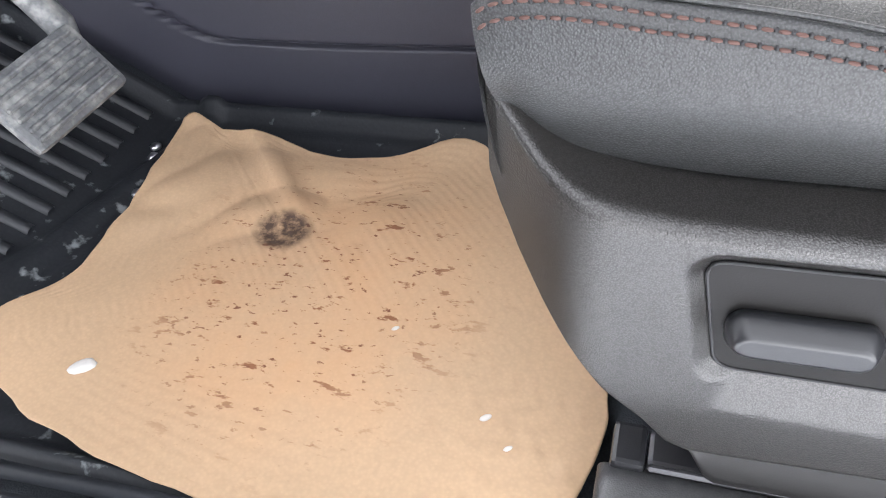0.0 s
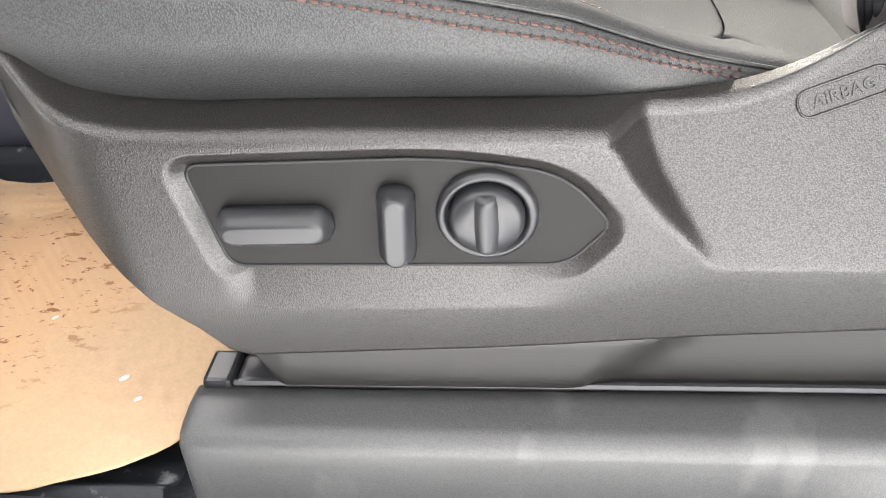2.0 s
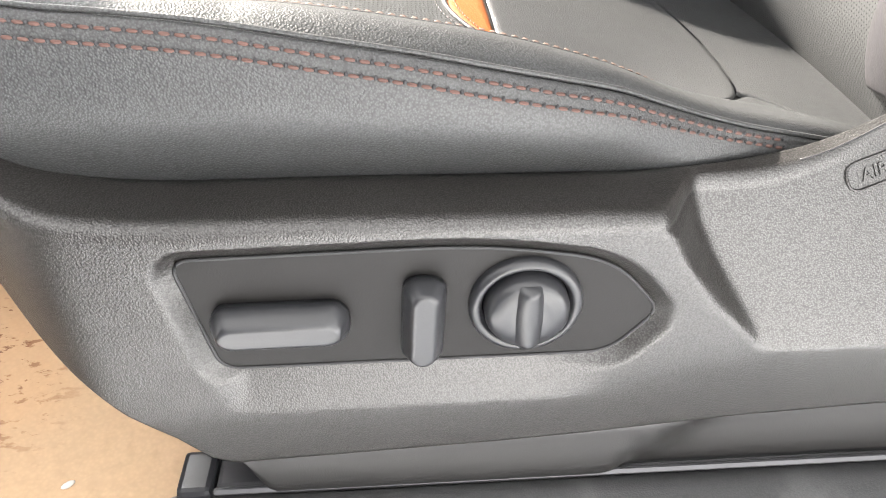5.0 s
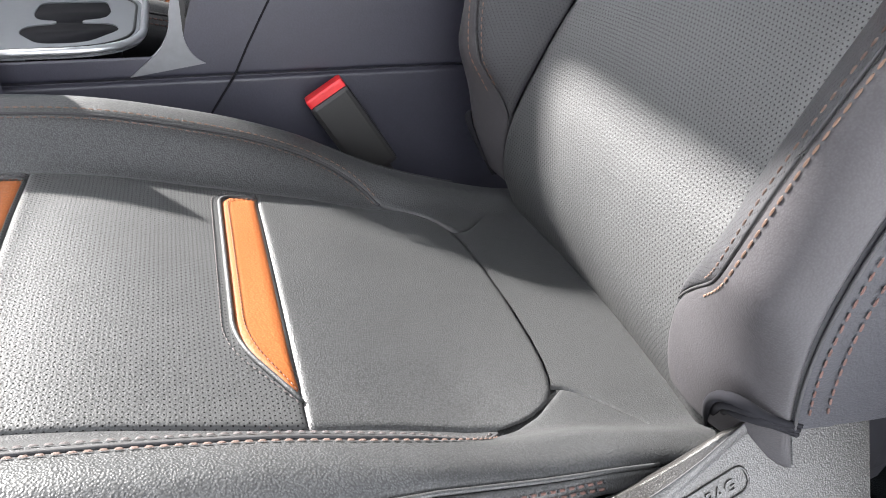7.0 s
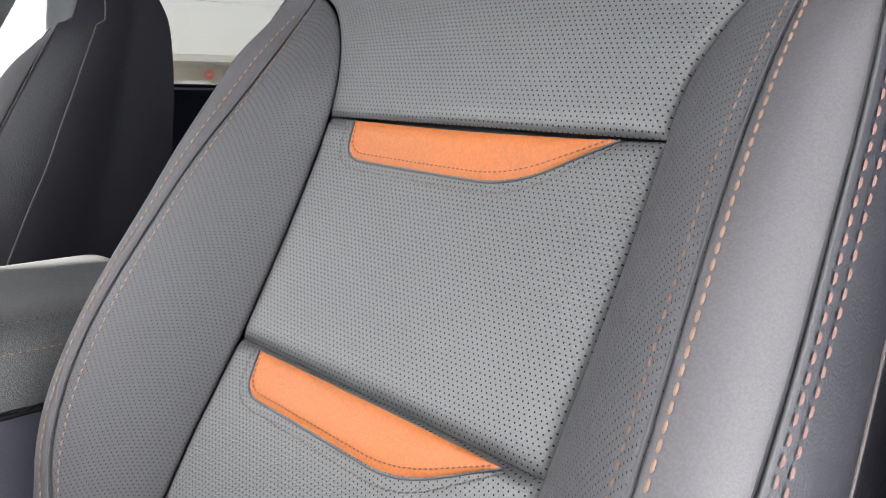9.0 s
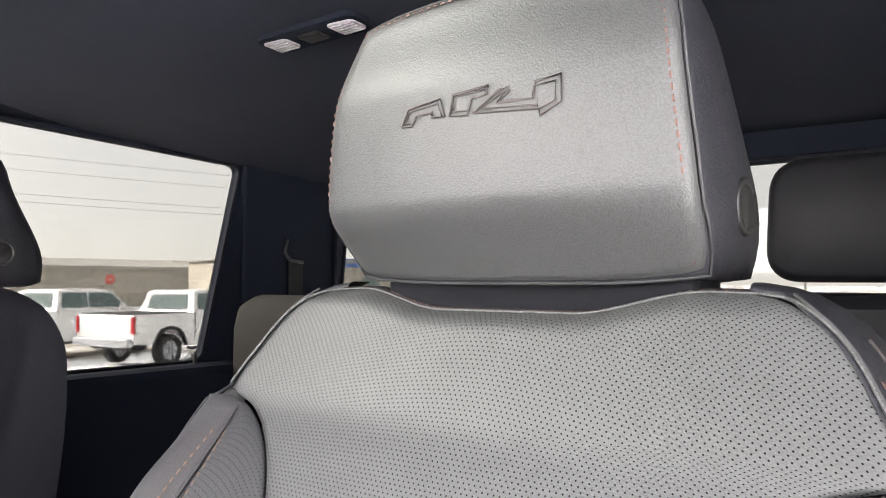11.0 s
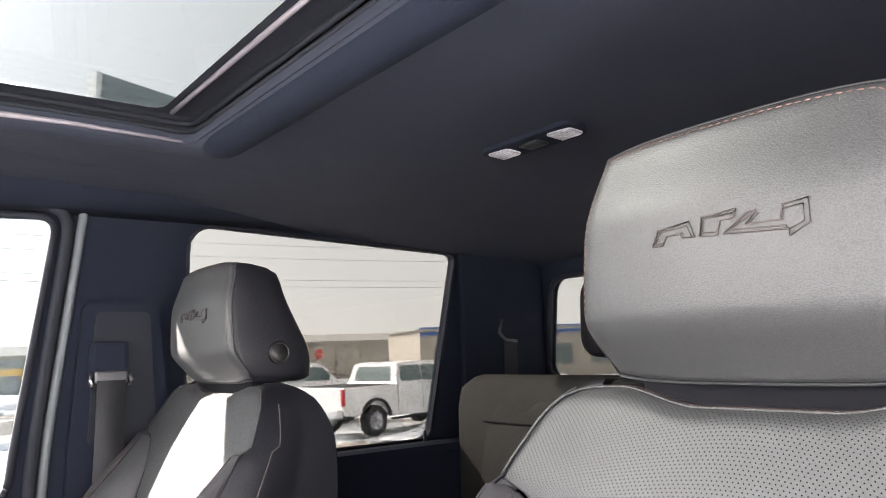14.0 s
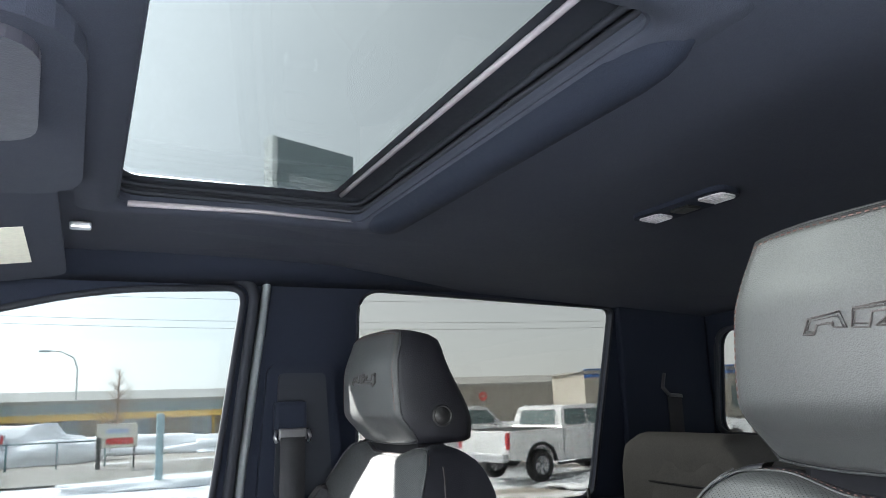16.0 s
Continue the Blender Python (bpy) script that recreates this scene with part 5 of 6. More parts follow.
part("body", rbox(0.70, CY1 - CY0 - 0.016, 0.30, 0.012, 2, (-0.17, (CY0 + CY1) / 2, 0.15)), plastic_deep, console)
part("bin_front", rbox(0.04, CY1 - CY0 - 0.01, 0.10, 0.012, 3, (-0.215, (CY0 + CY1) / 2, 0.43)), plastic_deep, console)
part("bin", rbox(0.40, CY1 - CY0 - 0.014, 0.10, 0.010, 2, (-0.01, (CY0 + CY1) / 2, 0.428)), plastic_deep, console)
def lid(u, v):
    x = -0.236 + 0.44 * v
    q = 2 * u - 1
    y = (CY0 + CY1) / 2 - q * 0.142
    z = 0.478 + 0.070 * (1 - abs(q) ** 9) + 0.006 * sstep(-0.236, -0.1, x) - 0.05 * sstep(-0.21, -0.236, x)
    return Vector((x, y, z))
al = part("armrest", pillow(lid, list(np.linspace(0, 1, 60)), spread(20, 0.08), 0.02, 0.010, "bt"), leather, console, "padded black leather armrest lid")
for z, thr, w in ((0.524, thread_tan, 0.0016), (0.545, thread_dark, 0.0012)):
    q = max(0.01, 1 - (z - 0.481) / 0.070) ** (1 / 9)
    row = [Vector((x, (CY0 + CY1) / 2 - q * 0.1436, z + 0.003)) for x in np.linspace(-0.22, 0.19, 50)]
    part("stitching", stitches(row, (0, -1, 0.3), 0.0042, 0.0062, w), thr, al)
part("lid_gap", tube([(-0.235, CY0 - 0.010, 0.479), (0.2, CY0 - 0.010, 0.479)], 0.0022, 6), cloth_black, console)
tub = rounded([(-0.56, 0.333), (-0.276, 0.333), (-0.276, 0.586), (-0.56, 0.586)], 0.075, 10)
cups = rounded([(-0.400, 0.412), (-0.375, 0.366), (-0.330, 0.366), (-0.299, 0.412), (-0.308, 0.440), (-0.340, 0.446), (-0.340, 0.456), (-0.318, 0.462), (-0.312, 0.49), (-0.320, 0.545), (-0.392, 0.545), (-0.394, 0.49), (-0.386, 0.462), (-0.366, 0.456), (-0.366, 0.446), (-0.394, 0.440)], 0.014, 5)
deck = slab([(p.x, p.y) for p in tub], [[(p.x, p.y) for p in cups]], lambda a, b, d: Vector((a, b, 0.396 - d)), 0.006)
part("deck", deck, silver_dull, console, "satin silver cup holder deck")
part("cup_well", loft([[Vector((p.x, p.y, z)) for p in cups] for z in (0.3945, 0.36, 0.325)]), cloth_black, console, "dark twin cup holder well")
part("deck_rim", tube([(p.x, p.y, 0.3965) for p in tub], 0.0042, 8, closed=True), silver, console, "raised satin rim")
part("deck_groove", tube([(-0.418 + (p.x + 0.418) * 0.93, 0.46 + (p.y - 0.46) * 0.90, 0.3965) for p in tub], 0.0016, 6, closed=True), plastic_fine, console)
flare_l = rounded([(-0.248, 0.476), (-0.247, 0.420), (-0.259, 0.398), (-0.290, 0.3725)], [0, 0.03, 0.03, 0], 5)[1:]
flare_r = rounded([(-0.192, 0.3705), (-0.226, 0.388), (-0.236, 0.405), (-0.236, 0.476)], [0, 0.02, 0.03, 0], 5)[1:]
flare = slab([(p.x, p.y) for p in [*flare_l, *flare_r]], [], lambda a, b, d: Vector((a, 0.3185 + d, b)), 0.008)
part("trim_flare", flare, silver_dull, console, "satin trim flare at the foot of the bin")
dark = [(-0.236, 0.3225, 0.400), (-0.208, 0.3225, 0.374), (-0.178, 0.3225, 0.372), (-0.135, 0.3225, 0.474), (-0.236, 0.3225, 0.474)]
part("bin_panel", mesh_of("bin_panel", dark + [(x, y + 0.004, z) for x, y, z in dark], [(0, 1, 2, 3, 4), (1, 0, 5, 6), (2, 1, 6, 7), (3, 2, 7, 8), (4, 3, 8, 9), (0, 4, 9, 5)], smooth=False), plastic_fine, console, "near-black bin side panel")
part("panel_joint", tube([(-0.235, 0.3212, 0.300), (-0.215, 0.3212, 0.333), (-0.191, 0.3214, 0.368), (-0.174, 0.3216, 0.402), (-0.151, 0.3216, 0.444), (-0.134, 0.3216, 0.475)], 0.0013, 6), cloth_black, console)

buckle = thing("seat_belt_buckle", "black belt buckle with a red release button", "belt buckle")
bmx = Matrix.Translation((-0.099, 0.296, 0.350)) @ Euler((radians(-6), radians(-33), 0)).to_matrix().to_4x4()
part("housing", rbox(0.047, 0.027, 0.100, 0.005, 2, (0, 0, -0.048)), plastic_fine, buckle).matrix_basis = bmx
part("release_button", rbox(0.045, 0.021, 0.012, 0.003, 2, (0, 0, 0.005)), red_plastic, buckle, "red press button").matrix_basis = bmx
part("stalk", tube([(-0.05, 0.293, 0.275), (0.0, 0.288, 0.20), (0.02, 0.28, 0.10)], 0.012, 8), plastic_fine, buckle)

# ---------------------------------------------------------------- cab shell
def roof_z(x, y):
    return 1.262 - 0.066 * max(0.0, x - 0.1) - 0.02 * max(0, -0.35 - x) - 0.016 * abs((y - MID) / 0.74) ** 5

SUN_OPEN = rounded([(-0.168, 0.070), (0.188, 0.070), (0.188, 0.788), (-0.168, 0.788)], [0.085, 0.03, 0.03, 0.04], 8)
bm = slab([(-0.62, -0.29), (1.46, -0.29), (1.46, 1.205), (-0.62, 1.205)], [SUN_OPEN], lambda a, b, d: Vector((a, b, d)), 0.012)
bmesh.ops.subdivide_edges(bm, edges=[e for e in bm.edges if e.calc_length() > 0.12], cuts=5, use_grid_fill=True)
bmesh.ops.triangulate(bm, faces=[f for f in bm.faces if len(f.verts) > 4])
for v in bm.verts:
    v.co.z += roof_z(v.co.x, v.co.y)
tagged(part("ceiling", bm, cloth_roof), "charcoal cloth headliner", "ceiling", kind="structure")

sunroof = thing("window_sunroof", "tinted glass sunroof in the headliner", "sunroof", kind="structure")
def lipring(grow, dz, back=0.0):
    return [Vector((p.x, p.y, roof_z(p.x, p.y) + dz)) for p in rounded([(-0.168 - grow, 0.070 - grow), (0.188 + grow - back, 0.070 - grow), (0.188 + grow - back, 0.788 + grow), (-0.168 - grow, 0.788 + grow)], [0.085, 0.03, 0.03, 0.04], 8)]
part("opening_trim", loft([lipring(0.055, -0.001), lipring(0.030, -0.008), lipring(0.006, -0.005), lipring(-0.001, 0.004), lipring(0.002, 0.012)], cap=False), cloth_roof, sunroof, "padded cloth edge of the sunroof opening")
part("shaft", loft([lipring(0.000, 0.008), lipring(0.010, 0.014), lipring(0.010, 0.040), lipring(0.0, 0.042), lipring(-0.002, 0.042, 0.042)], cap=False), seal, sunroof, "black sunroof shaft")
for grow, dz, thick in ((0.004, 0.018, 0.004), (0.003, 0.030, 0.004)):
    part("guide_rail", tube(lipring(grow, dz), thick, 8, closed=True), seal, sunroof)
part("glass_edge", tube([(0.156, 0.085, roof_z(0.156, 0.085) + 0.038), (0.156, MID, roof_z(0.156, MID) + 0.038), (0.156, 0.775, roof_z(0.156, 0.775) + 0.038)], 0.0035, 8), piping_grey, sunroof, "pale edge line behind the glass")
# sunlight on the passenger-side lip, painted as a pale grey strip
part("sunlit_lip", tube([(-0.155, 0.784, roof_z(-0.155, 0.786) - 0.001), (0.02, 0.786, roof_z(0.02, 0.786) + 0.001), (0.185, 0.786, roof_z(0.165, 0.786) + 0.001)], [0.0048, 0.0034, 0.0022], 8), piping_grey, sunroof, "pale strip standing for sunlight on the opening's lip")
gl = part("pane", slab([(p.x, p.y) for p in lipring(0.006, 0)], [], lambda a, b, d: Vector((a, b, roof_z(a, b) + 0.046 + d)), 0.005), glass_roof, sunroof, "grey tinted glass panel")
roll = [(0.222, y, roof_z(0.222, y) + 0.006) for y in np.linspace(0.075, 0.80, 30)]
part("roller_shade", tube(roll, [0.012, 0.024, 0.029] + [0.031] * 24 + [0.029, 0.024, 0.012], 16), cloth_pillar, sunroof, "rolled cloth edge behind the glass")

# passenger side wall with two door windows
WY = 1.20
def wallp(a, b, d):
    return Vector((a, WY + d - 0.0 * b, b))
FW = rounded([(0.086, 1.207), (0.030, 0.80), (0.022, 0.72), (-0.95, 0.72), (-0.80, 0.95), (-0.45, 1.13), (-0.18, 1.197)], [0.035, 0.0, 0.03, 0.05, 0.1, 0.15, 0.10], 7)
RW = rounded([(0.325, 1.212), (0.316, 0.74), (0.903, 0.738), (1.000, 1.184)], [0.06, 0.04, 0.03, 0.025], 7)
wall = slab([(-1.7, -0.3), (1.325, -0.3), (1.325, 1.33), (-0.62, 1.33), (-1.7, 0.70)], [FW, RW], wallp, 0.024)
tagged(part("wall_passenger", wall, cloth_pillar), "dark passenger-side cab wall with door windows", "wall", kind="structure")
w1 = thing("window_1", "clear front door window on the passenger side", "window", kind="structure")
g1 = part("pane", slab(FW, [], lambda a, b, d: wallp(a, b, d + 0.014), 0.004), glass_front, w1)
w2 = thing("window_2", "dark privacy rear door window", "window", kind="structure")
g2 = part("pane", slab([(0.62 + (p.x - 0.62) * 1.012, 0.97 + (p.y - 0.97) * 1.012) for p in RW], [], lambda a, b, d: wallp(a, b, d + 0.012), 0.004), glass_privacy, w2)
for g in (g1,):
    g.visible_shadow = False
part("window_seal", tube([wallp(p.x, p.y, -0.002) for p in RW], 0.0035, 6, closed=True), seal, w2)
part("window_seal", tube([wallp(p.x, p.y, -0.004) for p in FW], 0.007, 6, closed=True), seal, w1)
def open_run(corners, radii, stop):
    """The rounded line through the corners, up to the last of them."""
    return rounded(corners + [(stop[0], 0.0)], radii + [0.0], 10)[:-1]


edge_a = open_run([(0.042, 0.45), (0.058, 0.80), (0.109, 1.226), (-0.30, 1.228)], [0.0, 0.08, 0.055, 0.0], (-0.30, 0))
part("frame", tube([wallp(p.x, p.y, -0.010) for p in edge_a], 0.011, 8), seal, w1, "black rubber door seal")
edge_b = open_run([(0.063, 0.45), (0.079, 0.80), (0.131, 1.225), (0.100, 1.246)], [0.0, 0.08, 0.045, 0.0], (0.100, 0))
part("frame", tube([wallp(p.x, p.y, -0.003) for p in edge_b], [0.009] * (len(edge_b) - 6) + [0.008, 0.007, 0.006, 0.005, 0.004, 0.003], 8), seal_light, w1, "pale grey door edge")

# B pillar trim with the belt
pill = thing("b_pillar_trim", "dark moulded pillar trim behind the passenger seat", "trim", kind="structure")
part("cover", slab(rounded([(0.105, 0.45), (0.112, 0.80), (0.130, 1.052), (0.262, 1.052), (0.290, 0.80), (0.30, 0.45)], 0.02), [], lambda a, b, d: wallp(a, b, d - 0.022), 0.022), cloth_pillar, pill)
part("slider_recess", slab(rounded([(0.142, 0.80), (0.150, 1.035), (0.245, 1.035), (0.260, 0.80)], 0.012), [], lambda a, b, d: wallp(a, b, d - 0.028), 0.006), seal, pill)
belt = thing("seat_belt", "grey seat belt hanging from its pillar guide", "seat belt")
part("guide", rbox(0.064, 0.022, 0.070, 0.008, 2, (0.170, WY - 0.040, 0.945)), cloth_pillar, belt, "black plastic belt guide")
part("guide_slot", rbox(0.056, 0.010, 0.022, 0.004, 2, (0.172, WY - 0.053, 0.918)), metal_dark, belt)
for dx in (-0.031, 0.031):
    part("ring_end", tube([(0.172 + dx, WY - 0.050, 0.925), (0.172 + dx * 1.12, WY - 0.054, 0.912), (0.172 + dx, WY - 0.054, 0.902)], 0.0035, 8), metal, belt, "bright steel belt ring")
bw = [(0.172, 0.912), (0.168, 0.80), (0.160, 0.62), (0.15, 0.40)]
part("webbing", loft([[Vector((x - 0.024, WY - 0.058 - 0.01 * i, z)), Vector((x + 0.024, WY - 0.058 - 0.01 * i, z)), Vector((x + 0.024, WY - 0.0565 - 0.01 * i, z)), Vector((x - 0.024, WY - 0.0565 - 0.01 * i, z))] for i, (x, z) in enumerate(bw)]), webbing, belt, "grey woven webbing")

# rear door card and pillar behind
tagged(part("rear_door_panel", rbox(0.86, 0.07, 1.0, 0.02, 2, (0.70, WY - 0.025, 0.235)), cloth_pillar), "black rear door inner panel", "door panel", kind="structure")
tagged(part("door_lock_pin", lathe([(0.004, 0), (0.004, 0.022), (0.002, 0.026), (0, 0.026)], Matrix.Translation((0.875, WY - 0.02, 0.735)), 12), plastic_fine), "small black lock pin on the door", "lock pin")
tagged(part("front_door_panel", rbox(1.05, 0.09, 0.98, 0.02, 2, (-0.50, WY - 0.01, 0.225)), cloth_pillar), "black front door inner panel", "door panel", kind="structure")
tagged(part("pillar_rear", rbox(0.29, 0.034, 1.55, 0.012, 3, (1.15, WY + 0.004, 0.50)), cloth_pillar), "dark rear pillar trim", "pillar", kind="structure")
hang = thing("rear_belt_guide", "dark rear belt hanging from a slotted guide", "belt guide")
part("slot", tube([(1.135, WY - 0.012, 1.02), (1.125, WY - 0.014, 0.985), (1.145, WY - 0.016, 0.965), (1.185, WY - 0.014, 0.962)], 0.005, 8), metal_dark, hang)
part("webbing", rbox(0.046, 0.003, 0.16, 0.001, 1, (1.160, WY - 0.016, 0.885)), webbing, hang)

# rear wall and glass
RG = rounded([(-0.25, 0.862), (1.188, 0.862), (1.158, 1.128), (-0.21, 1.128)], 0.05, 7)
rw = slab([(-0.42, -0.3), (1.34, -0.3), (1.34, 1.33), (-0.42, 1.33)], [RG], lambda a, b, d: Vector((1.30 + d, a, b)), 0.024)
tagged(part("wall_rear", rw, cloth_pillar), "dark rear cab wall with a wide window", "wall", kind="structure")
w3 = thing("window_3", "wide tinted rear cab window", "window", kind="structure")
g3 = part("pane", slab(RG, [], lambda a, b, d: Vector((1.312 + d, a, b)), 0.004), glass_privacy, w3)
part("window_seal", tube([Vector((1.297, p.x, p.y)) for p in RG], 0.007, 6, closed=True), seal, w3)
# driver side: rear door and pillar stay closed, the front door stands open
DRW = rounded([(0.42, 1.19), (0.40, 0.74), (0.905, 0.74), (0.99, 1.17)], 0.04, 6)
dw = slab([(0.24, -0.3), (1.325, -0.3), (1.325, 1.33), (0.30, 1.33), (0.25, 0.8)], [DRW], lambda a, b, d: Vector((a, -0.345 - d, b)), 0.06)
tagged(part("wall_driver", dw, cloth_pillar), "dark driver-side rear door and pillar", "wall", kind="structure")
w4 = thing("window_4", "dark privacy rear door window", "window", kind="structure")
g4 = part("pane", slab(DRW, [], lambda a, b, d: Vector((a, -0.38 - d, b)), 0.004), glass_privacy, w4)
tagged(part("roof_rail", loft([[Vector((x, -0.345 + 0.0, 1.245)), Vector((x, -0.28, 1.225)), Vector((x, -0.24, 1.262)), Vector((x, -0.30, 1.32)), Vector((x, -0.36, 1.30))] for x in np.linspace(-0.64, 1.48, 20)]), cloth_pillar), "dark roof rail over the open door", "roof rail", kind="structure")
tagged(part("roof_rail", loft([[Vector((x, WY + 0.06, 1.33)), Vector((x, WY - 0.002, 1.213)), Vector((x, WY - 0.03, 1.222)), Vector((x, WY - 0.10, 1.245)), Vector((x, WY - 0.06, 1.33))] for x in np.linspace(-0.64, 1.48, 20)]), cloth_pillar), "dark roof rail over the passenger doors", "roof rail", kind="structure")
# the driver's door, out of view, stands open ahead of the seat and blocks front light
door = thing("front_door", "black inner face of the unseen open driver's door", "door")
dm = Matrix.Translation((-1.02, -0.46, 0)) @ Euler((0, 0, radians(-62))).to_matrix().to_4x4()
part("inner_panel", rbox(1.05, 0.09, 1.0, 0.03, 2, (0.525, 0, 0.20)), cloth_pillar, door).matrix_basis = dm
part("window_frame", slab(rounded([(0.0, 0.70), (1.05, 0.70), (1.08, 1.20), (0.55, 1.24), (0.20, 0.98)], 0.03), [rounded([(0.12, 0.73), (1.00, 0.73), (1.02, 1.16), (0.58, 1.19), (0.27, 0.95)], 0.03)], lambda a, b, d: Vector((a, d - 0.02, b)), 0.04), cloth_pillar, door).matrix_basis = dm
# unseen windscreen surround, dash and firewall close the cab in front and shape its sunlight
WS = rounded([(-0.255, 0.02), (1.165, 0.02), (1.10, 0.94), (-0.19, 0.94)], 0.06, 6)
ws = slab([(-0.44, -0.06), (1.36, -0.06), (1.30, 1.04), (-0.36, 1.04)], [WS], lambda a, b, d: Vector((-1.50 + 0.90 * b + 0.5 * d, a, 0.72 + 0.545 * b + 0.85 * d)), 0.03)
tagged(part("windscreen_surround", ws, cloth_pillar), "dark windscreen surround", "pillar", kind="structure")
# the dash top is set high to keep sun off the cushion front
dash = []
for y in np.linspace(-0.34, 1.27, 24):
    dash.append([Vector((-1.60, y, 0.62)), Vector((-1.20, y, 0.865)), Vector((-1.02, y, 0.955)), Vector((-0.92, y, 0.965)), Vector((-0.875, y, 0.93)), Vector((-0.93, y, 0.68)), Vector((-1.12, y, 0.48)), Vector((-1.60, y, 0.42))])
tagged(part("dashboard", loft(dash), plastic_deep), "dark unseen dashboard, raised to shade the cushion", "dashboard", kind="structure")
tagged(part("firewall", rbox(0.05, 1.75, 1.1, 0.0, 1, (-1.72, MID, 0.18)), carpet), "dark firewall", "wall", kind="structure")

# dome lamp
lamp = thing("dome_lamp", "black twin reading lamp in the headliner", "ceiling lamp")
lm = Matrix.Translation((0.552, 0.445, roof_z(0.552, 0.445) - 0.006)) @ Euler((0, radians(4), 0)).to_matrix().to_4x4()
part("housing", slab(rounded([(-0.026, -0.092), (0.024, -0.086), (0.024, 0.086), (-0.026, 0.092)], 0.022), [], lambda a, b, d: lm @ Vector((a, b, d - 0.001)), 0.010), cloth_pillar, lamp)
for s in (1, -1):
    l1 = part("lens", slab(rounded([(-0.014, -0.021), (0.015, -0.021), (0.017, 0.021), (-0.018, 0.021)], 0.008), [], lambda a, b, d: lm @ Vector((a, s * 0.060 + b, d - 0.003)), 0.004), lens_white, lamp, "clear ribbed lamp lens")
    for i in range(5):
        part("lens_rib", tube([lm @ Vector((-0.012 + i * 0.006, s * 0.060 - 0.017, -0.0035)), lm @ Vector((-0.012 + i * 0.006, s * 0.060 + 0.017, -0.0035))], 0.0014, 5), lens_white, l1)
part("switch", rbox(0.026, 0.036, 0.005, 0.002, 1, lm @ Vector((0, 0, -0.0025))), plastic_fine, lamp)

# sun visor and overhead console
visor = thing("sun_visor", "folded charcoal cloth sun visor with a white label", "sun visor")
vm = Matrix.Translation((-0.325, 0.92, 1.240)) @ Euler((radians(-6), radians(-7), 0)).to_matrix().to_4x4()
part("board", slab(rounded([(-0.12, -0.25), (0.085, -0.23), (0.085, 0.22), (-0.12, 0.24)], 0.03), [], lambda a, b, d: vm @ Vector((a, b, d - 0.016)), 0.016), cloth_roof, visor)
part("label_sticker", slab([(-0.05, -0.06), (0.036, -0.06), (0.036, 0.12), (-0.05, 0.12)], [], lambda a, b, d: vm @ Vector((a, b, d - 0.0172)), 0.001), label_white, visor, "off-white warning label")
part("clip", rbox(0.030, 0.022, 0.010, 0.003, 2, (-0.215, 0.90, 1.250)), silver, visor, "pale visor clip")
over = thing("overhead_console", "charcoal overhead console in front of the sunroof", "overhead console")
part("body", slab(rounded([(-0.64, 0.19), (-0.205, 0.20), (-0.212, 0.69), (-0.64, 0.72)], 0.09), [], lambda a, b, d: Vector((a, b, 1.240 + d)), 0.03), cloth_roof, over)
part("pocket", slab(rounded([(-0.55, 0.215), (-0.235, 0.22), (-0.25, 0.46), (-0.55, 0.47)], 0.05), [], lambda a, b, d: Vector((a, b, 1.230 + d)), 0.012), plastic_deep, over)

# rear bench
rear = thing("rear_bench", "rear bench with a grey velvety backrest", "rear seat")
def rback(u, v):
    y = 0.26 + 0.88 * (1 - u)
    z = 0.30 + 0.548 * v
    x = 0.915 + 0.03 * v + 0.010 * math.sin(6 * v) * 0.3 + 0.035 * (abs(2 * u - 1)) ** 6
    x -= 0.006 * math.sin(44 * u) * sstep(0.90, 0.96, v)
    return Vector((x, y, z))
part("backrest", pillow(rback, spread(60, 0.06), spread(30, 0.08), 0.045, 0.035), suede, rear, "grey velvety backrest with a sewn border")
tops = []
for y in [0.262, 0.268, 0.28, 0.31] + list(np.linspace(0.35, 1.04, 16)) + [1.09, 1.12, 1.132, 1.138]:
    q = min(1, min(y - 0.258, 1.142 - y) / 0.05)
    h = 0.885 - 0.035 * (1 - math.sqrt(max(0, 1 - (1 - q) ** 2)))
    tops.append([Vector((0.94, y, 0.30)), Vector((0.945, y, h - 0.055)), Vector((0.955, y, h - 0.015)), Vector((0.985, y, h)), Vector((1.06, y, h - 0.004)), Vector((1.10, y, h - 0.03)), Vector((1.12, y, 0.30))])
part("backrest_body", loft(tops), suede, rear)
part("seam", tube([rback(0.06 + 0.0, v) + Vector((-0.001, 0, 0)) for v in np.linspace(0.1, 0.88, 20)] + [rback(u, 0.88) + Vector((-0.001, 0, 0)) for u in np.linspace(0.07, 0.94, 30)], 0.0025, 6), cloth_black, rear)
part("bench", rbox(0.50, 1.25, 0.16, 0.04, 3, (0.72, MID, 0.25)), leather_smooth, rear)
for y in (-0.055, 0.815):
    shape = rounded([(-0.128, 0.915), (0.128, 0.915), (0.118, 1.108), (-0.118, 1.108)], 0.055, 8)
    cy0, cz0 = 0.0, 1.01
    hr = loft([[Vector((xx, y + (p.x - cy0) * k, cz0 + (p.y - cz0) * k)) for p in shape] for xx, k in ((1.150, 0.86), (1.155, 0.93), (1.165, 0.98), (1.18, 1.0), (1.225, 1.0), (1.24, 0.96), (1.248, 0.88))])
    part("rear_headrest", hr, leather_smooth, rear, "black rear headrest")
part("driver_side_backrest", rbox(0.14, 0.62, 0.60, 0.05, 3, (1.16, -0.03, 0.60)), leather_smooth, rear)

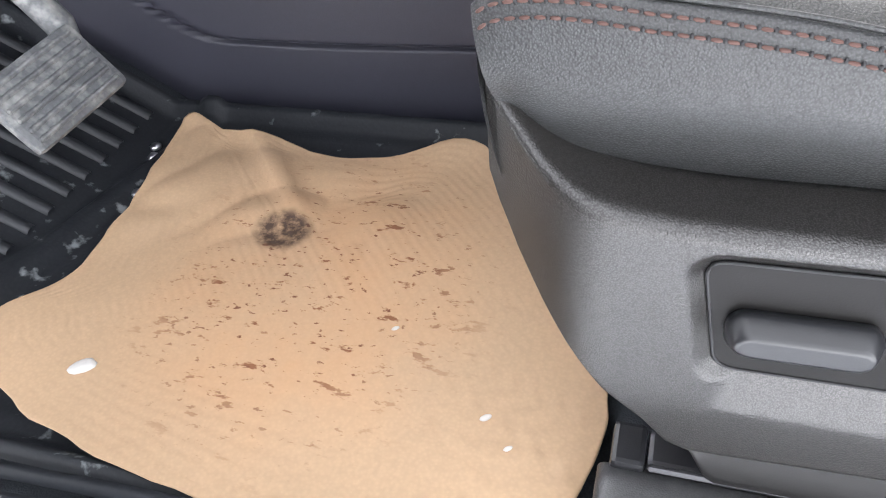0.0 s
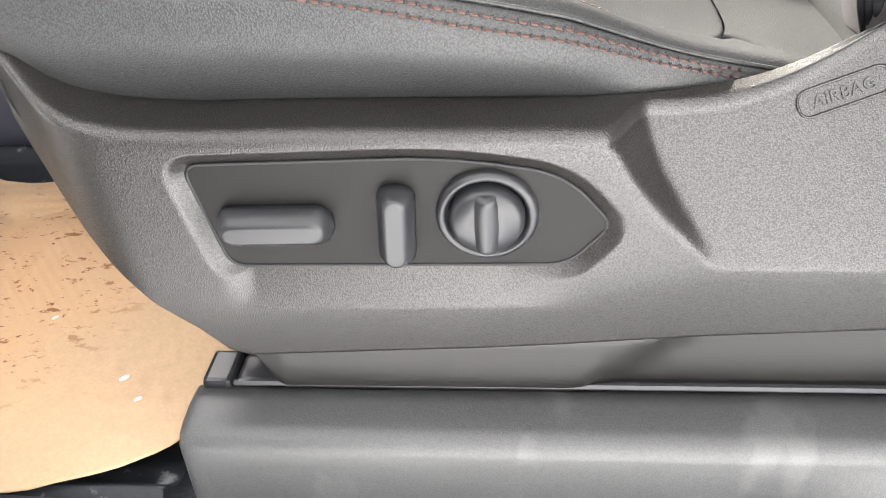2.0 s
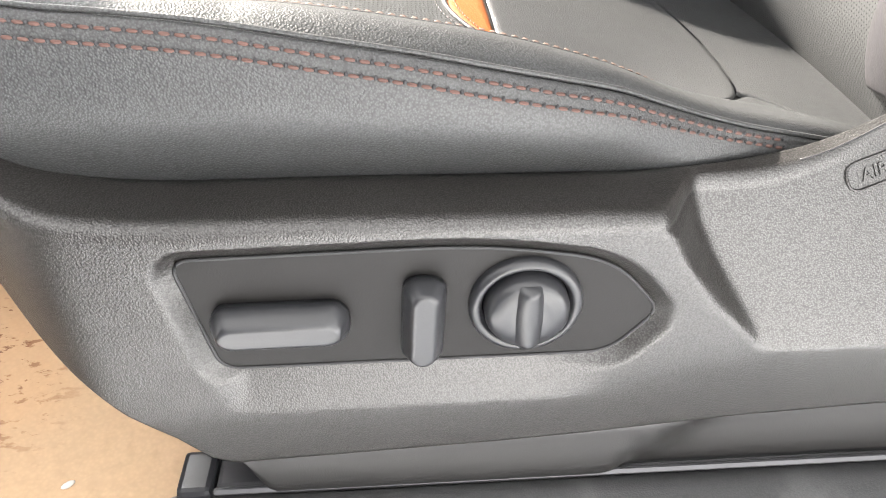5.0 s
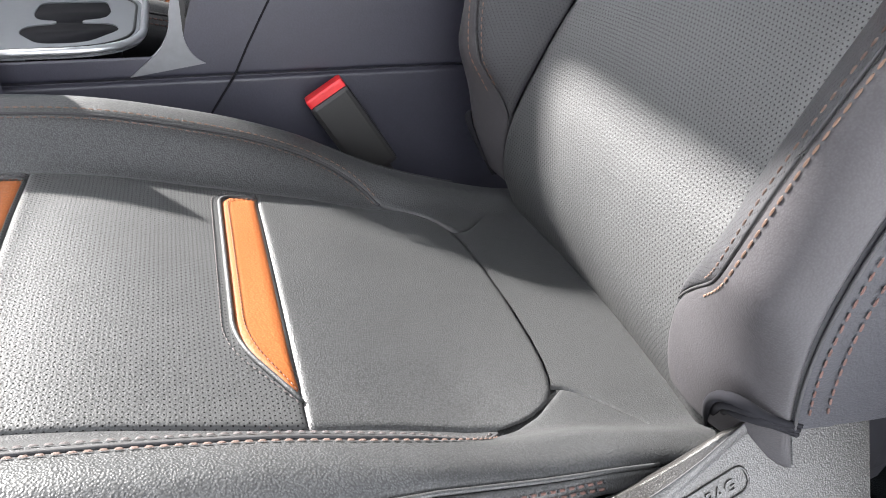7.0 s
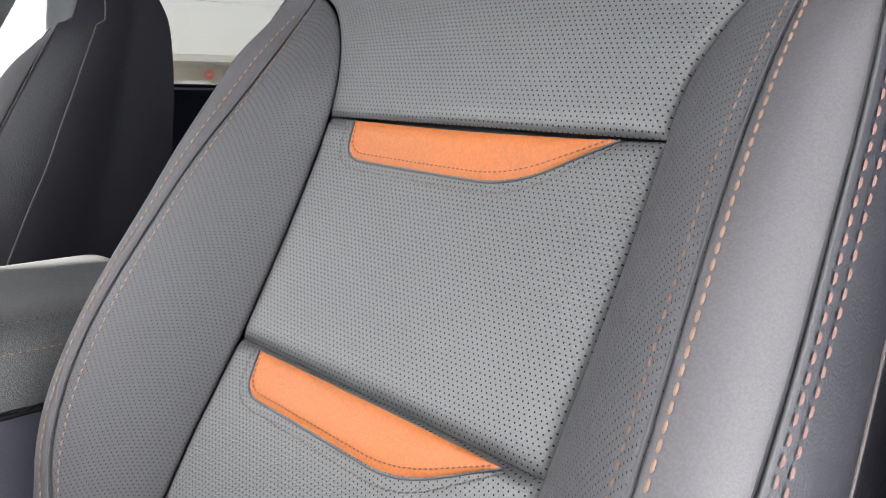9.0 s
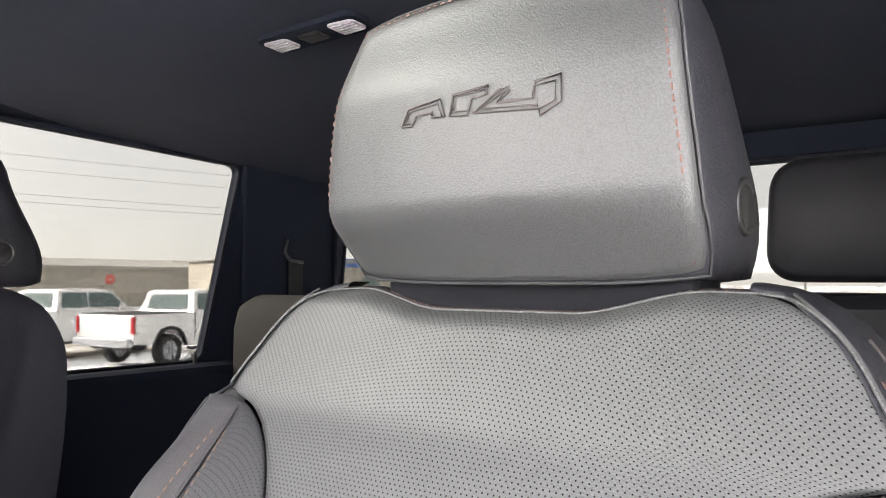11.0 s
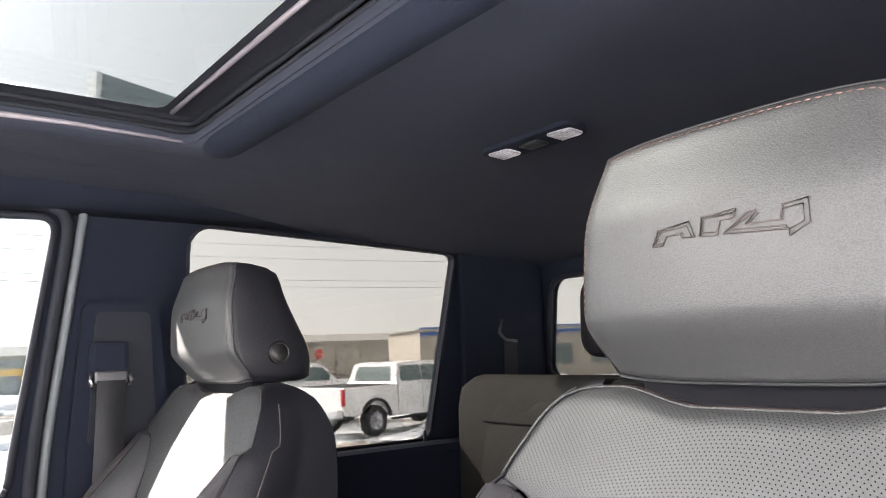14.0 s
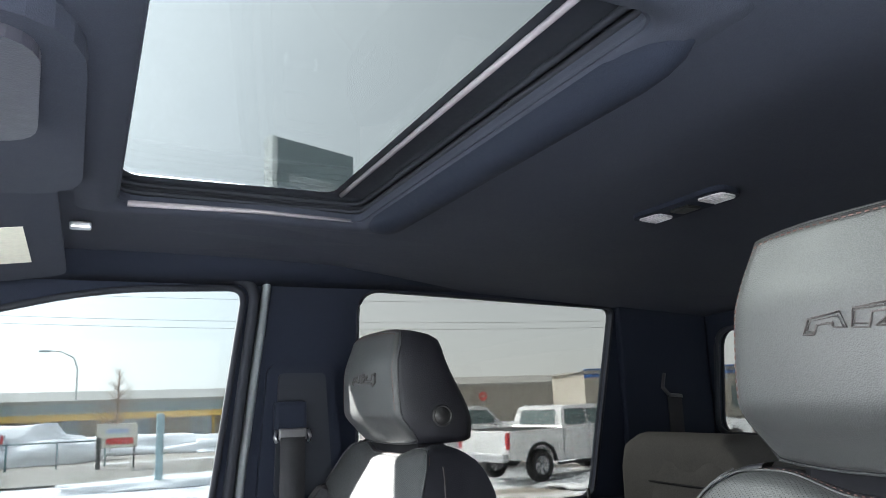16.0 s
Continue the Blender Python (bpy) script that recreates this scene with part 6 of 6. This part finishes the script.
# ---------------------------------------------------------------- outside
GZ = -1.25
gv, gf = [], []
N = 90
for i in range(N + 1):
    for j in range(N + 1):
        a, b = (i / N * 2 - 1), (j / N * 2 - 1)
        x, y = 900 * a * abs(a) ** 1.6, 900 * b * abs(b) ** 1.6
        gv.append((x, y, GZ + 0.05 * noise.noise(Vector((x * 0.2, y * 0.2, 0)))))
for i in range(N):
    for j in range(N):
        gf.append((i * (N + 1) + j, (i + 1) * (N + 1) + j, (i + 1) * (N + 1) + j + 1, i * (N + 1) + j + 1))
tagged(part("ground", mesh_of("ground", gv, gf), ground_mat), "snow-patched gravel lot", "ground", kind="structure")
road = [[Vector((x, y + 0.04 * x, GZ + 0.06)) for y in (26.0, 34.0)] for x in np.linspace(-120, 120, 30)]
tagged(part("road", mesh_of("road", [p for r in road for p in r], [(2 * i, 2 * i + 1, 2 * i + 3, 2 * i + 2) for i in range(29)]), asphalt), "wet grey road beyond the lot", "road", kind="structure")


def mound(name, x, y, sx2, sy2, h):
    bm = bmesh.new()
    bmesh.ops.create_icosphere(bm, subdivisions=4, radius=1)
    for v in bm.verts:
        k = 1 + 0.30 * noise.noise(v.co * 2.2 + Vector((x, y, 0))) + 0.12 * noise.noise(v.co * 6)
        v.co = Vector((v.co.x * sx2 * k, v.co.y * sy2 * k, v.co.z * h * k))
    bmesh.ops.transform(bm, matrix=Matrix.Translation((x, y, GZ)), verts=bm.verts)
    return tagged(part(name, bm, snow, smooth=True), "heap of ploughed white snow", "snow heap", "snow heaps")


for x, y, a, b, h in ((-3.5, 39, 4, 2.5, 1.6), (2, 43, 6, 2, 0.9), (9, 41, 5, 2, 0.7), (-9, 36, 4, 2, 0.9), (15, 30, 6, 1.5, 0.35), (4, 24, 5, 1.2, 0.30), (14, 16, 4, 1.5, 0.28)):
    mound("snow_heap", x, y, a, b, h)


def building(name, label, x0, y0, length, depth, h, turn, wall_mat, band=None, band_h=(0, 0), group="far buildings", rise=0.9):
    b = thing(name, label, "building", group, at=(x0, y0, GZ))
    b.rotation_euler = (0, 0, turn)
    part("wall", rbox(length, depth, h, 0.0, 1, (length / 2, depth / 2, h / 2)), wall_mat, b)
    n = int(length / 1.2)
    for i in range(min(n, 60)):
        part("siding_rib", rbox(0.10, 0.05, h - 0.1, 0.0, 1, (0.6 + i * length / n, -0.025, h / 2)), wall_mat, b)
    rings = [[Vector((-0.3, -0.4, h)), Vector((-0.3, depth / 2, h + rise)), Vector((-0.3, depth + 0.4, h)), Vector((-0.3, depth / 2, h - 0.05))], [Vector((length + 0.3, -0.4, h)), Vector((length + 0.3, depth / 2, h + rise)), Vector((length + 0.3, depth + 0.4, h)), Vector((length + 0.3, depth / 2, h - 0.05))]]
    part("roof", loft(rings, smooth=False), roof_grey, b)
    part("gutter", rbox(length + 0.6, 0.15, 0.25, 0.0, 1, (length / 2, -0.42, h - 0.05)), roof_grey, b)
    if band:
        part("band", rbox(length + 0.04, 0.08, band_h[1] - band_h[0], 0.0, 1, (length / 2, -0.05, (band_h[0] + band_h[1]) / 2)), band, b)
    return b


building("warehouse", "long low beige metal warehouse", 20, 66, 34, 14, 3.4, radians(-14), siding)
bb = building("shop_building", "grey shop building with a blue fascia", 31.7, 44.5, 18, 10, 3.75, radians(-20), siding, blue_paint, (3.35, 3.95), rise=0.12)
for i in range(5):
    part("window", rbox(1.4, 0.06, 1.5, 0.0, 1, (1.8 + i * 3.2, -0.06, 1.7)), glass_dark, bb)
yb = building("pale_building", "long pale blue building with a yellow canopy", -30, 62, 46, 14, 2.9, radians(3), siding_blue)
part("canopy", rbox(26, 1.6, 0.45, 0.0, 1, (31, -0.8, 1.75)), yellow_paint, yb, "yellow canopy band")
for i in range(7):
    part("canopy_post", rbox(0.2, 0.2, 1.6, 0.0, 1, (19 + i * 4, -1.4, 0.8)), yellow_paint, yb)
for i in range(8):
    part("bay_door", rbox(3.0, 0.08, 1.5, 0.0, 1, (6 + i * 5, -0.06, 0.8)), siding, yb)
building("left_building", "distant dark low building", -62, 60, 30, 12, 3.6, radians(0), roof_grey)


def wheel(parent, x, y, r=0.41):
    m = Matrix.Translation((x, y, r)) @ Euler((radians(90), 0, 0)).to_matrix().to_4x4()
    w = part("wheel", lathe([(r * 0.62, -0.13), (r * 0.93, -0.13), (r, -0.08), (r, 0.08), (r * 0.93, 0.13), (r * 0.62, 0.13), (r * 0.60, 0.10), (0.0, 0.10)], m, 28), tyre, parent)
    part("rim", lathe([(r * 0.60, 0.105), (r * 0.56, 0.12), (r * 0.5, 0.10), (r * 0.18, 0.105), (0, 0.12)], m, 24), rim_mat, w)
    for k in range(6):
        a = k * math.pi / 3
        part("spoke", tube([m @ Vector((r * 0.1 * math.cos(a), r * 0.1 * math.sin(a), 0.118)), m @ Vector((r * 0.56 * math.cos(a), r * 0.56 * math.sin(a), 0.112))], 0.03, 6), rim_mat, w)


def pickup(at, turn):
    """A white crew cab pickup; its nose points along +x, its near side faces -y."""
    t = thing("pickup_truck", "white crew cab pickup parked on the snowy lot", "pickup truck", "parked pickups", at=at)
    t.rotation_euler = (0, 0, turn)
    def prof(y, inset):
        return [Vector((x, y, z)) for x, z in ((-2.9, 0.62), (-2.93, 1.28), (-2.85, 1.33), (-0.98, 1.33), (-0.95, 1.38), (-0.82, 1.86 - inset), (-0.6, 1.92 - inset), (0.72, 1.93 - inset), (0.98, 1.86 - inset), (1.48, 1.36), (2.55, 1.27), (2.85, 1.12), (2.92, 0.62),
                                                 (2.45, 0.50), (2.40, 0.72), (2.22, 0.93), (1.93, 1.01), (1.64, 0.93), (1.46, 0.72), (1.42, 0.48), (-1.26, 0.48), (-1.30, 0.72), (-1.48, 0.93), (-1.77, 1.01), (-2.06, 0.93), (-2.24, 0.72), (-2.28, 0.56))]
    def ringat(y, narrow):
        return [Vector((p.x, y * (1 - narrow * max(0, (p.z - 1.3) / 0.6)), p.z)) for p in prof(y, 0)]
    bm = bmesh.new()
    ys = [(-1.0, 0.16), (-0.97, 0.15), (0.97, 0.15), (1.0, 0.16)]
    rings = [[bm.verts.new(p) for p in ringat(y, n)] for y, n in ys]
    k = len(rings[0])
    for a, b in zip(rings, rings[1:]):
        for i in range(k):
            bm.faces.new((a[i], a[(i + 1) % k], b[(i + 1) % k], b[i]))
    for r in (rings[0], rings[-1]):
        edges = [e for e in bm.edges if e.verts[0] in r and e.verts[1] in r]
        bmesh.ops.triangle_fill(bm, use_beauty=True, edges=edges)
    body = part("body", bm, paint_white, t, "white painted body")
    for side in (-1, 1):
        yy = side * 0.90
        for pts in ([(-0.80, 1.40), (0.04, 1.40), (0.04, 1.82), (-0.72, 1.82)], [(0.12, 1.40), (1.30, 1.40), (0.92, 1.80), (0.12, 1.82)]):
            part("side_window", slab(rounded(pts, 0.06, 4), [], lambda a, b, d: Vector((a, side * (1.006 - 0.25 * (b - 1.33)) + side * d, b)), 0.008), glass_dark, body, "tinted side glass")
        for x in (-0.92, 0.08, 1.20):
            part("door_gap", tube([(x, side * 1.003, 0.60), (x, side * 1.003, 1.34)], 0.008, 5), seam_dark, body)
        for x in (-0.72, 0.28):
            part("door_handle", rbox(0.22, 0.05, 0.05, 0.012, 1, (x, side * 1.015, 1.22)), paint_white, body)
        part("tail_lamp", rbox(0.10, 0.10, 0.42, 0.02, 1, (-2.90, side * 0.96, 1.08)), red_lens, body, "red tail lamp")
        part("headlamp", rbox(0.14, 0.30, 0.18, 0.02, 1, (2.84, side * 0.82, 1.02)), lens_white, body)
        for x in (-1.77, 1.93):
            arch = [(x + 0.52 * math.cos(a), side * 1.01, 0.48 + 0.50 * math.sin(a)) for a in np.linspace(0.05, math.pi - 0.05, 14)]
            part("wheel_arch", tube(arch, 0.045, 6), tyre, body)
        part("running_board", rbox(2.5, 0.10, 0.06, 0.01, 1, (0.1, side * 0.98, 0.42)), tyre, body)
        part("mirror", rbox(0.12, 0.18, 0.20, 0.03, 1, (1.12, side * 1.14, 1.42)), paint_white, body)
    part("rear_window", slab(rounded([(-0.72, 1.42), (0.72, 1.42), (0.66, 1.80), (-0.66, 1.80)], 0.06, 4), [], lambda a, b, d: Vector((-0.955 + 0.30 * (b - 1.38) - d, a, b)), 0.01), glass_dark, body)
    part("windscreen", slab(rounded([(-0.80, 1.38), (0.80, 1.38), (0.70, 1.84), (-0.70, 1.84)], 0.06, 4), [], lambda a, b, d: Vector((1.47 - 1.0 * (b - 1.37) + d, a, b)), 0.01), glass_dark, body)
    part("bed_floor_gap", rbox(1.8, 1.7, 0.02, 0.0, 1, (-1.95, 0, 1.335)), tyre, body)
    part("rear_bumper", rbox(0.22, 1.9, 0.22, 0.04, 2, (-2.98, 0, 0.66)), silver, body, "silver rear bumper")
    part("front_bumper", rbox(0.20, 1.95, 0.26, 0.05, 2, (2.92, 0, 0.66)), silver, body)
    part("grille", rbox(0.06, 1.2, 0.36, 0.02, 1, (2.90, 0, 0.98)), tyre, body)
    for x in (-1.77, 1.93):
        for y in (-0.90, 0.90):
            wheel(t, x, y)
    return t


truck = pickup((12.2, 18.4, GZ + 0.02), radians(12))
truck2 = copy_thing(truck, Matrix.Translation((10.4, 22.2, GZ + 0.02)) @ Euler((0, 0, radians(12))).to_matrix().to_4x4())
truck4 = copy_thing(truck, Matrix.Translation((16.0, 18.2, GZ + 0.02)) @ Euler((0, 0, radians(12))).to_matrix().to_4x4())
truck3 = copy_thing(truck, Matrix.Translation((-6.2, 38.0, GZ + 0.02)) @ Euler((0, 0, radians(180))).to_matrix().to_4x4())

# stop sign
stop = thing("stop_sign", "red octagonal road sign on a grey post", "road sign", at=(28.2, 53.3, GZ))
part("post", tube([(0, 0, 0), (0, 0, 2.6)], 0.04, 8), wood_pole, stop)
octo = [(0.38 * math.cos(a + math.pi / 8), 0.38 * math.sin(a + math.pi / 8)) for a in np.linspace(0, 2 * math.pi, 9)[:-1]]
part("plate", slab(octo, [], lambda a, b, d: Vector((a, -0.05 + d, 2.30 + b)), 0.01), stop_red, stop)
part("legend_bar", rbox(0.46, 0.006, 0.14, 0.0, 1, (0, -0.056, 2.30)), label_white, stop, "white word as a plain bar")
# pylon sign
pyl = thing("pylon_sign", "tall grey dealership pylon sign with a pale edge", "sign", at=(2.37, 11.35, GZ))
pyl.rotation_euler = (0, 0, radians(22))
part("cabinet", rbox(1.60, 0.22, 3.2, 0.02, 1, (0.78, 0.0, 4.87)), sign_grey, pyl, "grey sign cabinet")
part("edge_panel", rbox(0.10, 0.24, 3.2, 0.01, 1, (-0.07, 0.0, 4.87)), sign_side, pyl, "pale sign edge")
part("legend_bar", rbox(1.20, 0.02, 0.20, 0.0, 1, (0.80, -0.12, 5.78)), legend_grey, pyl, "pale lettering as a plain bar")
part("wave_bar", rbox(1.40, 0.015, 0.08, 0.0, 1, (0.78, -0.118, 5.46)), legend_grey, pyl)
part("column", rbox(0.5, 0.3, 3.2, 0.0, 1, (0.6, 0, 1.5)), sign_side, pyl)
# posts, lamps, wires, banner, tree
for x, y in ((1.80, 23.4), (10.0, 36.0), (-4.0, 30.0)):
    p = thing("bollard_post", "teal steel guard post in the snow", "post", "guard posts", at=(x, y, GZ))
    part("shaft", lathe([(0.11, 0), (0.11, 2.0), (0.09, 2.06), (0, 2.08)], Matrix.Identity(4), 14), steel_post, p)
for x, y, h in ((-0.9, 64.7, 6.7), (-6.2, 60.0, 8.2), (21.6, 61.5, 8.4), (30, 120, 9)):
    p = thing("street_lamp", "slim grey street lamp with a curved arm", "street lamp", "street lamps", at=(x, y, GZ))
    part("pole", tube([(0, 0, 0), (0, 0, h * 0.8), (-0.3, 0, h * 0.93), (-1.2, 0, h), (-2.0, 0, h * 1.01)], [0.09, 0.07, 0.055, 0.045, 0.04], 8), sign_side, p)
    part("lamp_head", rbox(0.8, 0.3, 0.14, 0.05, 2, (-2.3, 0, h * 1.005)), sign_grey, p)
for i, (dz, dy) in enumerate(((9.6, 0), (8.8, 0.6), (7.3, 0.2), (6.9, 0.9))):
    pts = [Vector((x, 52 + dy - 0.25 * x, GZ + dz + 0.0007 * (x - 30) ** 2)) for x in np.linspace(-60, 110, 50)]
    tagged(part("power_line", tube(pts, 0.014, 5), wood_pole), "thin dark overhead power line", "power line", "power lines")
for x, y in ((-62, 67.5), (110, 24.5)):
    tagged(part("utility_pole", tube([(x, y, GZ), (x, y, GZ + 10.2)], 0.16, 8), wood_pole), "weathered wooden utility pole", "utility pole", "utility poles")
ban = thing("roadside_banner", "small pale banner sign with red writing", "banner", at=(0.95, 31.5, GZ))
part("board", rbox(1.45, 0.05, 0.9, 0.02, 1, (0, 0, 1.25)), label_white, ban)
part("writing_bar", rbox(0.95, 0.02, 0.22, 0.0, 1, (0.1, -0.03, 1.05)), stop_red, ban)
part("writing_bar", rbox(0.8, 0.02, 0.16, 0.0, 1, (0.0, -0.03, 1.42)), banner_blue, ban)
part("leg", rbox(0.16, 0.10, 1.2, 0.0, 1, (-0.62, 0, 0.6)), tyre, ban)
part("leg", rbox(0.06, 0.06, 0.9, 0.0, 1, (0.62, 0, 0.45)), tyre, ban)
rail = thing("lot_barrier", "thin pipe barrier along the lot", "barrier", at=(-4.5, 33, GZ))
for i in range(4):
    part("upright", tube([(i * 1.7, 0, 0), (i * 1.7, 0, 1.1)], 0.04, 6), steel_post, rail)
part("pipe", tube([(0, 0, 1.05), (5.1, 0, 1.05)], 0.035, 6), steel_post, rail)


def bare_tree(at, h, seed):
    rnd = random.Random(seed)
    t = thing("bare_tree", "leafless winter tree with brown twigs", "tree", "bare trees", at=at)
    part("trunk", tube([(0, 0, 0), (0.03, 0.02, h * 0.4), (0.0, 0.0, h * 0.75), (0.02, 0.0, h)], [0.10, 0.075, 0.045, 0.01], 7), bark, t)
    vs, fs = [], []
    def add(me):
        o = len(vs)
        vs.extend([v.co.copy() for v in me.vertices])
        fs.extend([tuple(o + i for i in p.vertices) for p in me.polygons])
        bpy.data.meshes.remove(me)
    for i in range(64):
        z = h * (0.14 + 0.82 * i / 64)
        a = rnd.uniform(0, 6.28)
        l = (h - z) * rnd.uniform(0.30, 0.48) + 0.15
        p0, d = Vector((0, 0, z)), Vector((math.cos(a), math.sin(a), rnd.uniform(0.3, 0.8)))
        p1, p2 = p0 + d * l * 0.5, p0 + d * l + Vector((0, 0, 0.12))
        add(tube([p0, p1, p2], [0.024, 0.015, 0.006], 4))
        for k in range(5):
            q = p0.lerp(p2, rnd.uniform(0.3, 1))
            e = Vector((rnd.uniform(-1, 1), rnd.uniform(-1, 1), rnd.uniform(0, 0.8))) * l * 0.3
            add(tube([q, q + e], [0.009, 0.004], 3))
    part("crown", mesh_of("twigs", vs, fs), bark, t)
    return t


bare_tree((1.5, 48, GZ), 4.6, 1)
